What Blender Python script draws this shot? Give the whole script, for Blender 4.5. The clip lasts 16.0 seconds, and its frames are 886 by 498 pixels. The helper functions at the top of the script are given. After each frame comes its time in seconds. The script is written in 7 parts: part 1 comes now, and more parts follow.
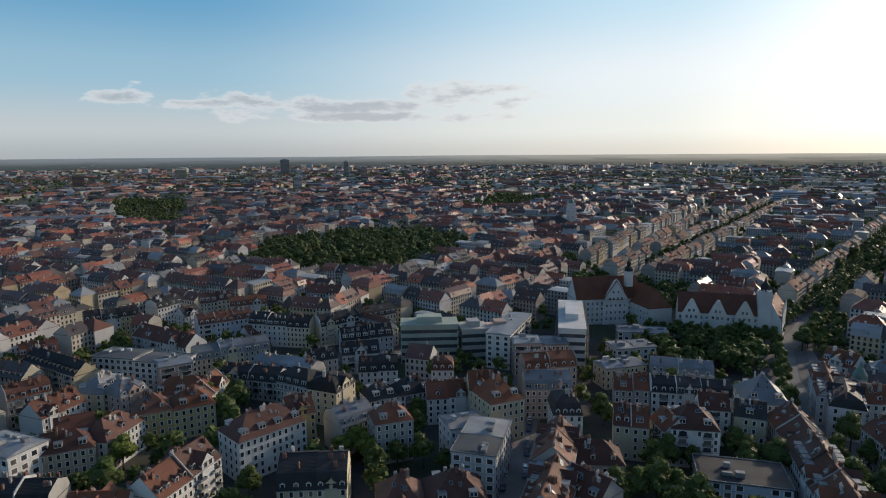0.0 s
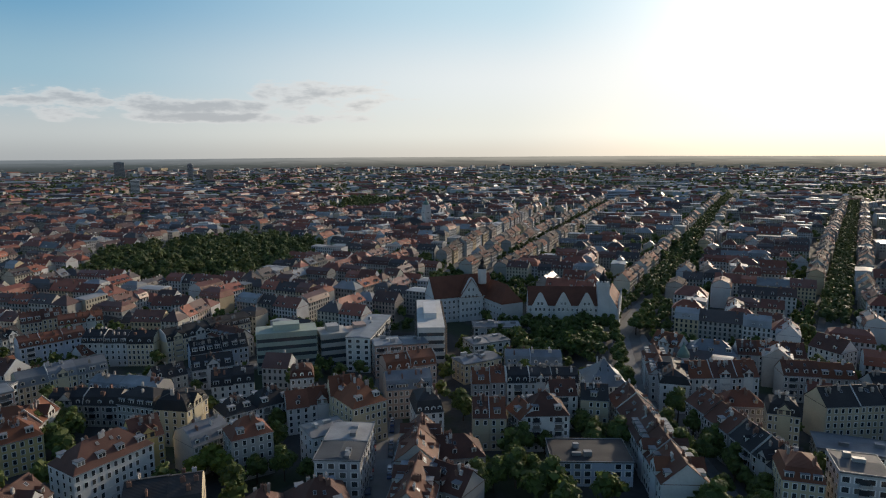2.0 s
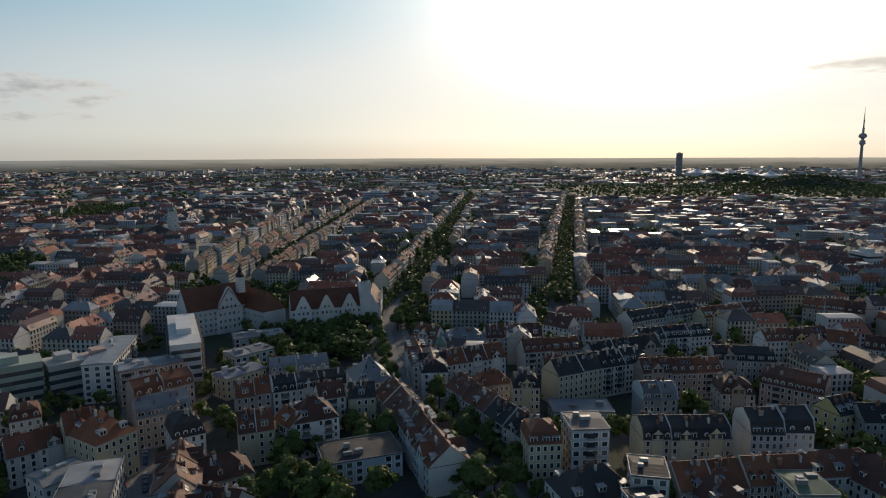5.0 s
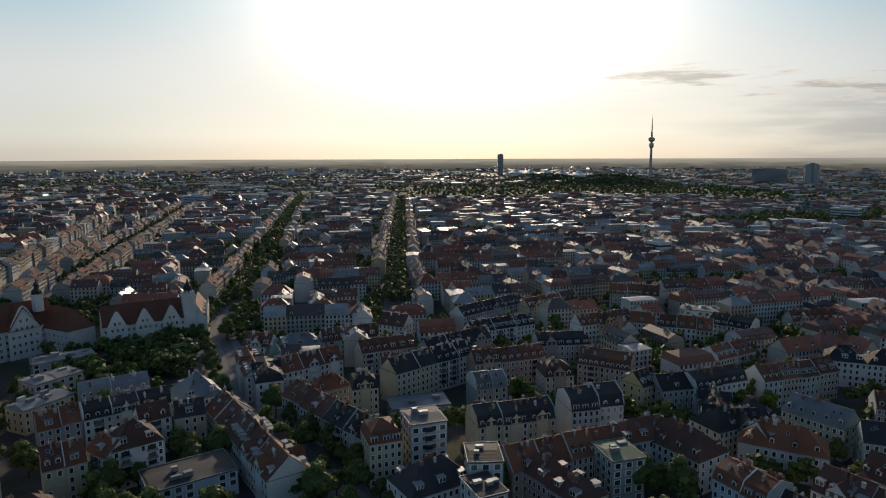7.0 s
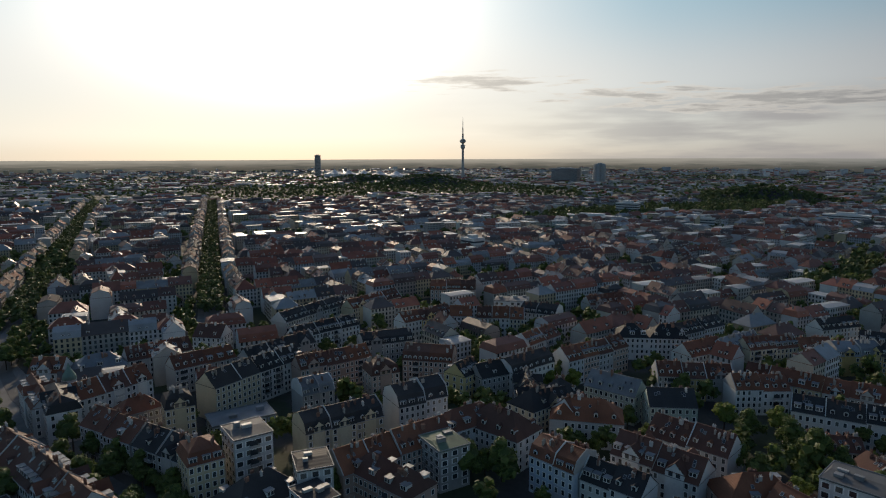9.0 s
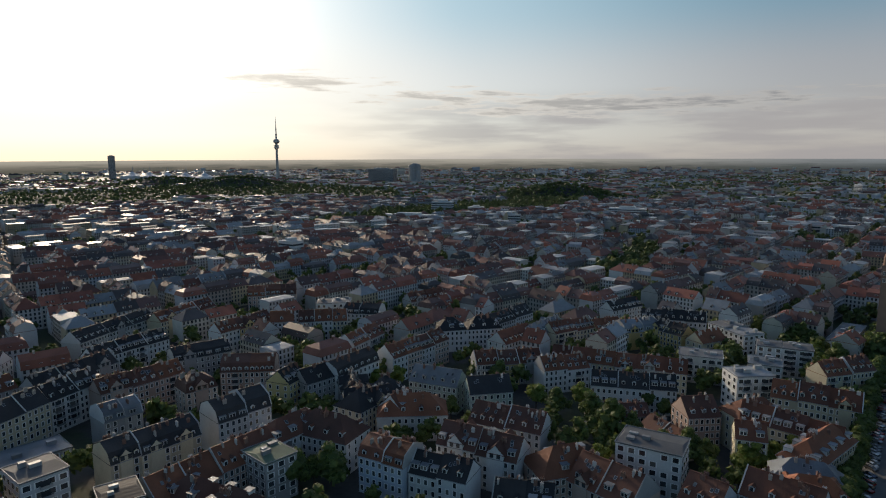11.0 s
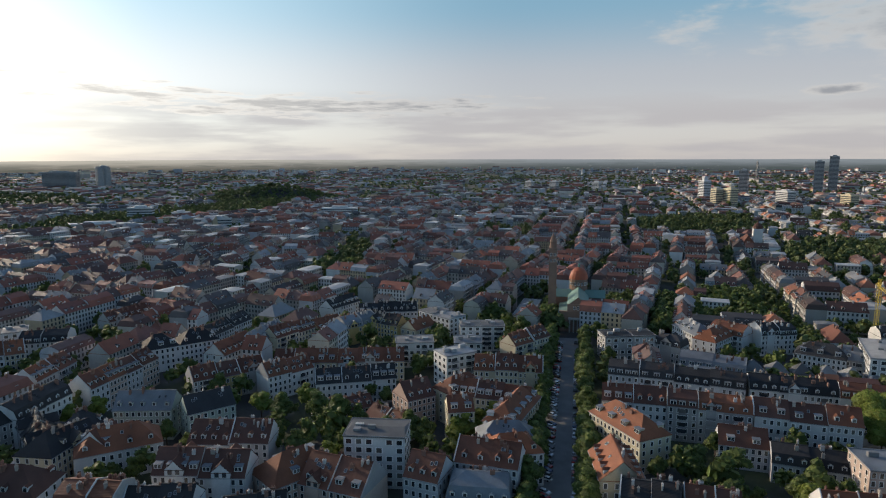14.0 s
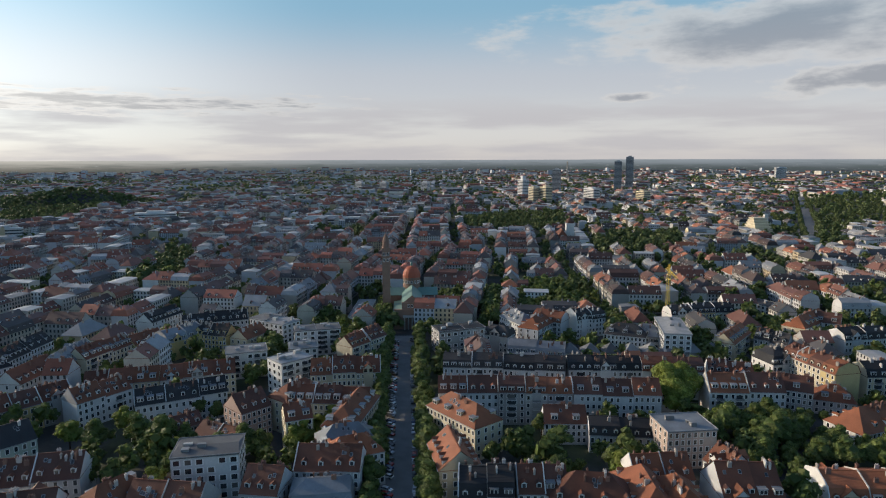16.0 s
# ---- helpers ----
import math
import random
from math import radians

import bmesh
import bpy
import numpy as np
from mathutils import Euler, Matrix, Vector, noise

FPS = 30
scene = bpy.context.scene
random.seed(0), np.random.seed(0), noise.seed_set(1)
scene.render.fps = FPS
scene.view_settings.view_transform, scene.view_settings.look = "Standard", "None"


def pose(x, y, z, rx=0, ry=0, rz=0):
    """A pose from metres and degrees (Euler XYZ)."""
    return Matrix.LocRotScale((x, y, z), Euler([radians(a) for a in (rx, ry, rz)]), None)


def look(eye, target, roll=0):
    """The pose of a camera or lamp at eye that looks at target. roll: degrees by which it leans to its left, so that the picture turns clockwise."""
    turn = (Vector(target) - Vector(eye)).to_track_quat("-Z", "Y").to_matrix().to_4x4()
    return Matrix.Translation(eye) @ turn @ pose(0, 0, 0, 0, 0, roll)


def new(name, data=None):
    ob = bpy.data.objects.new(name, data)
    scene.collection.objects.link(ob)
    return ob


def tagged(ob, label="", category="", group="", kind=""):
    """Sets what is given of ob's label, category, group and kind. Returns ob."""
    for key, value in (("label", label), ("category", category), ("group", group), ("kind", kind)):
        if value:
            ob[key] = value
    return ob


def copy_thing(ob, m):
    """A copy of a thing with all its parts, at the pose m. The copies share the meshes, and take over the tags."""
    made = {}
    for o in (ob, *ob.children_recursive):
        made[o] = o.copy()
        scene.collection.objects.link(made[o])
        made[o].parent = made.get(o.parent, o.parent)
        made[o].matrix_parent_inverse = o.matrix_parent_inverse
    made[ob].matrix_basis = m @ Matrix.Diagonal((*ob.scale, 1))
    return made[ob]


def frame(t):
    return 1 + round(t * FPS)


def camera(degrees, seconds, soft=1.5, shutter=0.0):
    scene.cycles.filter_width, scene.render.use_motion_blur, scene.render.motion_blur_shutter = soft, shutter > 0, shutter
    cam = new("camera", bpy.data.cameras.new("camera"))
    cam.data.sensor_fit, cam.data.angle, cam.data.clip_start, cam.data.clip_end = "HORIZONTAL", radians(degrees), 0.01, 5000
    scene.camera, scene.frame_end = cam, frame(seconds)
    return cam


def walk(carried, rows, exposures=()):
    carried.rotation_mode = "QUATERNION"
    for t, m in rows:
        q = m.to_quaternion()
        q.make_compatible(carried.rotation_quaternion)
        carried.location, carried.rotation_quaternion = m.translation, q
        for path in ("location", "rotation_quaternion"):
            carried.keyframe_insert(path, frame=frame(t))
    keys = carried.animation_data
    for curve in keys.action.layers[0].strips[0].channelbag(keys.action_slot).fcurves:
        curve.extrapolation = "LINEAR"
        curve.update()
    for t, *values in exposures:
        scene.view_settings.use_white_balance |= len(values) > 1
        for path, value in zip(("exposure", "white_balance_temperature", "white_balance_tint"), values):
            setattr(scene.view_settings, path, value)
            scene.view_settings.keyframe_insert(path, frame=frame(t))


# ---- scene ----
cam = camera(69.96, 16.0, soft=1.1)
EYE = 112.0
PATH = [
    (0, 0.000, -8.724, 0.397),
    (0.5, -3.196, -8.686, 0.379),
    (1, -6.362, -8.652, 0.362),
    (1.5, -9.626, -8.620, 0.346),
    (2, -13.000, -8.592, 0.330),
    (2.5, -16.330, -8.566, 0.315),
    (3, -19.740, -8.543, 0.300),
    (3.5, -23.407, -8.522, 0.286),
    (4, -27.126, -8.503, 0.273),
    (6.5, -46.032, -8.440, 0.218),
    (7, -49.818, -8.432, 0.209),
    (7.5, -53.796, -8.425, 0.201),
    (8, -57.888, -8.420, 0.193),
    (8.5, -61.944, -8.415, 0.186),
    (9, -66.045, -8.411, 0.180),
    (11.5, -86.491, -8.398, 0.159),
    (12, -90.657, -8.396, 0.157),
    (12.5, -94.828, -8.393, 0.155),
    (13, -99.004, -8.390, 0.154),
    (13.5, -103.415, -8.387, 0.154),
    (14, -107.897, -8.383, 0.155),
    (14.5, -111.853, -8.378, 0.156),
    (15, -115.528, -8.372, 0.158),
    (15.5, -119.321, -8.364, 0.161),
    (16, -123.088, -8.356, 0.164),
]
EXPOSURES = [(0.0, -0.02, 6400, 10), (2.5, -0.14, 6650, 10), (4.0, -0.26, 6750, 10), (7.0, -0.34, 6800, 10), (9.0, -0.37, 6750, 10), (12.5, 0.04, 6700, 10), (16.0, 0.34, 6500, 10)]
walk(cam, [(t, pose(0, 0, EYE, 90 + pitch, roll, yaw)) for t, yaw, pitch, roll in PATH], EXPOSURES)

# ---- light ----
SUN_AZ, SUN_EL = 52.0, 17.0          # clockwise from +Y, and above the horizon
world = bpy.data.worlds.new("evening_sky")
scene.world = world
world.use_nodes = True
wt = world.node_tree
wt.nodes.clear()


def wnode(kind, **values):
    n = wt.nodes.new(kind)
    for k, v in values.items():
        n.inputs[k].default_value = v
    return n


def wmath(op, a, b=None, c=None, clamp=False):
    n = wt.nodes.new("ShaderNodeMath")
    n.operation, n.use_clamp = op, clamp
    for i, v in enumerate((a, b, c)):
        if v is None:
            continue
        if isinstance(v, (int, float)):
            n.inputs[i].default_value = v
        else:
            wt.links.new(v, n.inputs[i])
    return n.outputs[0]


def wmix(fac, a, b):
    n = wt.nodes.new("ShaderNodeMix")
    n.data_type = "RGBA"
    for sock, v in ((n.inputs[0], fac), (n.inputs[6], a), (n.inputs[7], b)):
        if isinstance(v, (int, float)):
            sock.default_value = v
        elif isinstance(v, tuple):
            sock.default_value = (*v, 1)
        else:
            wt.links.new(v, sock)
    return n.outputs[2]


def wrange(v, a, b, lo=0.0, hi=1.0):
    n = wt.nodes.new("ShaderNodeMapRange")
    n.interpolation_type = "SMOOTHSTEP"
    for i, x in enumerate((a, b, lo, hi)):
        n.inputs[i + 1].default_value = x
    wt.links.new(v, n.inputs[0])
    return n.outputs[0]


sky = wt.nodes.new("ShaderNodeTexSky")
sky.sky_type, sky.sun_disc = "NISHITA", False
sky.sun_elevation, sky.sun_rotation = radians(SUN_EL), radians(SUN_AZ)
sky.altitude, sky.air_density, sky.dust_density, sky.ozone_density = 500, 1.0, 0.5, 2.0
coord = wt.nodes.new("ShaderNodeTexCoord")
split = wt.nodes.new("ShaderNodeSeparateXYZ")
wt.links.new(coord.outputs["Generated"], split.inputs[0])
dx, dy, dz = split.outputs
azim = wmath("MULTIPLY", wmath("ARCTAN2", dx, dy), 180 / math.pi)
elev = wmath("MULTIPLY", wmath("ARCSINE", dz), 180 / math.pi)
soft_sky = wt.nodes.new("ShaderNodeHueSaturation")
soft_sky.inputs["Saturation"].default_value, soft_sky.inputs["Value"].default_value = 1.0, 1.28
wt.links.new(sky.outputs[0], soft_sky.inputs["Color"])
stretch = wt.nodes.new("ShaderNodeVectorMath")
stretch.operation = "MULTIPLY"
stretch.inputs[1].default_value = (1.0, 1.0, 3.4)
wt.links.new(coord.outputs["Generated"], stretch.inputs[0])
puff = wnode("ShaderNodeTexNoise", Scale=9.0, Detail=9.0, Roughness=0.58)
small_puff = wnode("ShaderNodeTexNoise", Scale=12.0, Detail=9.0, Roughness=0.62)
wt.links.new(stretch.outputs[0], small_puff.inputs["Vector"])
wt.links.new(stretch.outputs[0], puff.inputs["Vector"])
streak_way = wt.nodes.new("ShaderNodeVectorMath")
streak_way.operation = "MULTIPLY"
streak_way.inputs[1].default_value = (1.0, 1.0, 9.0)
wt.links.new(coord.outputs["Generated"], streak_way.inputs[0])
streak = wnode("ShaderNodeTexNoise", Scale=4.0, Detail=7.0, Roughness=0.5)
wt.links.new(streak_way.outputs[0], streak.inputs["Vector"])
sunward = wmath("ADD", wmath("MULTIPLY", dx, math.sin(radians(SUN_AZ))), wmath("MULTIPLY", dy, math.cos(radians(SUN_AZ))))
glow = wrange(sunward, 0.52, 1.0)
near_glow = wrange(sunward, 0.86, 1.0)


def bank(az, el, wide, tall, rough, source):
    """A cloud bank round a direction, its rim broken up by noise."""
    a = wmath("POWER", wmath("ABSOLUTE", wmath("DIVIDE", wmath("SUBTRACT", azim, az), wide)), 2.0)
    e = wmath("POWER", wmath("ABSOLUTE", wmath("DIVIDE", wmath("SUBTRACT", elev, el), tall)), 2.0)
    body = wmath("SUBTRACT", 1.0, wmath("SQRT", wmath("ADD", a, e)))
    return wmath("ADD", body, wmath("MULTIPLY", wmath("SUBTRACT", source.outputs[0], 0.5), rough))


def stack(values):
    out = values[0]
    for v in values[1:]:
        out = wmath("MAXIMUM", out, v)
    return out


wisp = wnode("ShaderNodeTexNoise", Scale=13.0, Detail=9.0, Roughness=0.6)
wt.links.new(streak_way.outputs[0], wisp.inputs["Vector"])
cumulus = stack([bank(-25.5, 4.5, 3.0, 0.85, 4.0, small_puff), bank(-20.5, 4.1, 4.5, 0.6, 3.8, small_puff), bank(-14, 4.2, 7, 0.9, 4.0, small_puff), bank(-7, 4.1, 8, 0.7, 3.8, small_puff), bank(2, 4.9, 7, 1.5, 3.8, small_puff), bank(-5, 3.0, 13, 0.55, 3.8, small_puff),
                 bank(71, 6.3, 8, 0.8, 4.5, wisp), bank(82, 5.2, 8, 0.7, 4.5, wisp), bank(97, 4.3, 17, 1.1, 3.6, wisp),
                 bank(152, 9.6, 24, 3.4, 1.9, puff), bank(164, 12.8, 22, 3.6, 2.4, puff), bank(156, 5.6, 12, 1.4, 3.6, puff), bank(139, 4.8, 3, 0.5, 4.0, puff)])
thin = wrange(cumulus, 0.0, 0.42)
thick = wrange(cumulus, 0.25, 1.0)
# the low sky: clear blue to the south-west, a white veil to the north, glare round the sun
side = wrange(azim, 45.0, 110.0)
broad = wrange(wmath("SUBTRACT", sunward, wmath("MULTIPLY", side, 0.17)), 0.27, 0.91)
narrow = wrange(sunward, 0.82, 1.0)


def layer(left, right, halo, core):
    return wmix(narrow, wmix(broad, wmix(side, left, right), halo), core)


rim_air = layer((3.5, 3.85, 4.2), (4.2, 4.0, 4.0), (6.0, 5.9, 5.6), (8.6, 8.0, 7.0))
low_air = layer((4.6, 5.0, 5.3), (4.6, 4.5, 4.5), (7.4, 7.5, 7.2), (10.4, 9.9, 9.0))
mid_air = layer((2.8, 4.5, 5.6), (3.6, 3.7, 4.0), (7.9, 8.1, 8.1), (9.8, 9.6, 9.1))
top_air = layer((1.1, 3.1, 5.0), (1.65, 3.0, 4.0), (5.2, 7.0, 7.9), (9.2, 9.5, 9.6))
tone = wmix(wrange(elev, -0.3, 2.0), rim_air, low_air)
tone = wmix(wrange(elev, 1.8, 6.5), tone, mid_air)
tone = wmix(wrange(elev, 6.0, 13.0), tone, top_air)
tone = wmix(wrange(elev, 13.0, 32.0, 0.1, 1.0), tone, soft_sky.outputs[0])
north = wmath("MULTIPLY", wrange(azim, 58.0, 95.0), wrange(elev, 3.0, 6.0, 1.0, 0.0))
north = wmath("MULTIPLY", north, wrange(streak.outputs[0], 0.38, 0.60, 0.15, 1.0))
grey_tone = wmix(near_glow, (3.4, 3.3, 3.5), (6.6, 6.2, 5.5))
tone = wmix(wmath("MULTIPLY", north, 0.7), tone, grey_tone)
rim_tone = wmix(glow, wmix(side, (6.3, 6.4, 6.5), (4.5, 4.45, 4.4)), (8.6, 8.2, 7.5))
core_tone = wmix(glow, wmix(side, (3.7, 3.85, 4.15), (1.9, 2.0, 2.25)), (4.9, 4.6, 4.2))
tone = wmix(wmath("MULTIPLY", thin, 0.7), tone, wmix(thick, rim_tone, core_tone))
# the veiled sun's aureole
sun_dot = wmath("ADD", wmath("MULTIPLY", sunward, math.cos(radians(SUN_EL))), wmath("MULTIPLY", dz, math.sin(radians(SUN_EL))))
away = wmath("MULTIPLY", wmath("ARCCOSINE", wmath("MINIMUM", sun_dot, 1.0)), 180 / math.pi)
aureole = wmath("MULTIPLY", wmath("POWER", 2.718, wmath("DIVIDE", away, -3.9)), wrange(elev, 2.0, 10.0))
tone = wmix(aureole, tone, (270.0, 254.0, 220.0))
back = wnode("ShaderNodeBackground", Strength=0.115)
wt.links.new(tone, back.inputs[0])
wout = wt.nodes.new("ShaderNodeOutputWorld")
wt.links.new(back.outputs[0], wout.inputs[0])

sun_data = bpy.data.lights.new("sun", "SUN")
sun_data.energy, sun_data.angle, sun_data.color = 3.0, radians(1.0), (1.0, 0.80, 0.58)
sun = new("sun", sun_data)
sun_from = Vector((math.sin(radians(SUN_AZ)) * math.cos(radians(SUN_EL)), math.cos(radians(SUN_AZ)) * math.cos(radians(SUN_EL)), math.sin(radians(SUN_EL))))
sun.matrix_world = look(sun_from * 300, (0, 0, 0))


# ---- materials ----
def material(name, tones, rough=0.8, metal=0.0, pick="object", grain=0.6, bump=0.15, spread=0.25, stains=0.25, spec=0.4, tiles=0.0, gloss=0.0):
    """tones: colours to choose from, by the object's or the island's random number; grain: size of the fine noise in metres."""
    m = bpy.data.materials.new(name)
    m.use_nodes = True
    t = m.node_tree
    t.nodes.clear()
    link = t.links.new
    out, bs = t.nodes.new("ShaderNodeOutputMaterial"), t.nodes.new("ShaderNodeBsdfPrincipled")
    link(bs.outputs[0], out.inputs[0])
    bs.inputs["Roughness"].default_value, bs.inputs["Metallic"].default_value = rough, metal
    bs.inputs["Specular IOR Level"].default_value = spec
    geo = t.nodes.new("ShaderNodeNewGeometry")
    if pick == "island":
        rnd = geo.outputs["Random Per Island"]
    else:
        rnd = t.nodes.new("ShaderNodeObjectInfo").outputs["Random"]
    ramp = t.nodes.new("ShaderNodeValToRGB")
    ramp.color_ramp.interpolation = "CONSTANT"
    el = ramp.color_ramp.elements
    while len(el) < len(tones):
        el.new(0.5)
    for i, c in enumerate(tones):
        el[i].position, el[i].color = i / len(tones), (*c, 1)
    link(rnd, ramp.inputs[0])
    pos = t.nodes.new("ShaderNodeNewGeometry").outputs["Position"]
    fine, wide = t.nodes.new("ShaderNodeTexNoise"), t.nodes.new("ShaderNodeTexNoise")
    fine.inputs["Scale"].default_value, fine.inputs["Detail"].default_value = 1.0 / grain, 3.0
    wide.inputs["Scale"].default_value, wide.inputs["Detail"].default_value = 0.16, 4.0
    link(pos, fine.inputs["Vector"])
    link(pos, wide.inputs["Vector"])
    # brightness: a step by the random number, stains, grain
    white = t.nodes.new("ShaderNodeTexWhiteNoise")
    white.noise_dimensions = "1D"
    link(rnd, white.inputs["W"])

    def op(kind, a, b):
        n = t.nodes.new("ShaderNodeMath")
        n.operation = kind
        for i, v in enumerate((a, b)):
            if isinstance(v, (int, float)):
                n.inputs[i].default_value = v
            else:
                link(v, n.inputs[i])
        return n.outputs[0]
    level = op("ADD", op("MULTIPLY", white.outputs[0], spread), 1.0 - spread * 0.5)
    level = op("MULTIPLY", level, op("ADD", op("MULTIPLY", wide.outputs[0], stains * 2), 1.0 - stains))
    level = op("MULTIPLY", level, op("ADD", op("MULTIPLY", fine.outputs[0], 0.3), 0.85))
    if gloss:
        # some roofs are newer and smoother than others
        second = t.nodes.new("ShaderNodeTexWhiteNoise")
        second.noise_dimensions = "1D"
        link(op("ADD", rnd, 0.371), second.inputs["W"])
        link(op("SUBTRACT", rough, op("MULTIPLY", op("POWER", second.outputs[0], 2.0), gloss)), bs.inputs["Roughness"])
    hue = t.nodes.new("ShaderNodeHueSaturation")
    link(level, hue.inputs["Value"])
    link(ramp.outputs[0], hue.inputs["Color"])
    link(hue.outputs[0], bs.inputs["Base Color"])
    if bump:
        b = t.nodes.new("ShaderNodeBump")
        b.inputs["Strength"].default_value, b.inputs["Distance"].default_value = bump, 0.1
        if tiles:
            wave = t.nodes.new("ShaderNodeTexWave")
            wave.bands_direction = "Z"
            wave.inputs["Scale"].default_value, wave.inputs["Distortion"].default_value = tiles, 0.6
            link(pos, wave.inputs["Vector"])
            link(op("ADD", wave.outputs["Fac"], fine.outputs[0]), b.inputs["Height"])
        else:
            link(fine.outputs[0], b.inputs["Height"])
        link(b.outputs[0], bs.inputs["Normal"])
    return m


WALLS = {
    "w": ("white", [(0.60, 0.60, 0.59), (0.52, 0.53, 0.535), (0.63, 0.62, 0.59)]),
    "c": ("cream", [(0.57, 0.49, 0.33), (0.52, 0.45, 0.32), (0.60, 0.53, 0.38)]),
    "y": ("yellow ochre", [(0.54, 0.41, 0.17), (0.56, 0.45, 0.22)]),
    "b": ("pale blue", [(0.40, 0.47, 0.57), (0.48, 0.53, 0.61)]),
    "p": ("dull pink", [(0.46, 0.33, 0.27), (0.52, 0.40, 0.33)]),
    "e": ("grey", [(0.386, 0.378, 0.361), (0.445, 0.428, 0.395), (0.336, 0.328, 0.319)]),
    "n": ("pale green", [(0.370, 0.420, 0.353)]),
}
ROOFS = {
    "r": ("red-brown tiled", [(0.20, 0.074, 0.042), (0.15, 0.060, 0.038), (0.23, 0.086, 0.045), (0.12, 0.054, 0.039)]),
    "o": ("orange-red tiled", [(0.27, 0.092, 0.042), (0.22, 0.078, 0.04)]),
    "d": ("dark slate", [(0.032, 0.033, 0.036), (0.045, 0.042, 0.042), (0.026, 0.027, 0.030)]),
    "s": ("grey sheet-metal", [(0.22, 0.24, 0.265), (0.17, 0.19, 0.21), (0.26, 0.275, 0.29)]),
    "l": ("light gravelled", [(0.25, 0.26, 0.27), (0.17, 0.175, 0.18), (0.30, 0.30, 0.295), (0.12, 0.125, 0.13)]),
    "n": ("greened", [(0.10, 0.15, 0.10)]),
}

def toned(groups, factor):
    return {k: (word, [tuple(c * factor for c in tone) for tone in tones]) for k, (word, tones) in groups.items()}


WALLS, ROOFS = toned(WALLS, 0.88), toned(ROOFS, 0.80)
wall_mat = {k: material("plaster_" + v[0].replace(" ", "_"), v[1], 0.9, spread=0.2, stains=0.22, bump=0.1) for k, v in WALLS.items()}
roof_mat = {k: material("roof_" + v[0].replace(" ", "_").replace("-", "_"), v[1], 0.62 if k == "s" else 0.78, 0.15 if k == "s" else 0.0, spec=0.32, gloss=0.14,
                        spread=0.45, stains=0.5, bump=0.4, tiles=0.0 if k in "sln" else 1.6) for k, v in ROOFS.items()}
# wall tones lowered to flatten contrast, imitating haze over the distance
far_wall = material("plaster_of_the_city", [(0.502, 0.493, 0.474), (0.428, 0.391, 0.316), (0.446, 0.446, 0.446), (0.381, 0.363, 0.326), (0.465, 0.437, 0.381), (0.307, 0.298, 0.279),
                                            (0.409, 0.335, 0.223), (0.521, 0.512, 0.502), (0.353, 0.298, 0.260), (0.372, 0.391, 0.419)], 0.9, pick="island", spread=0.3, bump=0.0)
# roof tones lifted above the near roofs: distance haze put into the colour
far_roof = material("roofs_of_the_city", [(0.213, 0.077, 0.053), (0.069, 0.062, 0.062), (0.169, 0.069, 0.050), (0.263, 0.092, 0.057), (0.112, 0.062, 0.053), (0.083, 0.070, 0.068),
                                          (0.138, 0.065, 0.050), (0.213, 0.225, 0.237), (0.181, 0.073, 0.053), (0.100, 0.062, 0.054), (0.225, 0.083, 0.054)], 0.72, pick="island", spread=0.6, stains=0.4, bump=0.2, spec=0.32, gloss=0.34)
far_flat = material("flat_roofs_of_the_city", [(0.27, 0.28, 0.29), (0.18, 0.185, 0.19), (0.38, 0.38, 0.37), (0.14, 0.145, 0.15), (0.31, 0.305, 0.295)], 0.70, pick="island", spread=0.4, bump=0.1, spec=0.4, gloss=0.34)
street_roof = material("roofs_along_the_avenues", [(0.154, 0.073, 0.055), (0.072, 0.068, 0.068), (0.121, 0.070, 0.059), (0.187, 0.084, 0.059), (0.094, 0.075, 0.068)], 0.85, pick="island", spread=0.5, stains=0.4, bump=0.2, spec=0.08, gloss=0.1)
warm_roof = material("roofs_of_the_garden_suburb", [(0.19, 0.080, 0.056), (0.26, 0.105, 0.060), (0.125, 0.062, 0.050), (0.058, 0.056, 0.057), (0.15, 0.070, 0.053), (0.080, 0.058, 0.053), (0.19, 0.20, 0.21), (0.11, 0.060, 0.050), (0.23, 0.235, 0.24), (0.07, 0.066, 0.066)],
                     0.82, pick="island", spread=0.5, bump=0.2, spec=0.25, gloss=0.25)
glass = material("window_glass", [(0.035, 0.04, 0.046), (0.06, 0.064, 0.07), (0.025, 0.028, 0.032), (0.15, 0.145, 0.135), (0.045, 0.05, 0.056), (0.05, 0.054, 0.06)], 0.1, pick="object", spread=0.4, bump=0.0, spec=0.9)
far_glass = material("window_glass_far", [(0.035, 0.04, 0.046), (0.06, 0.064, 0.07), (0.025, 0.028, 0.032), (0.12, 0.115, 0.105), (0.045, 0.05, 0.056)], 0.15, pick="island", spread=0.5, bump=0.0, spec=0.9)
frame_mat = material("white_window_frame", [(0.72, 0.72, 0.70)], 0.5, spread=0.1, bump=0.0)
chimney_mat = material("chimney_plaster", [(0.30, 0.27, 0.24), (0.20, 0.11, 0.08), (0.42, 0.40, 0.38), (0.16, 0.09, 0.07)], 0.9, pick="object", spread=0.3)
far_chimney = material("chimney_far", [(0.30, 0.27, 0.24), (0.20, 0.11, 0.08), (0.42, 0.40, 0.38)], 0.9, pick="island", spread=0.3, bump=0.0)
metal_mat = material("sheet_metal", [(0.30, 0.31, 0.32), (0.20, 0.205, 0.21), (0.38, 0.38, 0.37)], 0.6, 0.3, spread=0.2)
zinc = material("zinc_sheet", [(0.30, 0.31, 0.32), (0.24, 0.25, 0.26)], 0.62, 0.25, spread=0.2)
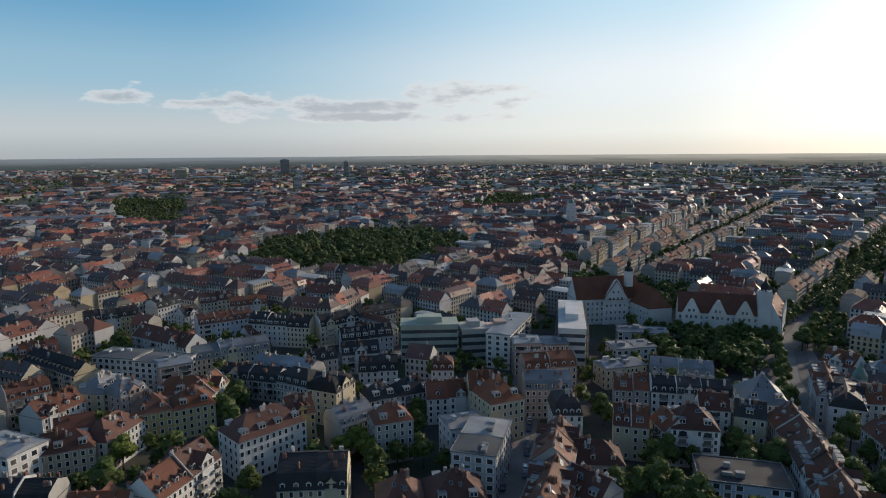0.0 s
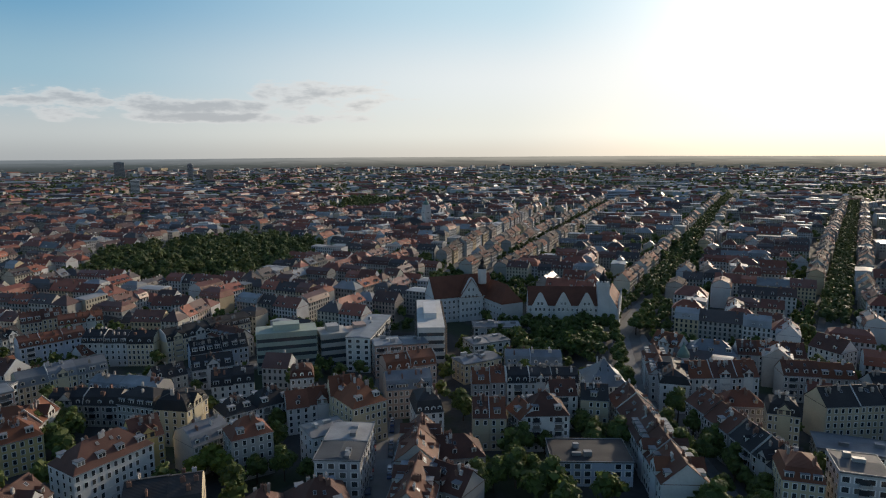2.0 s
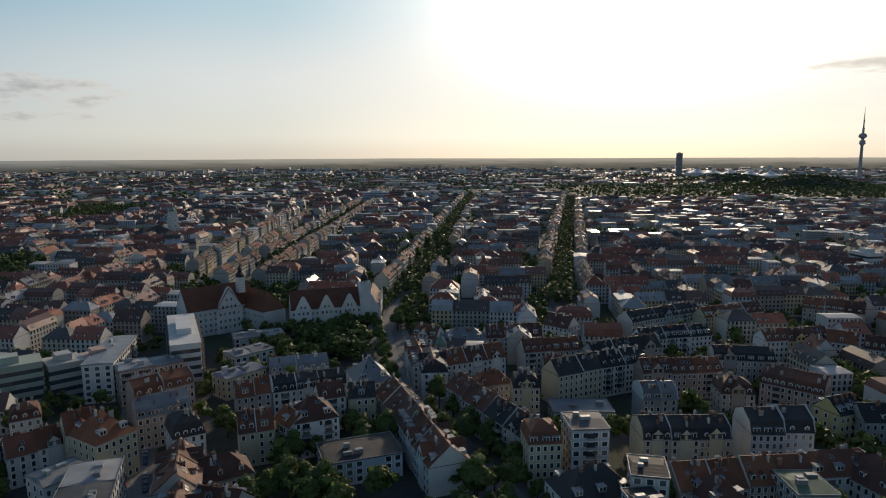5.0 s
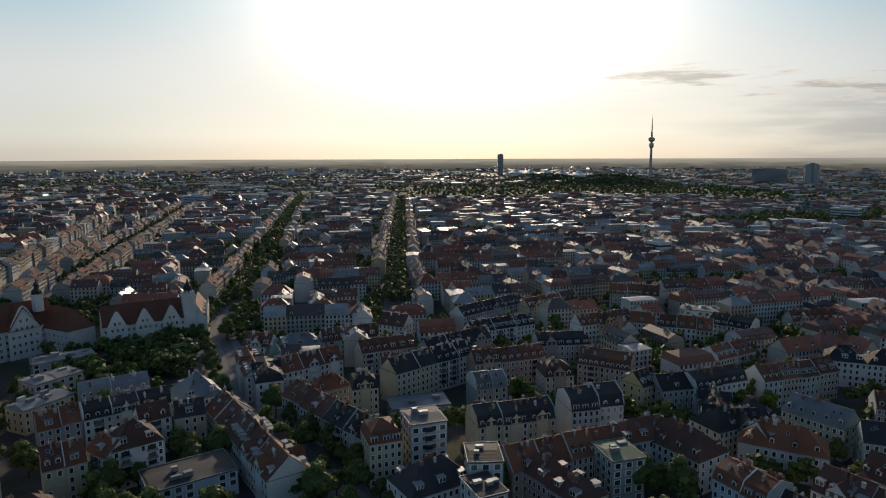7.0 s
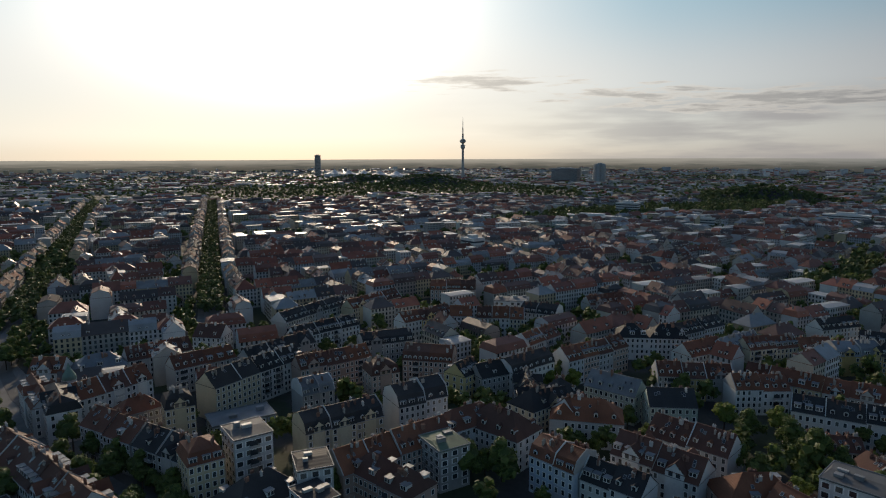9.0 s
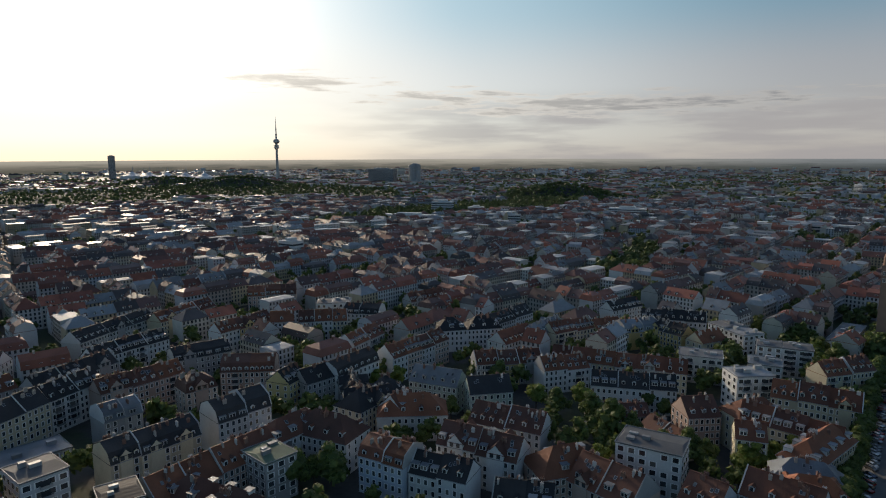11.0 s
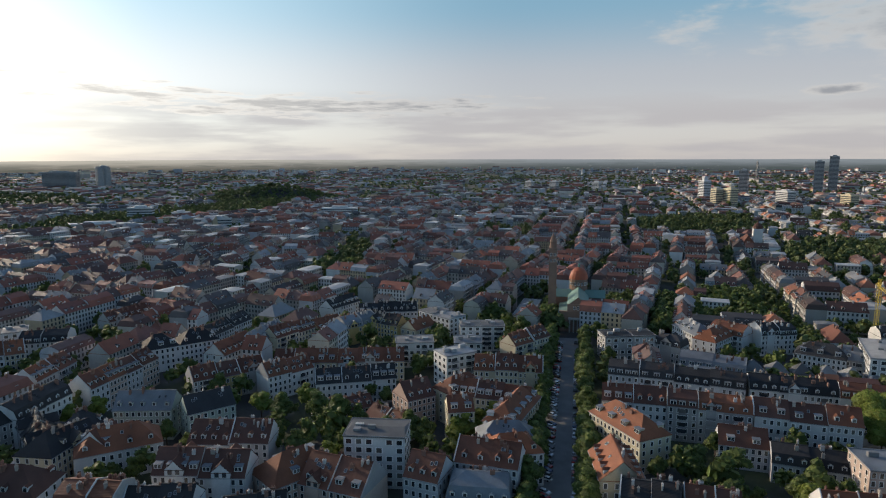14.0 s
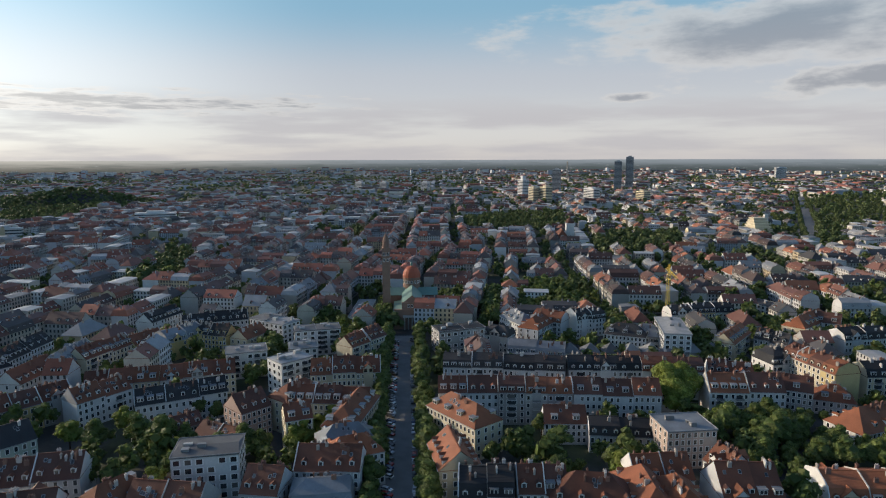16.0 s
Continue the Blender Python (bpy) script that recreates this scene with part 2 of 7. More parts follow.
asphalt = material("asphalt", [(0.185, 0.185, 0.18)], 0.95, grain=0.4, stains=0.35, spec=0.15)
paving = material("paving", [(0.165, 0.16, 0.15)], 0.95, grain=0.5, stains=0.3, spec=0.15)
leaf_tones = [(0.092, 0.130, 0.034), (0.118, 0.155, 0.040), (0.070, 0.104, 0.028), (0.132, 0.165, 0.044), (0.095, 0.122, 0.040)]


def leaves(name, tones):
    m = material(name, tones, 0.6, pick="island", spread=0.6, bump=0.0, spec=0.25)
    t = m.node_tree
    bs = next(n for n in t.nodes if n.type == "BSDF_PRINCIPLED")
    out = next(n for n in t.nodes if n.type == "OUTPUT_MATERIAL")
    src = bs.inputs["Base Color"].links[0].from_socket
    tr, mixer = t.nodes.new("ShaderNodeBsdfTranslucent"), t.nodes.new("ShaderNodeMixShader")
    t.links.new(src, tr.inputs[0])
    mixer.inputs[0].default_value = 0.38
    t.links.new(bs.outputs[0], mixer.inputs[1])
    t.links.new(tr.outputs[0], mixer.inputs[2])
    t.links.new(mixer.outputs[0], out.inputs[0])
    return m


leaf_mat = leaves("foliage", leaf_tones)
bright_leaf = leaves("light_green_foliage", [(0.17, 0.21, 0.04), (0.2, 0.23, 0.05), (0.14, 0.19, 0.036)])
far_leaf = leaves("dull_green_foliage", [(0.092, 0.124, 0.042), (0.110, 0.140, 0.048), (0.074, 0.102, 0.036), (0.122, 0.146, 0.052)])
bark = material("bark", [(0.07, 0.05, 0.035)], 0.95)

# ground: paving, asphalt yards and grass in patches
ground_mat = bpy.data.materials.new("city_ground")
ground_mat.use_nodes = True
gt = ground_mat.node_tree
gbs = next(n for n in gt.nodes if n.type == "BSDF_PRINCIPLED")
gpos = gt.nodes.new("ShaderNodeNewGeometry").outputs["Position"]
gn, gf = gt.nodes.new("ShaderNodeTexNoise"), gt.nodes.new("ShaderNodeTexNoise")
gn.inputs["Scale"].default_value, gn.inputs["Detail"].default_value = 0.022, 6.0
gf.inputs["Scale"].default_value, gf.inputs["Detail"].default_value = 0.5, 4.0
gramp = gt.nodes.new("ShaderNodeValToRGB")
for i, (p, c) in enumerate([(0.38, (0.04, 0.04, 0.04)), (0.48, (0.06, 0.058, 0.053)), (0.54, (0.035, 0.045, 0.022)), (0.66, (0.04, 0.055, 0.022))]):
    e = gramp.color_ramp.elements[i] if i < 2 else gramp.color_ramp.elements.new(p)
    e.position, e.color = p, (*c, 1)
gt.links.new(gpos, gn.inputs["Vector"])
gt.links.new(gpos, gf.inputs["Vector"])
gt.links.new(gn.outputs[0], gramp.inputs[0])
ghue = gt.nodes.new("ShaderNodeHueSaturation")
gt.links.new(gf.outputs[0], ghue.inputs["Value"])
gm = gt.nodes.new("ShaderNodeMath")
gm.operation = "MULTIPLY_ADD"
gm.inputs[1].default_value, gm.inputs[2].default_value = 0.8, 0.6
gt.links.new(gf.outputs[0], gm.inputs[0])
gt.links.new(gm.outputs[0], ghue.inputs["Value"])
gt.links.new(gramp.outputs[0], ghue.inputs["Color"])
gt.links.new(ghue.outputs[0], gbs.inputs["Base Color"])
gbs.inputs["Roughness"].default_value = 0.95


# ---- mesh helpers ----
class Soup:
    """Gathers vertices and faces as arrays and turns them into one mesh."""

    def __init__(self):
        self.verts, self.faces, self.mats, self.count = [], [], [], 0

    def add(self, v, f, mat=0):
        v, f = np.asarray(v, float).reshape(-1, 3), np.asarray(f, int)
        self.verts.append(v)
        self.faces.append(f + self.count)
        self.mats.append(np.full(len(f), mat) if np.isscalar(mat) else np.asarray(mat))
        self.count += len(v)

    def many(self, tv, tf, mats4, mat=0):
        """A template put down once for each 4x4 matrix; mat a number or one for each template face."""
        tv, tf, m4 = np.asarray(tv, float), np.asarray(tf, int), np.asarray(mats4, float)
        if not len(m4):
            return
        v = np.einsum("nij,kj->nki", m4[:, :3, :3], tv) + m4[:, None, :3, 3]
        f = tf[None] + (np.arange(len(m4)) * len(tv))[:, None, None]
        mm = mat if np.isscalar(mat) else np.tile(mat, len(m4))
        self.add(v.reshape(-1, 3), f.reshape(-1, tf.shape[1]), mm)

    def merge(self, other, matrices):
        """Another soup put down once for each matrix."""
        v = np.concatenate(other.verts)
        for m in matrices:
            m = np.array(m)
            for f, k in zip(other.faces, other.mats):
                self.faces.append(f + self.count)
                self.mats.append(k)
            self.verts.append(v @ m[:3, :3].T + m[:3, 3])
            self.count += len(v)

    def mesh(self, name, materials):
        me = bpy.data.meshes.new(name)
        if self.count:
            v = np.concatenate(self.verts)
            loops = np.concatenate([f.ravel() for f in self.faces])
            totals = np.concatenate([np.full(len(f), f.shape[1]) for f in self.faces])
            me.vertices.add(len(v))
            me.vertices.foreach_set("co", v.ravel())
            me.loops.add(len(loops))
            me.loops.foreach_set("vertex_index", loops)
            me.polygons.add(len(totals))
            me.polygons.foreach_set("loop_start", np.cumsum(totals) - totals)
            me.polygons.foreach_set("material_index", np.concatenate(self.mats))
            me.polygons.foreach_set("use_smooth", np.zeros(len(totals), bool))
            me.update(calc_edges=True)
        for m in materials:
            me.materials.append(m)
        return me


def place(x, y, z, turn=0.0, sx=1.0, sy=1.0, sz=1.0):
    """4x4 matrices for arrays of places, turns (radians) and scales."""
    x, y, z, turn, sx, sy, sz = np.broadcast_arrays(*[np.atleast_1d(np.asarray(a, float)) for a in (x, y, z, turn, sx, sy, sz)])
    m = np.zeros((len(x), 4, 4))
    c, s = np.cos(turn), np.sin(turn)
    m[:, 0, 0], m[:, 0, 1], m[:, 1, 0], m[:, 1, 1], m[:, 2, 2], m[:, 3, 3] = c * sx, -s * sy, s * sx, c * sy, sz, 1
    m[:, 0, 3], m[:, 1, 3], m[:, 2, 3] = x, y, z
    return m


def child(name, me, parent, m=None, label="", kind=""):
    ob = new(name, me)
    ob.parent = parent
    if m is not None:
        ob.matrix_basis = m
    return tagged(ob, label, kind=kind)


def thing(name, x, y, z, turn, label, category, group="", kind=""):
    ob = new(name)
    ob.empty_display_size = 0.5
    ob.matrix_basis = Matrix.Translation((x, y, z)) @ Matrix.Rotation(turn, 4, "Z")
    return tagged(ob, label, category, group, kind)


def part(name, bm, mat, parent, label=""):
    me = bpy.data.meshes.new(name)
    bm.to_mesh(me)
    bm.free()
    for m in (mat if isinstance(mat, (list, tuple)) else [mat]):
        me.materials.append(m)
    return child(name, me, parent, label=label)


def soup_part(name, soup, mats, parent, label="", kind="", m=None):
    return child(name, soup.mesh(name, mats if isinstance(mats, (list, tuple)) else [mats]), parent, m, label, kind)


def solid(bm, x0, x1, y0, y1, z0, z1, bevel=0.0):
    """A box with eased edges into bm."""
    made = bmesh.ops.create_cube(bm, size=1.0, matrix=Matrix.Translation(((x0 + x1) / 2, (y0 + y1) / 2, (z0 + z1) / 2)) @ Matrix.Diagonal((x1 - x0, y1 - y0, z1 - z0, 1)))
    if bevel:
        edges = list({e for v in made["verts"] for e in v.link_edges})
        bmesh.ops.bevel(bm, geom=edges, offset=bevel, segments=1, affect="EDGES")


def lathe(bm, profile, n=16, x=0.0, y=0.0, squash=1.0):
    """A turned body from (radius, height) pairs."""
    rings = []
    for r, z in profile:
        rings.append([bm.verts.new((x + r * math.cos(2 * math.pi * i / n), y + r * squash * math.sin(2 * math.pi * i / n), z)) for i in range(n)])
    for a, b in zip(rings, rings[1:]):
        for i in range(n):
            bm.faces.new((a[i], a[(i + 1) % n], b[(i + 1) % n], b[i]))
    bm.faces.new(rings[-1])


CUBE_V = np.array([(x, y, z) for z in (0, 1) for y in (-0.5, 0.5) for x in (-0.5, 0.5)])
CUBE_F = np.array([(0, 1, 5, 4), (1, 3, 7, 5), (3, 2, 6, 7), (2, 0, 4, 6), (4, 5, 7, 6)])


def house_shape(L, D, eave, ridge, style, walls, roof, wm=0, rm=0, m4=None, lift=0.35):
    """Walls and roof of N houses; L along the ridge, D across; style: arrays of (mid width, mid rise, hip inset) ; joined into the two soups."""
    L, D, eave, ridge, mid, rise, inset = [np.atleast_1d(np.asarray(a, float)) for a in (L, D, eave, ridge, *style)]
    n = len(L)
    h = ridge - eave
    zm = eave + h * rise
    ins_mid = inset * (1 - mid) * D / 2
    ins_top = np.minimum(inset * D / 2, L / 2 - 0.3)
    a, b = L / 2, D / 2

    def rect(la, lb, z):
        return np.stack([np.stack([sx * la, sy * lb, z + 0 * la], -1) for sx, sy in ((-1, -1), (1, -1), (1, 1), (-1, 1))], 1)
    base, top = rect(a, b, 0 * a), rect(a, b, eave)
    midw = rect(a - ins_mid - 0.02, b * mid - 0.15, zm - 0.15)
    rw = np.stack([np.stack([s * (a - ins_top - 0.02), 0 * a, ridge - 0.15], -1) for s in (-1, 1)], 1)
    wv = np.concatenate([base, top, midw, rw], 1)            # 4 + 4 + 4 + 2
    over = 0.4
    e0 = rect(a + 0.12, b + over, eave - over * h / np.maximum(b, 1) * 0.7)
    e1 = e0 + np.array([0, 0, 0.22])
    mv = rect(a + 0.12 - ins_mid, b * mid, zm + 0.1)
    rv = np.stack([np.stack([s * (a + 0.12 - ins_top), 0 * a, ridge + 0.1], -1) for s in (-1, 1)], 1)
    tv = np.concatenate([e0, e1, mv, rv], 1)
    wf4 = np.array([(0, 1, 5, 4), (1, 2, 6, 5), (2, 3, 7, 6), (3, 0, 4, 7), (5, 6, 10, 9), (7, 4, 8, 11)])
    wf3 = np.array([(9, 10, 13), (11, 8, 12)])
    rf4 = np.array([(0, 1, 5, 4), (1, 2, 6, 5), (2, 3, 7, 6), (3, 0, 4, 7), (3, 2, 1, 0), (4, 5, 9, 8), (6, 7, 11, 10), (8, 9, 13, 12), (10, 11, 12, 13)])
    rh4, rh3 = np.array([(5, 6, 10, 9), (7, 4, 8, 11)]), np.array([(9, 10, 13), (11, 8, 12)])
    if m4 is not None:
        wv = np.einsum("nij,nkj->nki", m4[:, :3, :3], wv) + m4[:, None, :3, 3]
        tv = np.einsum("nij,nkj->nki", m4[:, :3, :3], tv) + m4[:, None, :3, 3]
    off = np.arange(n)[:, None, None] * 14

    def put(soup, v, groups, mat):
        first = True
        for f in groups:
            if len(f):
                soup.add(v if first else np.zeros((0, 3)), f.reshape(-1, f.shape[-1]) - (0 if first else len(v)), mat)
                first = False
    hip = inset > 0.01
    put(walls, wv.reshape(-1, 3), [wf4[None] + off, (wf3[None] + off)[~hip]], wm)
    put(roof, tv.reshape(-1, 3), [rf4[None] + off, (rh4[None] + off)[hip], (rh3[None] + off)[hip]], rm)


STYLE = {"g": (0.5, 0.5, 0.0), "h": (0.5, 0.5, 1.0), "m": (0.80, 0.60, 0.0), "f": (0.965, 0.25, 0.15)}


def window_soup(w, h):
    """A window with its frame, mullion and pane; front towards -y."""
    s = Soup()
    t = 0.14

    def bar(x0, x1, z0, z1, d):
        s.add([(x0, 0, z0), (x1, 0, z0), (x1, 0, z1), (x0, 0, z1), (x0, -d, z0), (x1, -d, z0), (x1, -d, z1), (x0, -d, z1)],
              [(4, 5, 6, 7), (0, 1, 5, 4), (1, 2, 6, 5), (2, 3, 7, 6), (3, 0, 4, 7)], 0)
    bar(-w / 2, -w / 2 + t, 0, h, 0.09)
    bar(w / 2 - t, w / 2, 0, h, 0.09)
    bar(-w / 2 + t, w / 2 - t, h - t, h, 0.09)
    bar(-w / 2 - 0.1, w / 2 + 0.1, -0.12, 0.02, 0.16)
    bar(-0.04, 0.04, 0.02, h - t, 0.07)
    s.add([(-w / 2 + t, -0.03, 0), (w / 2 - t, -0.03, 0), (w / 2 - t, -0.03, h - t), (-w / 2 + t, -0.03, h - t)], [(0, 1, 2, 3)], 1)
    return s


window_mesh = {"tall": window_soup(1.45, 2.0).mesh("window", [frame_mat, glass]), "wide": window_soup(2.3, 1.7).mesh("window_wide", [frame_mat, glass])}
# plain window of houses farther off: a frame slab and a pane
WIN_V = np.array([(-0.74, -0.04, -0.08), (0.74, -0.04, -0.08), (0.74, -0.04, 1.95), (-0.74, -0.04, 1.95), (-0.52, -0.07, 0.08), (0.52, -0.07, 0.08), (0.52, -0.07, 1.75), (-0.52, -0.07, 1.75)])
WIN_F = np.array([(0, 1, 2, 3), (4, 5, 6, 7)])

DORM_V = np.array([(-0.8, 0, 0), (0.8, 0, 0), (0.8, 0, 1.5), (-0.8, 0, 1.5), (-0.8, 1, 1.5), (0.8, 1, 1.5), (0, -0.12, 2.1), (0, 1, 2.1), (-0.98, -0.15, 1.42), (0.98, -0.15, 1.42),
                   (-0.98, 1, 1.42), (0.98, 1, 1.42), (-0.98, -0.15, 1.52), (0.98, -0.15, 1.52), (-0.8, 1, 0), (0.8, 1, 0),
                   (-0.52, -0.07, 0.2), (0.52, -0.07, 0.2), (0.52, -0.07, 1.4), (-0.52, -0.07, 1.4), (0, 0, 2.0)])
DORM_W4 = np.array([(0, 1, 2, 3), (1, 15, 5, 2), (14, 0, 3, 4)])
DORM_W3 = np.array([(3, 2, 20)])
DORM_R = np.array([(12, 6, 7, 10), (6, 13, 11, 7), (8, 12, 10, 10), (9, 13, 11, 11)])[:2]
DORM_G = np.array([(16, 17, 18, 19)])
dormer_cache = {}


def dormer_shape(deep, roof_key, wall_key, kind="gabled"):
    """A dormer's soup, materials and mesh."""
    key = (round(deep, 1), roof_key, wall_key, kind)
    if key not in dormer_cache:
        s = Soup()
        v = DORM_V * (1, max(key[0], 0.4), 1)
        mats = [wall_mat[wall_key], roof_mat[roof_key if kind == "gabled" else "s"], glass, frame_mat]
        if kind == "boxed":
            # a wide box with a flat tin top and two lights
            d = max(key[0], 0.4) + 0.3
            s.many(CUBE_V, CUBE_F, place(0, d / 2, 0, 0, 2.5, d, 1.75), 0)
            s.many(CUBE_V, CUBE_F, place(0, d / 2 - 0.1, 1.75, 0, 2.8, d + 0.3, 0.16), 1)
            s.many(CUBE_V, CUBE_F, place(0, -0.03, 0.22, 0, 2.3, 0.08, 1.45), 3)
            s.many(WIN_V[4:] * (0.9, 1, 0.72), np.array([(0, 1, 2, 3)]), place([-0.57, 0.57], -0.01, 0.28), 2)
        else:
            s.many(CUBE_V, CUBE_F, place(0, -0.01, 0.1, 0, 1.36, 0.06, 1.38), 3)
            s.add(v, DORM_W4, 0)
            s.add(np.zeros((0, 3)), DORM_W3 - len(v), 0)
            s.add(np.zeros((0, 3)), DORM_R - len(v), 1)
            s.add(np.zeros((0, 3)), DORM_G - len(v), 2)
        dormer_cache[key] = (s, mats, s.mesh("dormer", mats))
    return dormer_cache[key]


def put_pieces(name, shape, matrices, ob, single):
    """Pieces under a house: single objects near by, one joined part farther off."""
    soup, mats, me = shape
    if single:
        for m in matrices:
            child(name, me, ob, m)
    elif matrices:
        joined = Soup()
        joined.merge(soup, matrices)
        soup_part(name + "_row", joined, mats, ob, kind="stuff")


def chimney_soup():
    s = Soup()
    s.many(CUBE_V, CUBE_F, place(0, 0, -1.2, 0, 1.1, 0.5, 2.3))
    s.many(CUBE_V, CUBE_F, place(0, 0, 1.05, 0, 1.22, 0.62, 0.14))
    s.many(CUBE_V, CUBE_F, place([-0.3, 0.3], 0, 1.18, 0, 0.24, 0.24, 0.4))
    return s


chimney_shape = (chimney_soup(), [chimney_mat], chimney_soup().mesh("chimney", [chimney_mat]))
box_soup = Soup()
box_soup.many(CUBE_V, CUBE_F, place(0, 0, 0))
rooftop_box = box_soup.mesh("rooftop_unit", [metal_mat])

footprints = []                     # centre x, y, half length, half depth, turn
STYLE_WORD = {"g": "gable roof", "h": "hipped roof", "m": "mansard roof", "f": "flat roof"}


def roof_y(z, L, D, eave, ridge, st):
    """Half width of the roof at height z."""
    mid, rise, _ = STYLE[st]
    zm = eave + (ridge - eave) * rise
    if z < zm:
        k = (z - eave) / max(zm - eave, 0.01)
        return D / 2 * (1 - k * (1 - mid))
    k = (z - zm) / max(ridge - zm, 0.01)
    return D / 2 * mid * (1 - k)


def apartment_house(x, y, turn, L, D, eave, ridge, code, dormers, fine, rng, ends=False, name="apartment_house"):
    st, rk, wk = code
    single = math.hypot(x, y) < 270
    label = f"{WALLS[wk][0]} rendered house with {ROOFS[rk][0]} {STYLE_WORD[st]}" + (" and dormers" if dormers else "")
    ob = thing(name, x, y, 0, turn, label, "house", "apartment houses of the quarter")
    footprints.append((x, y, L / 2, D / 2, turn))
    walls, roof = Soup(), Soup()
    house_shape(L, D, eave, ridge, (0.80, 0.60, 0.8) if st == "m" and ends else STYLE[st], walls, roof)
    # plinth and cornice
    walls.many(CUBE_V, CUBE_F, place(0, 0, 0, 0, L + 0.06, D + 0.1, 1.0))
    walls.many(CUBE_V, CUBE_F, place(0, 0, eave - 0.55, 0, L + 0.02, D + 0.36, 0.3))
    if st != "f":
        for k in range(1, 3):
            walls.many(CUBE_V, CUBE_F, place(0, 0, 0.55 + k * (eave - 0.7) / max(2, round((eave - 0.6) / 3.0)), 0, L + 0.02, D + 0.2, 0.18))
    if st == "g" or (st == "m" and not ends):
        roof.many(CUBE_V, CUBE_F, place(0, 0, ridge + 0.02, 0, L, 0.4, 0.16))
    soup_part("wall", walls, wall_mat[wk], ob)
    # zinc gutters along the eaves, metal verges on the flat roofs
    if st == "f":
        for side in (-1, 1):
            roof.many(CUBE_V, CUBE_F, place(0, side * (D / 2 + 0.32), eave + 0.25, 0, L + 0.5, 0.18, 0.28), 1)
            roof.many(CUBE_V, CUBE_F, place(side * (L / 2 + 0.2), 0, eave + 0.25, 0, 0.18, D + 0.5, 0.28), 1)
    else:
        drop = 0.4 * (ridge - eave) / max(D / 2, 1) * 0.7
        for side in (-1, 1):
            roof.many(CUBE_V, CUBE_F, place(0, side * (D / 2 + 0.48), eave - drop + 0.02, 0, L + 0.2, 0.16, 0.18), 1)
    soup_part("roof", roof, [roof_mat[rk], zinc], ob, f"{ROOFS[rk][0]} {STYLE_WORD[st]}")
    # windows
    floors = max(2, round((eave - 0.6) / 3.0))
    step = (eave - 0.7) / floors
    cols = max(2, int(L / rng.uniform(2.0, 2.6)))
    kind = "wide" if st == "f" and rng.random() < 0.8 else "tall"
    if kind == "wide":
        cols = max(2, int(L / 3.2))
    spots = []
    for side in (-1, 1):
        for i in range(floors):
            for j in range(cols):
                if rng.random() < 0.04:
                    continue
                spots.append(((j + 0.5) * L / cols - L / 2, side * (D / 2 + (0.06 if i == 0 else 0.01)), 1.0 + i * step, 0.0 if side < 0 else math.pi))
    if ends or st in "hf":
        n_end = max(2, int(D / 3.4))
        for side in (-1, 1):
            for i in range(floors):
                for j in range(n_end):
                    spots.append((side * (L / 2 + 0.04), (j + 0.5) * D / n_end - D / 2, 1.0 + i * step, side * math.pi / 2))
    if fine:
        for sx, sy, sz, st_turn in spots:
            child("window", window_mesh[kind], ob, Matrix.Translation((sx, sy, sz)) @ Matrix.Rotation(st_turn, 4, "Z"))
    else:
        s = Soup()
        p = np.array(spots)
        s.many(WIN_V * ((1.75 if kind == "wide" else 1), 1, 1), WIN_F, place(p[:, 0], p[:, 1], p[:, 2], p[:, 3]), [0, 1])
        soup_part("glazing", s, [frame_mat, far_glass], ob, "rows of small windows", "stuff")
    # dormers on both slopes
    if st != "f" and dormers:
        base = eave + (0.5 if st == "m" else 0.20 * (ridge - eave))
        half0 = roof_y(base, L, D, eave, ridge, st) + 0.1
        half1 = roof_y(min(base + 1.7, ridge), L, D, eave, ridge, st)
        boxed = rng.random() < 0.4 and L / dormers > 3.2
        shape = dormer_shape(half0 - half1 + 0.25, rk, "w" if rng.random() < 0.7 else wk, "boxed" if boxed else "gabled")
        spots = []
        for side in (-1, 1):
            for j in range(dormers):
                dx = (j + 0.5) * L / dormers - L / 2 + rng.uniform(-0.3, 0.3)
                if abs(dx) > L / 2 - (3.0 if st == "h" else 1.0):
                    continue
                spots.append(Matrix.Translation((dx, side * half0, base)) @ Matrix.Rotation(0.0 if side < 0 else math.pi, 4, "Z"))
        put_pieces("dormer", shape, spots, ob, single)
    # party walls that stand above the roof
    if st in "gm" and not ends and rng.random() < 0.5:
        mid, rise, _ = STYLE[st]
        for side in ((-1, 1) if rng.random() < 0.3 else (rng.choice((-1, 1)),)):
            out = [(-D / 2 - 0.25, eave - 0.4), (-D / 2 - 0.25, eave + 0.4), (-D / 2 * mid, eave + (ridge - eave) * rise + 0.55), (0, ridge + 0.6),
                   (D / 2 * mid, eave + (ridge - eave) * rise + 0.55), (D / 2 + 0.25, eave + 0.4), (D / 2 + 0.25, eave - 0.4)]
            s = Soup()
            n = len(out)
            s.add([(side * L / 2 - 0.17, yy, zz) for yy, zz in out] + [(side * L / 2 + 0.17, yy, zz) for yy, zz in out],
                  [(i, (i + 1) % n, n + (i + 1) % n, n + i) for i in range(n)])
            s.add(np.zeros((0, 3)), np.array([list(range(n)), list(range(2 * n - 1, n - 1, -1))]) - 2 * n)
            soup_part("party_wall", s, wall_mat["w" if rng.random() < 0.6 else "e"], ob)
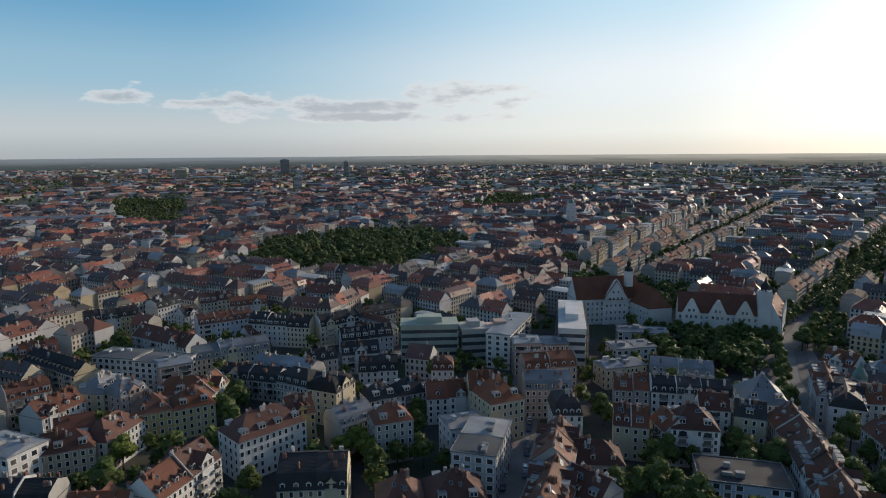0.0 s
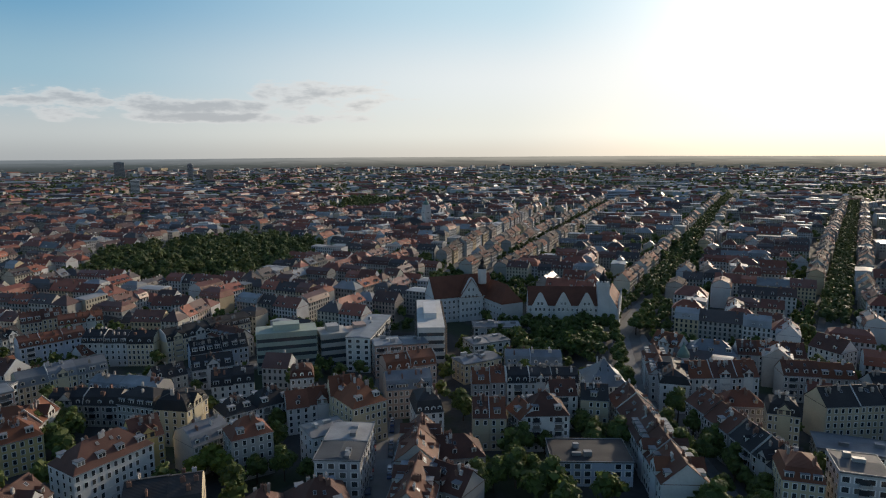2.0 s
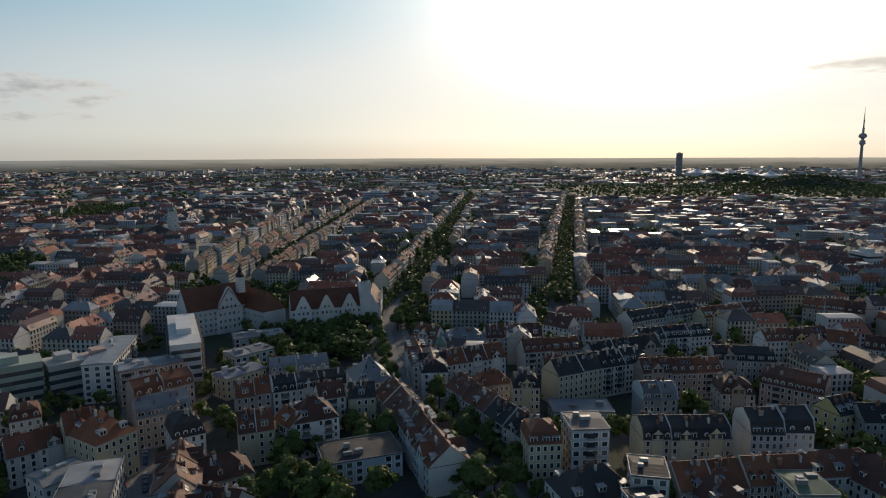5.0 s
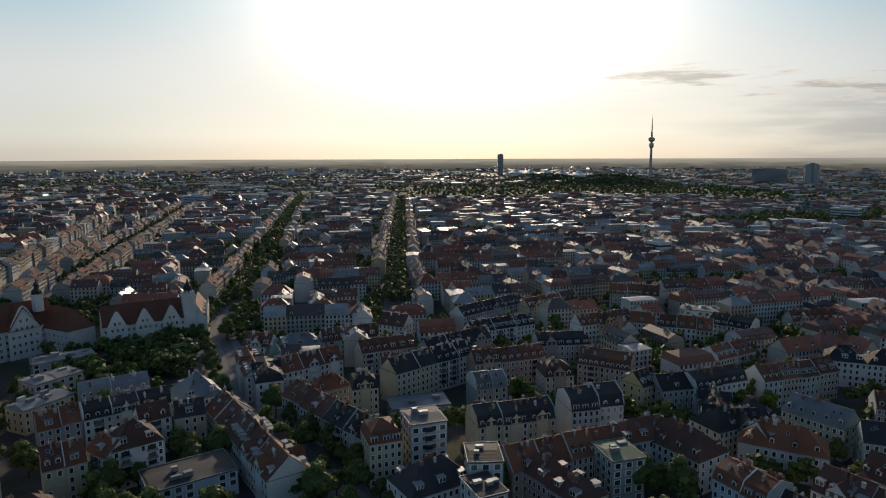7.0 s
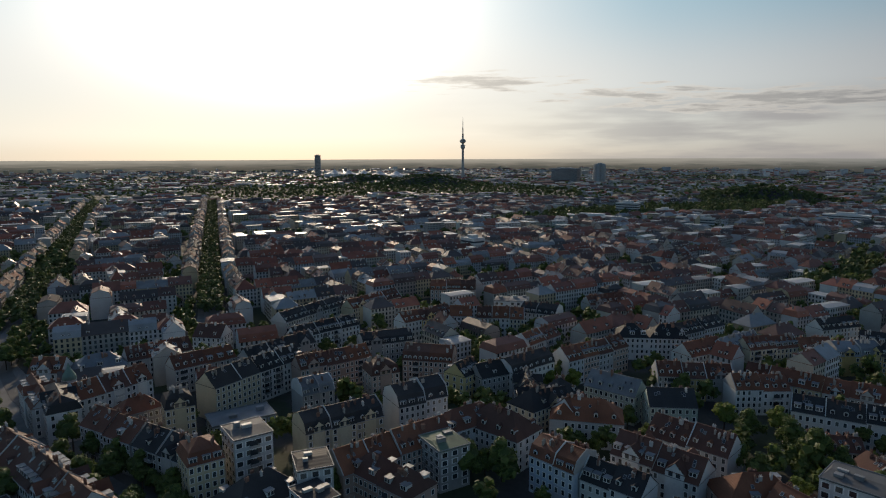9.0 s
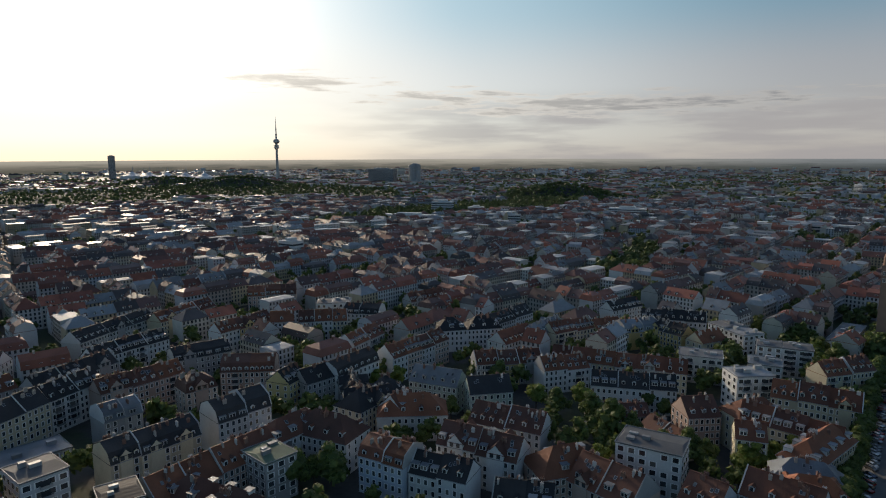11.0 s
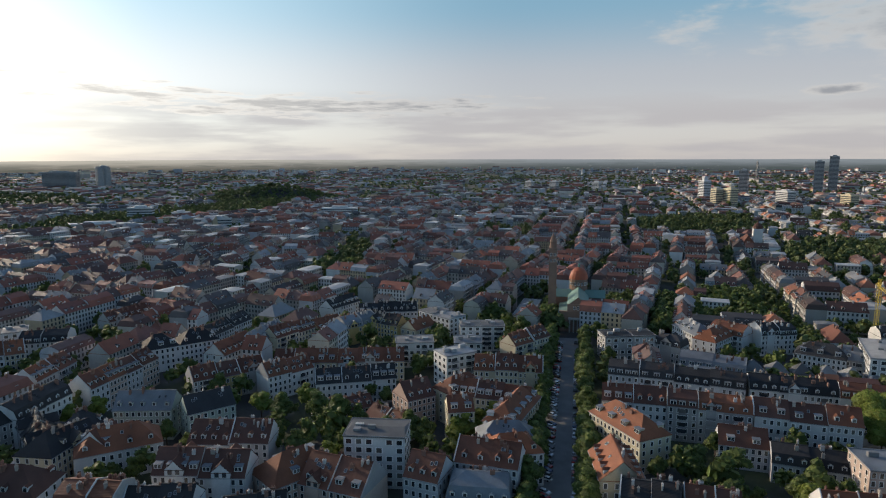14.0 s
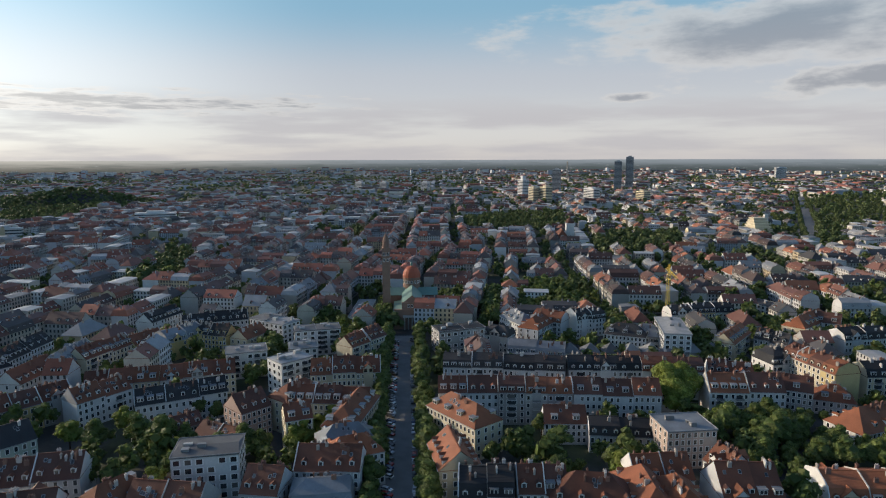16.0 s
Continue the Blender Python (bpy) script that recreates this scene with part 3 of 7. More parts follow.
    # a cross gable in the middle of the front
    if st in "gm" and L > 9 and rng.random() < 0.28:
        gw = min(6.0, L * 0.4)
        for side in (-1, 1):
            w2, r2 = Soup(), Soup()
            house_shape(D / 2 + 0.3, gw, eave + 1.9, min(eave + 1.9 + gw * 0.5, ridge - 0.2), STYLE["g"], w2, r2)
            m = Matrix.Translation((0, side * (D / 4 + 0.25), 0.0)) @ Matrix.Rotation(math.pi / 2, 4, "Z")
            w2.many(WIN_V[4:] * (1.3, 1, 1), np.array([(0, 1, 2, 3)]), place(side * (D / 4 + 0.16), [-1.2, 1.2], eave + 0.2, side * math.pi / 2), 1)
            gable = soup_part("cross_gable", w2, [wall_mat[wk], glass], ob, m=m)
            soup_part("cross_roof", r2, roof_mat[rk], gable)
    # balconies, one above the other
    if wk in "wbecp" and L > 8 and rng.random() < 0.4:
        side = rng.choice((-1, 1))
        for bx in ([0.0] if L < 13 else [-L / 4, L / 4]):
            for i in range(1, floors):
                child("balcony", balcony_mesh, ob, Matrix.Translation((bx, side * D / 2, i * step + 0.35)) @ Matrix.Rotation(0.0 if side < 0 else math.pi, 4, "Z"))
    # skylights
    if st in "gh" and rng.random() < 0.85:
        tilt, spots = math.atan2(ridge - eave, D / 2), []
        for j in range(rng.randint(3, 7)):
            dx, k = rng.uniform(-L / 2 + 2, L / 2 - 2) * (0.4 if st == "h" else 1), rng.uniform(0.55, 0.75)
            zz = eave + (ridge - eave) * k
            side = rng.choice((-1, 1))
            spots.append(Matrix.Translation((dx, side * D / 2 * (1 - k), zz + 0.17)) @ Matrix.Rotation(-side * tilt, 4, "X"))
        put_pieces("skylight", skylight_shape, spots, ob, single)
    if st == "f":
        for j in range(rng.randint(2, 4)):
            child("rooftop_unit", rooftop_box, ob, Matrix.Translation((rng.uniform(-L / 3, L / 3), rng.uniform(-D / 4, D / 4), ridge - 0.2))
                  @ Matrix.Diagonal((rng.uniform(1.2, 3.5), rng.uniform(1.0, 2.2), rng.uniform(0.8, 2.0), 1)))
    else:
        spots = []
        for j in range(rng.randint(4, 7)):
            dx, k = rng.uniform(-L / 2 + 1, L / 2 - 1) * (0.4 if st == "h" else 1), rng.uniform(0.66, 0.95)
            zz = eave + (ridge - eave) * k
            spots.append(Matrix.Translation((dx, rng.choice((-1, 1)) * roof_y(zz, L, D, eave, ridge, st), zz + 0.2)) @ Matrix.Rotation(rng.choice((0, math.pi / 2)), 4, "Z")
                         @ Matrix.Diagonal((rng.uniform(0.7, 1.4), rng.uniform(0.9, 1.3), rng.uniform(0.85, 1.25), 1)))
        put_pieces("chimney", chimney_shape, spots, ob, single)
    return ob


sky_soup = Soup()
sky_soup.many(CUBE_V, CUBE_F, place(0, 0, 0, 0, 0.95, 1.3, 0.08), 0)
sky_soup.add([(-0.38, -0.55, 0.09), (0.38, -0.55, 0.09), (0.38, 0.55, 0.09), (-0.38, 0.55, 0.09)], [(0, 1, 2, 3)], 1)
skylight_shape = (sky_soup, [metal_mat, glass], sky_soup.mesh("skylight", [metal_mat, glass]))
house_rng = random.Random(11)
bal = Soup()
bal.many(CUBE_V, CUBE_F, place(0, -0.75, 0, 0, 3.2, 1.5, 0.16), 0)
bal.many(CUBE_V, CUBE_F, place(0, -1.47, 0.16, 0, 3.2, 0.06, 0.9), 1)
bal.many(CUBE_V, CUBE_F, place([-1.57, 1.57], -0.75, 0.16, 0, 0.06, 1.45, 0.9), 1)
bal.add([(-1.3, -0.09, 0.17), (1.3, -0.09, 0.17), (1.3, -0.09, 2.2), (-1.3, -0.09, 2.2)], [(0, 1, 2, 3)], 2)
balcony_mesh = bal.mesh("balcony", [frame_mat, metal_mat, glass])


def terrace(x0, y0, x1, y1, depth, eave, ridge, code, houses, dormers):
    """A row of houses with its ridge from (x0, y0) to (x1, y1)."""
    length, turn = math.hypot(x1 - x0, y1 - y0), math.atan2(y1 - y0, x1 - x0)
    if code[0] in "ghm":
        eave = max(6.0, min(eave, ridge - (0.44 if code[0] != "m" else 0.42) * depth))
    near = math.hypot((x0 + x1) / 2, (y0 + y1) / 2)
    # the closed rows carry a dormer every few metres
    if code[0] == "m" or (code[0] == "g" and house_rng.random() < 0.65):
        dormers = max(dormers, int(length / 3.9))
    elif code[0] == "h":
        dormers = max(dormers, int(length / 6.0))
    cuts = [0.0]
    for i in range(houses):
        cuts.append(cuts[-1] + 1 + (house_rng.uniform(-0.15, 0.15) if houses > 1 else 0))
    for i in range(houses):
        a, b = cuts[i] / cuts[-1], cuts[i + 1] / cuts[-1]
        c, L = (a + b) / 2, (b - a) * length
        dz = house_rng.uniform(-0.5, 0.5) if houses > 1 else 0.0
        dd = house_rng.uniform(-0.5, 0.5) if houses > 1 else 0.0
        own = code
        if houses > 2 and i and house_rng.random() < 0.45:
            own = code[:2] + house_rng.choice("wcypbwcne")
        share = dormers // houses + (1 if i < dormers % houses else 0)
        apartment_house(x0 + (x1 - x0) * c, y0 + (y1 - y0) * c, turn, L - 0.06, depth + dd, eave + dz, ridge + dz, own, share, near < FINE, house_rng, ends=(houses == 1))


FINE = 158.0


# ---- the houses near by ----
terrace(-182.7, 249.1, -171.8, 261.5, 12, 13.1, 17.4, "mre", 2, 3)
terrace(-161.3, 233.3, -154.1, 251.2, 13, 13.1, 17.4, "grw", 2, 2)
terrace(-143.6, 202.5, -123.7, 211.6, 12, 13.9, 17.4, "hrc", 1, 0)
terrace(-125.5, 211.0, -121.5, 231.6, 13, 13.9, 17.4, "hrw", 1, 0)
terrace(-144.5, 221.2, -133.1, 228.2, 11, 12.2, 15.7, "grw", 1, 0)
terrace(-157.1, 203.7, -137.0, 195.8, 14, 16.1, 17.4, "fsw", 1, 0)
terrace(-135.4, 175.7, -115.9, 176.7, 13, 12.2, 16.5, "mde", 2, 2)
terrace(-109.6, 171.4, -92.0, 172.4, 12, 11.3, 14.8, "gow", 1, 0)
terrace(-121.8, 234.3, -96.1, 249.3, 14, 15.2, 19.1, "hry", 2, 1)
terrace(-89.7, 173.3, -81.0, 199.7, 14, 14.4, 18.7, "grw", 2, 7)
terrace(-75.2, 206.8, -56.2, 225.7, 15, 16.5, 21.8, "hrw", 1, 3)
terrace(-61.0, 227.9, -51.8, 232.9, 13, 15.7, 20.9, "gry", 1, 2)
terrace(-51.6, 186.3, -30.6, 187.9, 18, 14.4, 19.1, "mdc", 2, 6)
terrace(-20.8, 175.5, 11.9, 180.4, 17, 13.1, 17.4, "hrc", 2, 2)
terrace(-42.6, 225.8, -31.0, 234.9, 13, 14.8, 17.4, "mse", 2, 1)
terrace(-27.0, 219.9, -13.4, 224.7, 12, 15.7, 20.9, "hre", 1, 1)
terrace(-50.7, 249.0, -44.8, 262.7, 14, 15.7, 20.9, "mdc", 1, 2)
terrace(-70.4, 270.5, -55.0, 262.1, 13, 14.8, 19.1, "mde", 1, 2)
terrace(-53.2, 314.4, -34.5, 318.9, 12, 10.4, 15.7, "gdw", 1, 3)
terrace(-40.2, 286.9, -22.2, 288.2, 13, 13.9, 17.4, "mdw", 2, 4)
terrace(-33.3, 251.9, -7.1, 265.3, 13, 13.1, 17.4, "hdw", 2, 1)
terrace(-6.1, 284.4, 4.4, 284.2, 12, 13.9, 18.3, "mrw", 1, 3)
terrace(-8.0, 254.6, 11.1, 256.9, 12, 12.2, 16.5, "grw", 2, 2)
terrace(13.9, 238.2, 27.7, 244.3, 18, 16.5, 24.4, "hoc", 1, 2)
terrace(9.5, 250.8, 20.4, 251.7, 12, 16.5, 22.6, "grc", 1, 1)
terrace(16.9, 218.6, 9.0, 191.4, 15, 15.7, 16.5, "flw", 2, 0)
terrace(-0.2, 219.3, 13.5, 224.1, 13, 13.9, 14.8, "flw", 1, 0)
terrace(40.6, 211.6, 33.8, 187.9, 13, 14.8, 20.0, "gre", 2, 2)
terrace(34.9, 185.8, 26.3, 162.0, 14, 13.9, 19.1, "gre", 2, 2)
terrace(38.3, 201.1, 59.3, 199.2, 13, 12.2, 16.5, "hre", 1, 1)
terrace(39.2, 184.2, 48.9, 173.2, 13, 12.2, 16.5, "gre", 2, 2)
terrace(40.6, 231.3, 51.6, 231.1, 15, 14.8, 21.8, "mdw", 1, 4)
terrace(33.9, 261.0, 53.5, 260.6, 14, 16.5, 19.1, "msp", 2, 4)
terrace(36.0, 284.2, 60.4, 287.9, 13, 15.7, 19.1, "mrp", 2, 4)
terrace(63.1, 225.1, 75.3, 222.2, 13, 14.8, 19.1, "grc", 2, 2)
terrace(81.8, 225.7, 83.3, 213.5, 10, 13.9, 17.4, "grw", 1, 1)
terrace(81.7, 220.3, 98.2, 217.2, 15, 15.7, 20.9, "hrw", 1, 1)
terrace(98.4, 235.0, 109.2, 232.7, 11, 15.7, 19.1, "grw", 1, 0)
terrace(72.9, 261.5, 87.3, 258.5, 12, 13.1, 17.4, "gre", 2, 1)
terrace(87.5, 257.8, 118.2, 251.1, 12, 13.1, 17.4, "mdw", 3, 6)
terrace(121.9, 250.9, 139.0, 246.5, 20, 13.9, 20.9, "hsw", 1, 0)
terrace(110.7, 230.3, 120.8, 226.0, 11, 15.7, 18.3, "gdc", 1, 1)
terrace(132.4, 231.4, 124.8, 201.8, 15, 14.4, 17.4, "grw", 2, 2)
terrace(124.8, 201.8, 113.4, 160.5, 15, 14.4, 17.4, "grw", 3, 4)
terrace(82.7, 195.6, 109.1, 188.6, 17, 8.7, 9.1, "fdb", 1, 0)
terrace(101.8, 362.6, 129.9, 357.1, 14, 7.8, 8.7, "flw", 2, 0)
terrace(88.3, 324.0, 110.4, 327.5, 14, 9.6, 10.4, "flw", 2, 0)
terrace(99.9, 295.3, 127.0, 288.1, 13, 11.3, 13.1, "mse", 2, 3)
terrace(74.4, 291.7, 95.3, 298.0, 12, 10.4, 12.2, "fsc", 2, 0)
terrace(34.6, 312.5, 62.2, 313.8, 14, 16.5, 17.4, "fsp", 2, 0)
terrace(27.7, 316.9, 44.8, 360.9, 13, 18.3, 19.1, "fsw", 1, 0)
terrace(-113.7, 367.4, -76.5, 359.7, 13, 14.4, 18.3, "mdw", 3, 6)
terrace(-75.2, 359.7, -33.7, 389.3, 13, 14.4, 18.3, "mdc", 4, 4)
terrace(-58.2, 342.0, -30.6, 350.7, 13, 11.3, 15.7, "gdb", 2, 2)
terrace(-30.9, 354.9, -49.6, 373.7, 12, 12.2, 16.5, "gre", 1, 0)
terrace(-169.2, 302.0, -123.4, 292.3, 15, 14.8, 15.7, "flw", 2, 0)
terrace(-134.7, 284.3, -122.0, 292.3, 14, 14.8, 15.7, "fsp", 1, 0)
terrace(-125.4, 304.7, -94.0, 323.7, 13, 13.9, 17.4, "msc", 3, 4)
terrace(-132.0, 325.5, -172.7, 351.3, 13, 13.1, 16.5, "grw", 2, 2)
terrace(-165.9, 281.5, -205.4, 306.6, 12, 13.1, 17.4, "gdc", 2, 2)
terrace(-213.3, 305.8, -199.2, 315.2, 12, 13.9, 18.3, "grc", 2, 1)
terrace(-150.9, 255.9, -149.3, 274.9, 13, 13.1, 17.4, "hsc", 1, 2)
terrace(-140.2, 254.5, -133.5, 265.2, 12, 12.2, 16.5, "msp", 1, 2)
terrace(-125.5, 261.4, -102.4, 265.5, 13, 12.2, 16.5, "hry", 1, 0)
terrace(-219.9, 375.0, -195.1, 391.6, 12, 13.1, 17.4, "mdy", 3, 4)
terrace(-191.5, 403.3, -181.7, 419.7, 13, 13.9, 18.3, "mdw", 2, 2)
terrace(-164.9, 383.4, -158.3, 393.5, 12, 13.9, 17.4, "gdw", 1, 2)
terrace(-147.2, 365.0, -120.6, 382.1, 12, 13.5, 17.4, "mrb", 3, 5)
terrace(-102.9, 287.8, -74.1, 279.3, 12, 10.4, 14.8, "mde", 2, 4)
terrace(-90.4, 300.3, -59.5, 284.3, 12, 12.2, 15.7, "mse", 2, 3)
terrace(-106.1, 243.5, -103.2, 273.6, 12, 11.3, 15.7, "grw", 2, 0)
terrace(-69.1, 304.3, -56.2, 311.5, 11, 11.3, 14.8, "gde", 1, 1)
terrace(-117.0, 358.2, -104.4, 373.0, 11, 9.6, 12.2, "grw", 1, 1)
terrace(-167.8, 423.1, -147.9, 433.2, 12, 13.1, 17.4, "grc", 2, 1)
terrace(-143.4, 413.8, -121.0, 421.6, 12, 13.1, 17.4, "mrw", 2, 2)
terrace(167.6, 244.9, 199.1, 238.1, 13, 13.9, 18.3, "grw", 3, 3)
terrace(168.6, 256.8, 155.4, 231.8, 12, 13.9, 18.3, "mdw", 1, 2)
terrace(184.4, 293.7, 191.9, 280.7, 13, 14.4, 18.3, "grw", 1, 1)
terrace(171.7, 275.7, 157.5, 244.8, 11, 14.8, 17.4, "grw", 1, 0)
terrace(192.9, 280.1, 213.9, 269.0, 14, 13.1, 17.4, "hsw", 1, 0)
terrace(215.8, 271.6, 243.9, 257.6, 13, 13.1, 17.4, "grw", 3, 1)
terrace(265.5, 271.7, 269.6, 255.0, 14, 13.1, 17.4, "grw", 1, 2)
terrace(212.2, 237.0, 240.4, 225.4, 12, 13.1, 17.4, "gre", 2, 2)
terrace(155.8, 214.3, 153.3, 185.0, 13, 13.9, 18.3, "gre", 2, 2)
terrace(153.0, 183.6, 150.5, 159.2, 13, 13.9, 18.3, "gde", 2, 2)
terrace(165.2, 216.6, 181.8, 210.7, 11, 12.2, 15.7, "hre", 1, 0)
terrace(140.5, 154.6, 150.5, 148.8, 14, 16.5, 21.8, "mrc", 1, 3)
terrace(153.8, 147.6, 165.0, 140.9, 14, 20.0, 20.9, "flw", 1, 0)
terrace(169.8, 194.9, 178.8, 188.6, 12, 16.5, 21.8, "mdc", 1, 2)
terrace(195.0, 198.0, 218.7, 194.0, 13, 16.5, 20.9, "gdc", 2, 0)
terrace(221.2, 195.4, 246.8, 190.3, 13, 16.5, 20.0, "gdw", 2, 0)
terrace(182.6, 184.6, 203.2, 170.2, 14, 6.5, 7.0, "fse", 1, 0)
terrace(130.1, 128.3, 152.7, 121.1, 16, 13.1, 17.4, "hdw", 1, 2)
terrace(150.6, 117.9, 158.2, 110.0, 13, 17.4, 18.3, "fdw", 1, 0)
terrace(138.0, 106.8, 146.4, 102.7, 13, 14.8, 15.7, "fdw", 1, 0)
terrace(212.7, 163.8, 225.1, 156.0, 13, 13.1, 17.4, "mse", 2, 2)
terrace(177.7, 136.6, 204.0, 119.9, 14, 15.7, 20.0, "mdc", 3, 5)
terrace(212.7, 117.8, 230.1, 104.6, 16, 15.7, 21.8, "mdw", 2, 3)
terrace(239.1, 144.6, 249.5, 135.8, 13, 15.7, 20.0, "mrp", 1, 3)
terrace(267.8, 139.3, 273.6, 115.8, 15, 14.8, 20.9, "mrp", 2, 10)
terrace(234.9, 181.1, 267.8, 162.2, 12, 13.9, 18.3, "grp", 3, 3)
terrace(253.5, 107.3, 266.4, 104.0, 12, 14.8, 19.1, "gdy", 1, 1)
terrace(258.6, 99.3, 271.2, 90.0, 12, 13.9, 18.3, "gde", 1, 1)
terrace(268.7, 89.2, 292.8, 76.0, 13, 13.9, 19.1, "mdw", 2, 4)
terrace(281.5, 174.1, 302.1, 155.2, 13, 13.9, 18.3, "mde", 2, 4)
terrace(328.6, 175.3, 362.8, 158.4, 12, 13.9, 18.3, "grw", 3, 3)
terrace(358.6, 154.8, 363.6, 141.7, 12, 13.9, 18.3, "grw", 1, 1)
terrace(162.8, 112.3, 182.9, 102.1, 14, 12.6, 17.4, "grp", 2, 1)
terrace(183.1, 101.8, 202.6, 90.4, 14, 12.6, 17.4, "grp", 2, 1)
terrace(170.5, 106.7, 162.1, 79.0, 13, 12.2, 16.5, "hrp", 2, 1)
terrace(183.8, 87.2, 193.6, 80.3, 14, 14.8, 15.7, "fne", 1, 0)
terrace(201.2, 91.8, 223.9, 78.5, 13, 13.9, 18.3, "hrw", 1, 0)
terrace(218.5, 84.6, 210.3, 59.3, 16, 14.4, 19.1, "hrw", 1, 3)
terrace(234.6, 70.7, 264.1, 57.0, 14, 13.1, 17.4, "hdc", 2, 2)
terrace(236.5, 53.2, 246.2, 47.7, 13, 13.1, 17.4, "grw", 1, 1)
terrace(363.2, 138.3, 372.3, 110.4, 13, 15.7, 18.3, "grw", 3, 3)
terrace(391.8, 116.5, 389.0, 91.9, 13, 13.9, 17.4, "mdw", 2, 3)
terrace(398.9, 138.4, 403.5, 116.9, 14, 15.7, 16.5, "flw", 2, 0)
terrace(279.5, 217.7, 319.4, 201.8, 12, 13.1, 17.4, "gdw", 3, 3)
terrace(350.3, 226.0, 395.3, 213.7, 12, 13.1, 17.4, "grc", 3, 0)
terrace(418.1, 195.8, 429.1, 164.5, 13, 14.8, 20.9, "mrp", 3, 3)
terrace(301.5, 243.9, 362.3, 238.4, 12, 13.1, 17.4, "gde", 3, 2)
terrace(236.7, 213.9, 276.4, 203.4, 12, 13.1, 17.4, "gde", 3, 3)
terrace(321.6, 97.0, 350.1, 87.1, 12, 11.3, 15.7, "grw", 2, 1)
terrace(199.7, 52.4, 193.1, 35.8, 13, 13.9, 18.3, "mrb", 2, 4)
terrace(194.3, 35.1, 188.0, 15.7, 12, 12.6, 16.5, "gdw", 2, 2)
terrace(237.7, 58.8, 243.0, 31.3, 15, 12.6, 17.4, "hrw", 1, 3)
terrace(242.6, 67.1, 252.2, 56.6, 13, 12.2, 16.5, "gdc", 1, 1)
terrace(297.2, 69.6, 334.4, 46.7, 12, 13.9, 18.3, "grw", 4, 4)
terrace(273.6, 49.8, 267.2, 27.5, 13, 15.7, 18.3, "gsn", 1, 0)
terrace(259.4, 24.8, 265.3, 7.0, 13, 14.8, 18.3, "gdn", 1, 0)
terrace(353.9, 52.5, 366.4, 15.8, 14, 14.8, 19.1, "hdw", 2, 5)
terrace(333.4, 15.6, 354.3, -0.3, 13, 13.1, 17.4, "grw", 1, 2)
terrace(348.2, -1.2, 375.0, -18.3, 12, 13.1, 17.4, "gsw", 2, 2)
terrace(365.9, 27.3, 404.0, 0.5, 12, 13.1, 17.4, "gdw", 3, 4)
terrace(320.8, -14.4, 310.6, -44.5, 12, 11.7, 15.7, "grw", 3, 5)
terrace(311.6, -44.7, 303.2, -76.8, 12, 11.7, 15.7, "grw", 3, 6)
terrace(323.7, -77.5, 318.9, -97.1, 14, 13.5, 13.9, "flw", 1, 0)
terrace(295.0, -6.6, 305.1, -28.3, 12, 12.2, 16.5, "grw", 2, 2)
terrace(281.3, -29.5, 277.1, -65.5, 12, 12.6, 16.5, "gdw", 3, 4)
terrace(300.5, 25.3, 311.6, -6.9, 12, 12.2, 16.5, "gre", 3, 2)
terrace(237.0, 18.9, 226.2, -8.4, 14, 13.1, 17.4, "grw", 2, 5)
terrace(213.1, 28.2, 203.5, -0.0, 14, 13.9, 18.3, "grw", 2, 4)
terrace(198.4, -2.5, 208.5, -24.4, 16, 11.7, 16.5, "hrp", 1, 1)
terrace(200.6, -19.2, 185.4, -36.9, 17, 11.7, 16.5, "grp", 2, 4)
terrace(186.8, 8.8, 184.4, -9.7, 13, 8.7, 12.2, "gde", 2, 3)
terrace(209.7, -32.7, 201.5, -51.9, 14, 18.3, 19.1, "flw", 1, 0)
terrace(256.6, -26.1, 260.4, -50.3, 11, 7.0, 9.6, "gre", 2, 0)
terrace(250.7, -50.3, 230.7, -62.2, 11, 7.0, 9.6, "gre", 2, 0)
terrace(247.5, -60.6, 250.7, -73.5, 14, 13.9, 18.3, "grp", 1, 2)
terrace(243.6, -77.5, 250.9, -97.1, 12, 14.8, 19.1, "hrc", 1, 1)
terrace(284.3, -90.0, 287.6, -106.7, 13, 16.5, 17.4, "fsw", 1, 0)
terrace(190.5, -50.6, 182.5, -59.8, 14, 12.2, 16.5, "grw", 1, 2)
terrace(355.0, -12.6, 375.9, -37.1, 12, 13.1, 17.4, "grc", 2, 1)
terrace(373.3, -38.5, 382.3, -54.9, 12, 11.3, 15.7, "gry", 1, 0)
terrace(370.7, -54.0, 379.9, -74.9, 14, 13.1, 16.5, "msy", 2, 1)
terrace(379.9, -74.9, 362.2, -90.9, 12, 12.2, 16.5, "gdy", 2, 1)
terrace(353.2, -92.0, 363.8, -107.4, 12, 11.3, 15.7, "grc", 1, 1)
terrace(407.0, -72.8, 399.6, -110.5, 12, 11.3, 15.7, "gdw", 3, 3)
terrace(379.7, -111.9, 354.8, -123.7, 14, 14.8, 15.7, "flw", 2, 0)
terrace(418.5, -52.4, 437.2, -74.1, 12, 12.2, 16.5, "gdw", 2, 2)
terrace(429.5, 83.5, 449.7, 62.3, 12, 12.2, 16.5, "gre", 2, 2)
terrace(242.4, 66.6, 268.9, 78.7, 12, 11.3, 15.7, "gde", 2, 1)
terrace(179.9, -59.5, 171.1, -77.9, 14, 11.3, 13.1, "msw", 1, 0)
terrace(192.4, -67.9, 179.5, -85.2, 14, 13.9, 18.3, "grw", 2, 4)
terrace(203.3, -78.0, 196.7, -98.6, 13, 13.1, 17.4, "hsw", 1, 1)
terrace(191.4, -75.9, 188.4, -95.7, 12, 13.1, 17.4, "how", 1, 0)
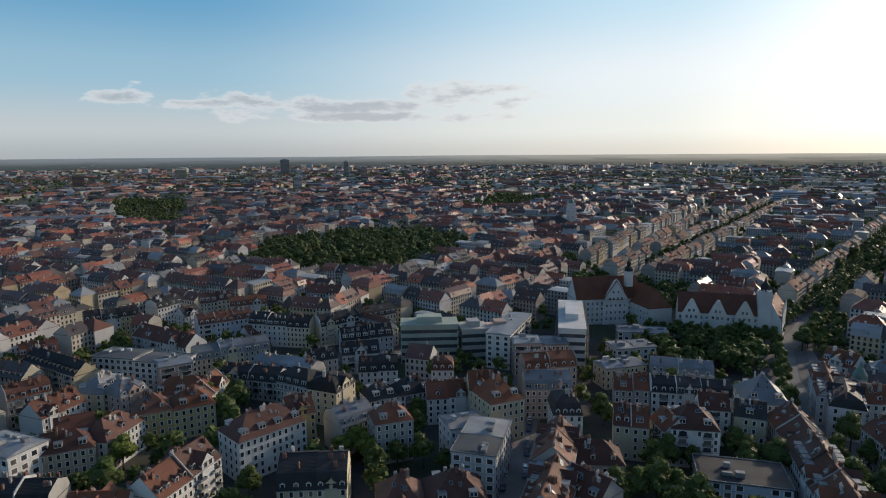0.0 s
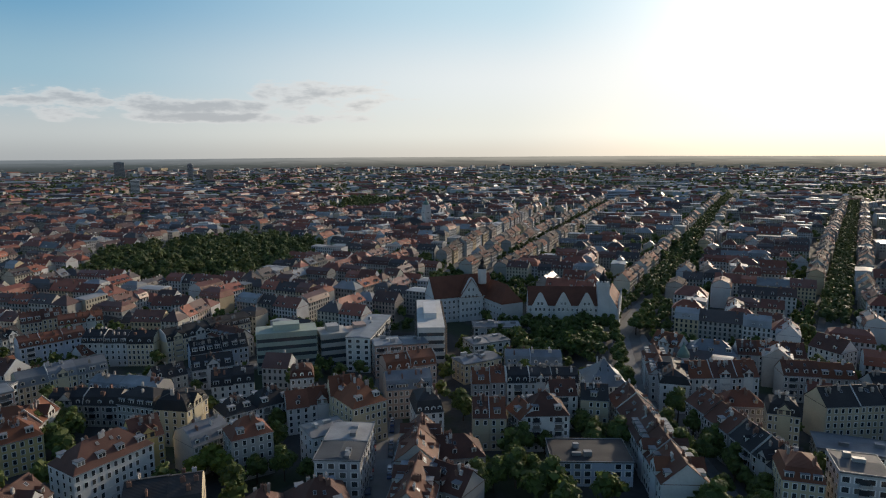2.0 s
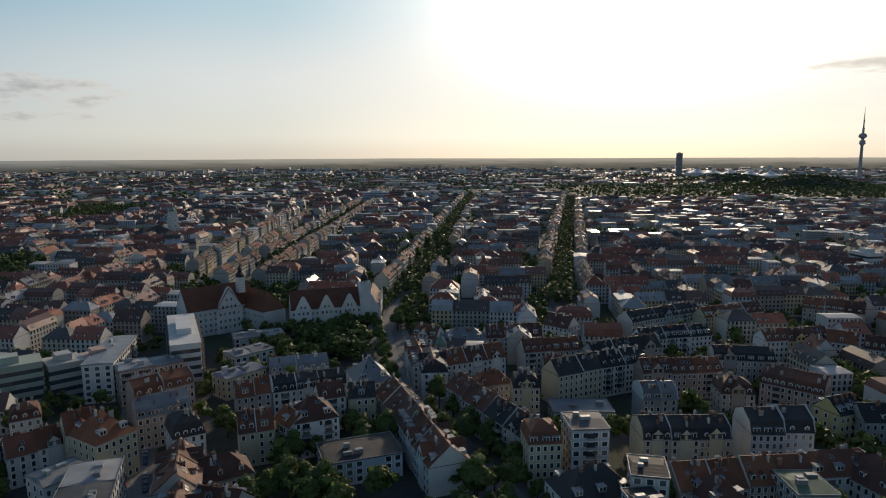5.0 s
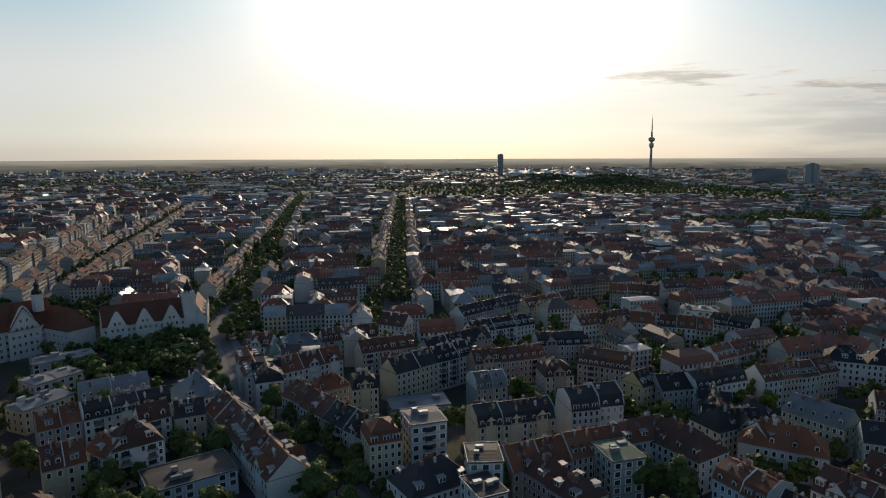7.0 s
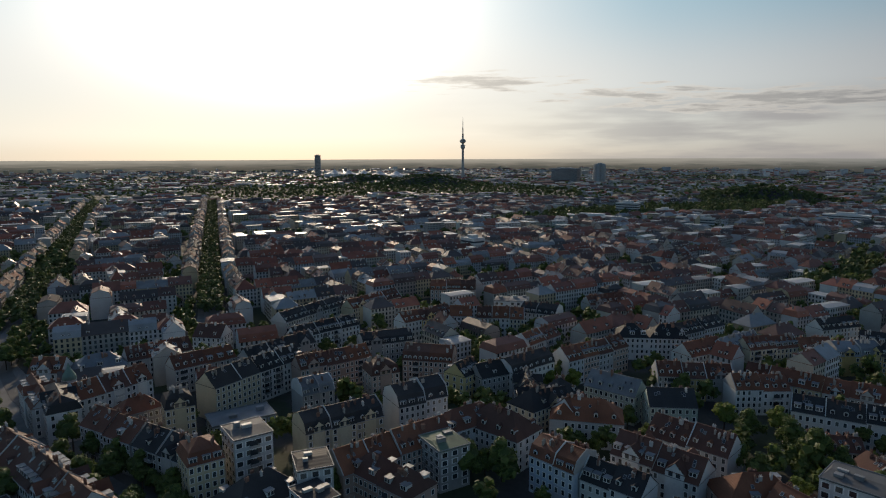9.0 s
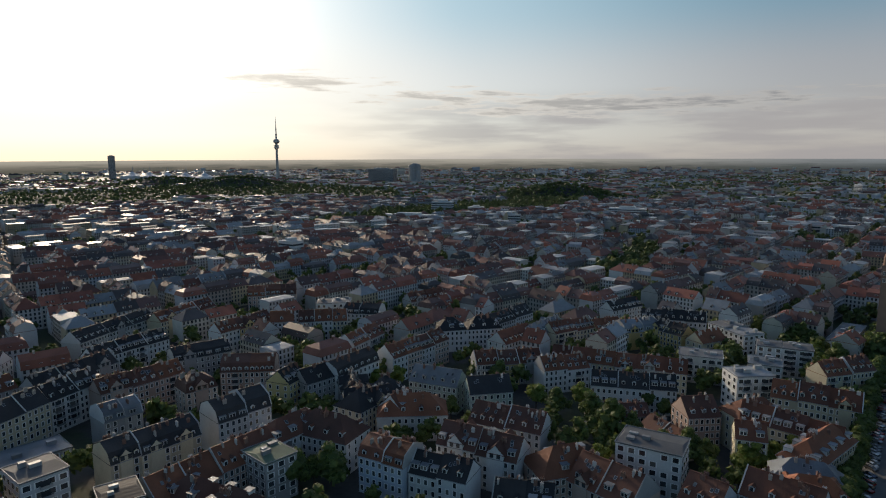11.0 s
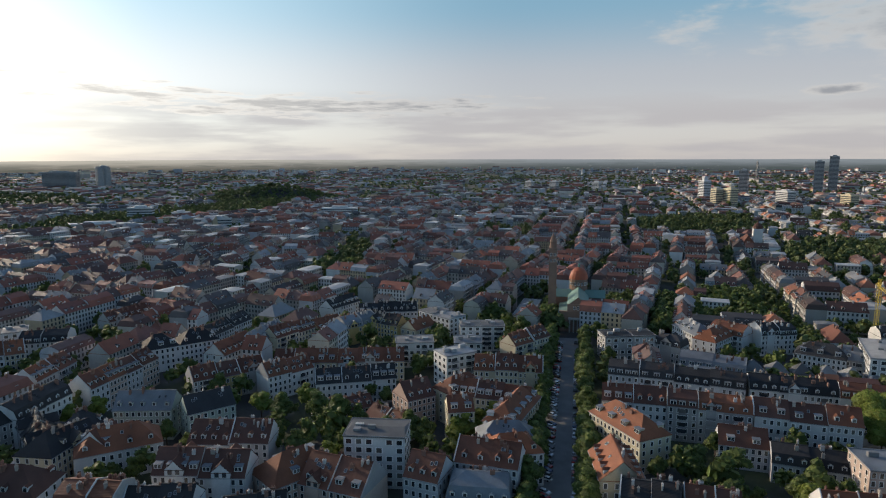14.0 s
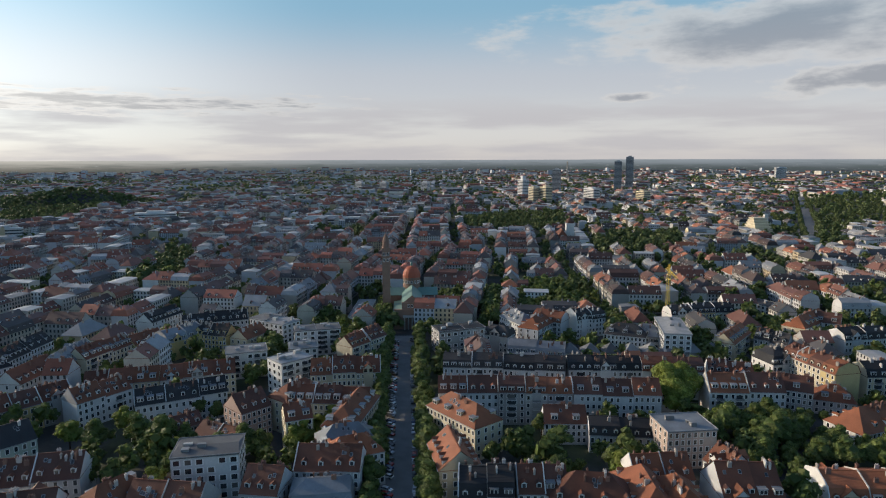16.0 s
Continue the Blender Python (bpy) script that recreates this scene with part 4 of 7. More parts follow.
terrace(230.2, -110.4, 206.2, -87.9, 13, 13.9, 19.1, "hrc", 1, 0)
terrace(245.4, -83.7, 225.7, -111.0, 12, 13.9, 18.3, "grc", 3, 3)
terrace(225.3, -73.9, 223.4, -84.0, 11, 17.4, 19.1, "grc", 1, 0)
terrace(272.6, -103.8, 258.5, -132.6, 13, 14.8, 19.1, "grc", 3, 5)
terrace(300.7, -133.0, 311.1, -158.5, 12, 13.9, 18.3, "grc", 2, 2)
terrace(339.7, -119.8, 332.2, -144.3, 13, 14.8, 15.7, "flw", 2, 0)
terrace(318.0, -108.8, 313.6, -122.9, 14, 12.2, 13.1, "fsw", 1, 0)
terrace(370.9, -174.1, 412.2, -202.0, 12, 7.4, 7.8, "flw", 1, 0)
terrace(246.2, -160.6, 229.0, -183.2, 12, 13.9, 19.1, "mdw", 2, 6)
terrace(228.0, -183.1, 208.8, -204.2, 12, 13.9, 19.1, "mdw", 2, 6)
terrace(210.5, -206.6, 191.6, -235.0, 12, 13.9, 18.3, "mdw", 3, 8)
terrace(190.2, -234.1, 173.3, -256.4, 12, 13.9, 18.3, "mrw", 2, 5)
terrace(219.0, -139.9, 205.6, -161.5, 12, 14.4, 19.1, "grw", 2, 3)
terrace(204.5, -160.6, 186.7, -186.2, 12, 14.4, 19.1, "mre", 3, 6)
terrace(186.4, -186.6, 164.8, -215.4, 12, 14.4, 19.1, "grw", 3, 6)
terrace(174.0, -261.9, 160.3, -276.5, 12, 12.2, 16.5, "grw", 2, 2)
terrace(207.9, -133.8, 178.6, -136.6, 14, 13.9, 19.1, "hoc", 1, 3)
terrace(175.1, -115.7, 156.3, -108.3, 14, 13.9, 19.1, "goc", 1, 1)
terrace(150.7, -103.7, 140.9, -117.2, 15, 13.1, 18.3, "mdw", 2, 4)
terrace(142.1, -119.1, 133.7, -131.9, 14, 12.6, 17.4, "grw", 2, 4)
terrace(133.4, -125.0, 116.3, -144.1, 16, 12.6, 18.3, "hrw", 1, 3)
terrace(180.1, -164.5, 170.4, -178.1, 12, 9.1, 13.9, "grw", 1, 2)
terrace(165.2, -174.4, 150.5, -192.7, 12, 8.7, 12.2, "mdw", 2, 4)
terrace(142.1, -186.9, 133.6, -203.4, 15, 14.4, 14.8, "fsp", 1, 0)
terrace(129.4, -155.9, 120.1, -172.9, 14, 12.2, 16.5, "gow", 2, 2)
terrace(127.5, -156.1, 103.2, -140.1, 15, 12.6, 17.4, "how", 1, 2)
terrace(118.3, -160.1, 97.4, -147.8, 15, 12.6, 17.4, "hoc", 1, 2)
terrace(109.6, -171.7, 99.3, -187.2, 19, 11.3, 17.4, "grw", 2, 5)
terrace(120.6, -190.8, 110.4, -188.3, 12, 11.3, 14.8, "gow", 1, 1)
terrace(94.6, -204.7, 80.0, -224.2, 17, 8.7, 12.2, "moc", 2, 4)
terrace(159.1, -239.3, 140.1, -264.0, 14, 14.4, 19.1, "grw", 2, 6)
terrace(142.9, -270.0, 132.0, -276.1, 12, 13.5, 17.4, "gre", 1, 1)
terrace(136.8, -285.1, 123.2, -294.3, 13, 9.6, 12.2, "how", 1, 0)
terrace(109.3, -253.8, 102.1, -290.0, 16, 9.6, 15.7, "how", 1, 0)
terrace(159.9, -312.0, 129.6, -301.0, 13, 14.8, 20.0, "mrc", 4, 6)
terrace(167.7, -298.4, 162.1, -313.8, 15, 11.7, 17.4, "mdw", 1, 5)
terrace(131.5, -315.2, 121.4, -330.3, 13, 13.1, 17.4, "mdc", 2, 3)
terrace(232.3, -308.5, 205.8, -283.4, 14, 17.4, 18.3, "flw", 1, 0)
terrace(246.9, -272.3, 228.1, -285.8, 13, 12.2, 17.4, "hdw", 1, 2)
terrace(239.0, -284.8, 225.1, -296.8, 13, 14.8, 16.5, "hse", 1, 0)
terrace(297.7, -188.4, 291.3, -215.9, 13, 13.9, 14.8, "fde", 2, 0)
terrace(289.5, -218.6, 275.4, -226.3, 12, 10.4, 14.8, "mde", 1, 2)
terrace(306.5, -248.7, 282.1, -245.6, 12, 12.2, 17.4, "hsw", 1, 3)
terrace(275.3, -238.5, 285.6, -261.7, 13, 12.2, 17.4, "how", 1, 2)
terrace(293.4, -261.5, 276.1, -269.0, 13, 13.1, 17.4, "mrw", 2, 3)
terrace(278.4, -276.0, 274.9, -297.3, 13, 13.1, 17.4, "mdw", 2, 6)
terrace(261.3, -212.9, 239.6, -234.0, 14, 11.3, 13.1, "msw", 2, 0)
terrace(197.8, -311.7, 206.6, -341.6, 12, 11.3, 15.7, "goc", 1, 1)
terrace(195.9, -341.1, 179.0, -345.5, 12, 10.4, 14.8, "gde", 2, 1)
terrace(193.1, -374.1, 197.6, -416.4, 13, 11.3, 16.5, "hoc", 1, 2)
terrace(195.2, -401.4, 181.4, -406.8, 12, 12.2, 16.5, "grw", 1, 2)
terrace(168.0, -371.6, 156.8, -399.1, 13, 12.2, 16.5, "mdw", 2, 4)
terrace(257.7, -341.7, 240.1, -382.5, 12, 11.3, 15.7, "mdw", 3, 4)
terrace(229.9, -433.7, 257.9, -439.1, 14, 6.5, 7.0, "fdw", 1, 0)



# office blocks with ribbon windows, raised further down: ridge from end to end, depth, height, wall, label
OFFICES = [
    (-23.5, 333.0, 7.1, 334.5, 15, 20.5, "n", "pale green office block with ribbon windows"),
    (8.4, 336.5, 23.0, 338.4, 15, 17.0, "e", "grey office block with ribbon windows"),
    (23.4, 338.5, 37.6, 340.3, 15, 16.2, "p", "brown office block with ribbon windows"),
    (77.1, 377.5, 65.9, 315.2, 14, 21.0, "w", "long white office block under scaffolding"),
]
for x0, y0, x1, y1, deep, high, key, words in OFFICES:
    footprints.append(((x0 + x1) / 2, (y0 + y1) / 2, math.hypot(x1 - x0, y1 - y0) / 2, deep / 2, math.atan2(y1 - y0, x1 - x0)))

# ---- ground, streets ----
def polar(az, d):
    """Clockwise from +Y."""
    return math.sin(radians(az)) * d, math.cos(radians(az)) * d


gs = Soup()
ring = np.array([0.0, 600.0, 1500.0, 3000.0, 7000.0])
ang = np.linspace(0, 2 * np.pi, 65)[:-1]
gv = [(0, 0, 0)] + [(r * math.sin(a), r * math.cos(a), 0.0) for r in ring[1:] for a in ang]
gs.add(gv, [(0, 1 + (i + 1) % 64, 1 + i) for i in range(64)])
gs.add(np.zeros((0, 3)), np.array([(1 + k * 64 + i, 1 + k * 64 + (i + 1) % 64, 1 + (k + 1) * 64 + (i + 1) % 64, 1 + (k + 1) * 64 + i) for k in range(3) for i in range(64)]) - len(gv))
ground = tagged(new("ground", gs.mesh("ground", [ground_mat])), "city ground of yards, paving and grass", "ground", kind="structure")

STREETS = []                         # polyline, half width of the carriageway, half width to the house fronts


def street(points, road_half, front_half):
    STREETS.append((points, road_half, front_half))
    for k, (half, z, mat, name, lab) in enumerate(((front_half, 0.13, paving, "pavement", "grey paved footways along the street"), (road_half, 0.02, asphalt, "road", "dark asphalt carriageway"))):
        s = Soup()
        pts = [Vector((*p, 0)) for p in points]
        left, right = [], []
        for i, p in enumerate(pts):
            d = (pts[min(i + 1, len(pts) - 1)] - pts[max(i - 1, 0)]).normalized()
            n = Vector((-d.y, d.x, 0))
            left.append((p, n))
        if name == "pavement":
            for a, b in ((road_half, front_half), (-front_half, -road_half)):
                v = []
                for p, n in left:
                    v += [(*(p + n * a).xy, 0.0), (*(p + n * a).xy, z), (*(p + n * b).xy, z), (*(p + n * b).xy, 0.0)]
                s.add(v, [(4 * i + j, 4 * i + j + 1, 4 * i + j + 5, 4 * i + j + 4) for i in range(len(pts) - 1) for j in range(3)])
        else:
            v = []
            for p, n in left:
                v += [(*(p + n * half).xy, z), (*(p - n * half).xy, z)]
            s.add(v, [(2 * i, 2 * i + 1, 2 * i + 3, 2 * i + 2) for i in range(len(pts) - 1)])
        tagged(new(name, s.mesh(name, [mat])), lab, name, kind="structure")


street([(70, -37), (181, -100), (331, -186), (338, -190)], 7.6, 12.5)
street([(8, 120), (24, 204), (34, 262), (52, 350)], 4.2, 7.5)
street([(120, 110), (140, 200), (152, 246), (170, 300), (191, 345), (255, 422), (344, 527), (706, 969), (1020, 1340)], 5.5, 12.0)
street([(300, 296), (362, 357), (698, 679), (1150, 1110)], 4.5, 9.0)
street([(150, 520), (194, 585), (665, 1267), (960, 1690)], 4.5, 8.0)
street([(140, 578), (162, 616), (352, 943), (560, 1300)], 4.5, 8.0)
street([(270, -85), (250, -119)], 4.0, 7.0)
street([(229, -151), (150, -262)], 4.0, 7.0)
street([(416, -841), (1508, -2834)], 8.0, 16.0)
street([(-160, 330), (-74, 336), (10, 345), (60, 370)], 4.0, 7.0)

def plaza(poly):
    s = Soup()
    s.add([(x, y, 0.03) for x, y in poly], [list(range(len(poly)))])
    tagged(new("plaza", s.mesh("plaza", [asphalt])), "open asphalt junction of two streets", "road", kind="structure")


PLAZA = [(203, 364), (216, 366), (200, 325), (186, 308), (160, 245), (145, 226), (138, 228), (162, 283), (177, 313)]
plaza(PLAZA)

# ---- where nothing may be built ----
CELL = 3.0
HALF = 1700
blocked = np.zeros((1134, 1134), bool)      # -HALF..HALF, 3 m cells


def mark(x, y):
    i, j = np.floor((np.asarray(x) + HALF) / CELL).astype(int), np.floor((np.asarray(y) + HALF) / CELL).astype(int)
    ok = (i >= 0) & (j >= 0) & (i < 1134) & (j < 1134)
    blocked[i[ok], j[ok]] = True


def is_blocked(x, y):
    i, j = np.floor((np.asarray(x) + HALF) / CELL).astype(int), np.floor((np.asarray(y) + HALF) / CELL).astype(int)
    ok = (i >= 0) & (j >= 0) & (i < 1134) & (j < 1134)
    return ok & blocked[np.clip(i, 0, 1133), np.clip(j, 0, 1133)]


def block_rect(x, y, a, b, turn):
    u, v = np.meshgrid(np.arange(-a, a + 0.1, 1.5), np.arange(-b, b + 0.1, 1.5))
    mark(x + u * math.cos(turn) - v * math.sin(turn), y + u * math.sin(turn) + v * math.cos(turn))


for pts, road_half, front_half in STREETS:
    for (x0, y0), (x1, y1) in zip(pts, pts[1:]):
        block_rect((x0 + x1) / 2, (y0 + y1) / 2, math.hypot(x1 - x0, y1 - y0) / 2, front_half - 1, math.atan2(y1 - y0, x1 - x0))
for x, y, a, b, turn in footprints:
    block_rect(x, y, a + 1.5, b + 2.0, turn)

PARK = [(-198, 610), (-207, 731), (-138, 836), (-33, 849), (28, 769), (9, 647), (-46, 543), (-111, 546)]
HILL_PARK = [(1184, 41), (1938, 62), (2107, -38), (2107, -135), (1518, -143), (1230, -51)]
GARDEN = [(620, -643), (807, -909), (991, -1451), (1013, -1893), (549, -1031), (513, -861), (581, -762)]
GARDEN_EAST = [(349, -705), (835, -1668), (853, -2111), (485, -1210), (455, -1013), (354, -778)]
BELT = [(921, 360), (1208, 291), (1474, 30), (1223, 24), (1002, 241)]
STADIUM_PARK = [(1447, 1576), (2063, 1255), (2303, 861), (1983, 404), (1705, 347), (1591, 752), (1243, 1060)]
GROVE = [(789, -530), (933, -729), (861, -832), (697, -663), (710, -576)]
GROVE_SOUTH = [(518, -537), (602, -669), (550, -745), (471, -650), (454, -550)]
GROVE_MID = [(573, -56), (774, -132), (747, -154), (543, -93)]
AVENUE_WOOD = [(280, 518), (356, 639), (507, 718), (384, 540)]
WEST_WOOD = [(18, 1217), (133, 1543), (283, 1466), (122, 1170)]
BOTANIC = [(-514, 966), (-768, 1476), (-575, 1422), (-407, 1002)]
SCHOOL_YARD = [(100, 318), (180, 290), (196, 345), (178, 362), (112, 385)]
SCHOOLS = [(70, 360), (128, 335), (150, 360), (196, 345), (232, 400), (160, 425), (75, 425)]
CHURCH = [(335, -185), (352, -218), (432, -262), (445, -200), (372, -178)]
WOODS = [PARK, HILL_PARK, GARDEN_EAST, BELT, STADIUM_PARK, GROVE, GROVE_SOUTH, GROVE_MID, WEST_WOOD, BOTANIC]

YARD_EDGE = [(95, 300), (180, 272), (192, 300), (105, 332)]
COURT_GARDEN = [(151, -223), (159, -263), (139, -281), (117, -265), (107, -289), (88, -248), (109, -217), (131, -219)]
# groups of old trees between the blocks
TREE_GROUPS = [
    [(326, -210), (429, -276), (416, -296), (316, -225)],
    [(330, -235), (405, -288), (391, -308), (319, -251)],
    [(523, -286), (617, -337), (580, -391), (492, -331)],
    [(331, -277), (408, -342), (380, -383), (309, -311)],
    [(358, -174), (419, -204), (408, -220), (349, -187)],
    [(207, -290), (251, -350), (242, -364), (199, -302)],
    [(253, -395), (288, -449), (272, -475), (238, -417)],
    [(205, -349), (223, -377), (207, -401), (191, -371)],
    [(182, -373), (201, -409), (191, -425), (173, -387)],
    [(304, -627), (373, -767), (335, -822), (273, -673)],
    [(329, -377), (388, -443), (370, -470), (314, -400)],
    [(406, -670), (473, -780), (423, -853), (363, -733)],
    [(204, -436), (235, -499), (211, -536), (183, -468)],
    [(466, -73), (512, -80), (495, -133), (449, -121)],
    [(585, -72), (686, -85), (674, -118), (575, -100)],
    [(304, -87), (364, -105), (359, -122), (299, -101)],
    [(495, -177), (543, -194), (537, -213), (489, -194)],
    [(351, -171), (404, -197), (399, -214), (346, -186)],
    [(590, 22), (636, 23), (628, 0), (582, 1)],
    [(362, -17), (389, -19), (383, -35), (357, -32)],
    [(382, -149), (477, -186), (469, -208), (376, -167)],
    [(300, 136), (340, 153), (339, 114), (299, 101)],
    [(593, 185), (658, 205), (657, 175), (592, 159)],
    [(519, 233), (586, 262), (586, 243), (519, 216)],
    [(428, 72), (468, 79), (468, 62), (428, 57)],
    [(413, 46), (462, 51), (461, 41), (413, 37)],
    [(523, 96), (573, 105), (573, 89), (522, 81)],
    [(580, 21), (642, 23), (641, 1), (579, 1)],
    [(346, 101), (367, 106), (367, 91), (346, 86)],
    [(344, 102), (368, 110), (378, 93), (353, 87)],
    [(424, 72), (466, 80), (474, 66), (432, 59)],
    [(573, 24), (631, 27), (647, 1), (587, -0)],
    [(525, 103), (568, 112), (582, 88), (538, 81)],
]


def inside(poly, x, y):
    x, y = np.asarray(x, float), np.asarray(y, float)
    hit = np.zeros(x.shape, bool)
    for (x0, y0), (x1, y1) in zip(poly, poly[1:] + poly[:1]):
        cross = ((y0 > y) != (y1 > y)) & (x < (x1 - x0) * (y - y0) / (y1 - y0 + 1e-9) + x0)
        hit ^= cross
    return hit


def in_any(polys, x, y):
    hit = np.zeros(np.shape(x), bool)
    for p in polys:
        hit |= inside(p, x, y)
    return hit


# ---- the city beyond ----
GRID = radians(-32.0)
city_rng = np.random.RandomState(5)


def in_view(x, y):
    az = np.degrees(np.arctan2(x, y))
    return (az > -42) & (az < 166)


# districts, each with its own turn of the street grid
seed_rng = np.random.RandomState(31)
DISTRICTS = [(230.0, -120.0, GRID), (120.0, 260.0, radians(-38)), (-120.0, 300.0, radians(-20)), (330.0, 60.0, radians(-30)), (300.0, 500.0, radians(-34)), (560.0, 900.0, radians(-35))]
for _r, _n in ((480, 7), (850, 10), (1300, 14), (1900, 18), (2800, 22)):
    for _k in range(_n):
        _a = -40 + 205 * (_k + seed_rng.uniform(0.2, 0.8)) / _n
        DISTRICTS.append((*polar(_a, _r * seed_rng.uniform(0.9, 1.1)), GRID + radians(seed_rng.uniform(-9, 9))))
DIST = np.array(DISTRICTS)


def home(x, y):
    """The district in which a place lies."""
    return np.argmin((np.asarray(x)[..., None] - DIST[:, 0]) ** 2 + (np.asarray(y)[..., None] - DIST[:, 1]) ** 2, -1)


def lay_blocks(r0, r1, bu, bv, gap, width, skip, tall):
    """Perimeter blocks between two radii: rows of houses along both long sides and both ends."""
    rows = []
    for q, (qx, qy, grid) in enumerate(DISTRICTS):
        far = math.hypot(qx, qy)
        reach = 260 + 0.35 * far
        if far + reach < r0 or far - reach > r1:
            continue
        n = int(reach / min(bu, bv)) + 2
        ca, sa = math.cos(grid), math.sin(grid)
        for iv in range(-n, n):
            shift = city_rng.uniform(-0.4, 0.4) * bu
            for iu in range(-n, n):
                cu, cv = iu * bu + shift, iv * bv
                x, y = qx + cu * ca - cv * sa, qy + cu * sa + cv * ca
                if not r0 - 60 <= math.hypot(x, y) < r1 + 60 or not in_view(x, y):
                    continue
                if city_rng.rand() < skip:
                    continue
                hu, hv = (bu - gap) / 2 * city_rng.uniform(0.9, 1.04), (bv - gap) / 2
                base = city_rng.uniform(*tall)
                put = []
                for side in (-1, 1):
                    u = -hu
                    while u < hu - 8:
                        w = min(city_rng.uniform(*width), hu - u)
                        if city_rng.rand() > 0.07:
                            put.append((cu + u + w / 2, cv + side * (hv - 6) + city_rng.uniform(-0.8, 0.8), w, 0.0, base + city_rng.uniform(-0.7, 0.7) - (2.4 if city_rng.rand() < 0.10 else 0.0), u < -hu + 1 or u + w > hu - 9))
                        u += w
                    v = -hv + 12
                    while v < hv - 18:
                        w = min(city_rng.uniform(*width), hv - 12 - v)
                        put.append((cu + side * (hu - 6), cv + v + w / 2, w, 1.0, base + city_rng.uniform(-0.7, 0.7), False))
                        v += w
                if city_rng.rand() < 0.6:
                    put.append((cu + city_rng.uniform(-0.4, 0.4) * hu, cv, city_rng.uniform(12, 26), 0.0, city_rng.uniform(5, 10), True))
                rows += [(qx + a * ca - b * sa, qy + a * sa + b * ca, w, grid + k * math.pi / 2, h, q, tip) for a, b, w, k, h, tip in put]
    r = np.array(rows)
    d = np.hypot(r[:, 0], r[:, 1])
    r = r[(home(r[:, 0], r[:, 1]) == r[:, 5].astype(int)) & (d >= r0) & (d < r1)]
    x, y, L, turn, eave, tip = r[:, 0], r[:, 1], r[:, 2], r[:, 3], r[:, 4], r[:, 6] > 0
    bad = in_any(WOODS + [SCHOOL_YARD, SCHOOLS, CHURCH, PLAZA, COURT_GARDEN, YARD_EDGE], x, y)
    for fu in (-0.5, 0.0, 0.5):
        for fv in (-6, 0, 6):
            bad |= is_blocked(x + np.cos(turn) * L * fu - np.sin(turn) * fv, y + np.sin(turn) * L * fu + np.cos(turn) * fv)
    keep = ~bad & (L > 6)
    return x[keep], y[keep], turn[keep], L[keep], eave[keep], tip[keep]


def city(name, label, r0, r1, bu, bv, gap, width, skip, detail, roofs, modern=0.08, span=None, tall=(11.0, 15.5)):
    x, y, turn, L, eave, tip = lay_blocks(r0, r1, bu, bv, gap, width, skip, tall)
    if span is not None:
        k = span(x, y)
        x, y, turn, L, eave, tip = x[k], y[k], turn[k], L[k], eave[k], tip[k]
    raise_houses(name, label, x, y, turn, L, eave, detail, roofs, modern, tip)


def frontage(name, label, pts, offset, detail, roofs, skip_near=0.0):
    """Closed house fronts along both sides of a street."""
    rows = []
    for (x0, y0), (x1, y1) in zip(pts, pts[1:]):
        d = math.hypot(x1 - x0, y1 - y0)
        tx, ty = (x1 - x0) / d, (y1 - y0) / d
        for side in (-1, 1):
            u, base = skip_near, city_rng.uniform(12.5, 14.5)
            while u < d - 8:
                w = min(city_rng.uniform(13, 22), d - u)
                if city_rng.rand() > 0.06:
                    back_off = offset + city_rng.uniform(-0.6, 2.4)
                    rows.append((x0 + tx * (u + w / 2) - ty * side * back_off, y0 + ty * (u + w / 2) + tx * side * back_off, w, math.atan2(ty, tx), base + city_rng.uniform(-1.0, 1.0)))
                u += w
    r = np.array(rows)
    x, y, L, turn, eave = r.T
    bad = in_any([SCHOOL_YARD, SCHOOLS, CHURCH], x, y)
    for fu in (-0.5, 0.0, 0.5):
        for fv in (-5, 0, 5):
            bad |= is_blocked(x + np.cos(turn) * L * fu - np.sin(turn) * fv, y + np.sin(turn) * L * fu + np.cos(turn) * fv)
    k = ~bad
    raise_houses(name, label, x[k], y[k], turn[k], L[k], eave[k], detail, roofs, 0.04, np.zeros(k.sum(), bool))


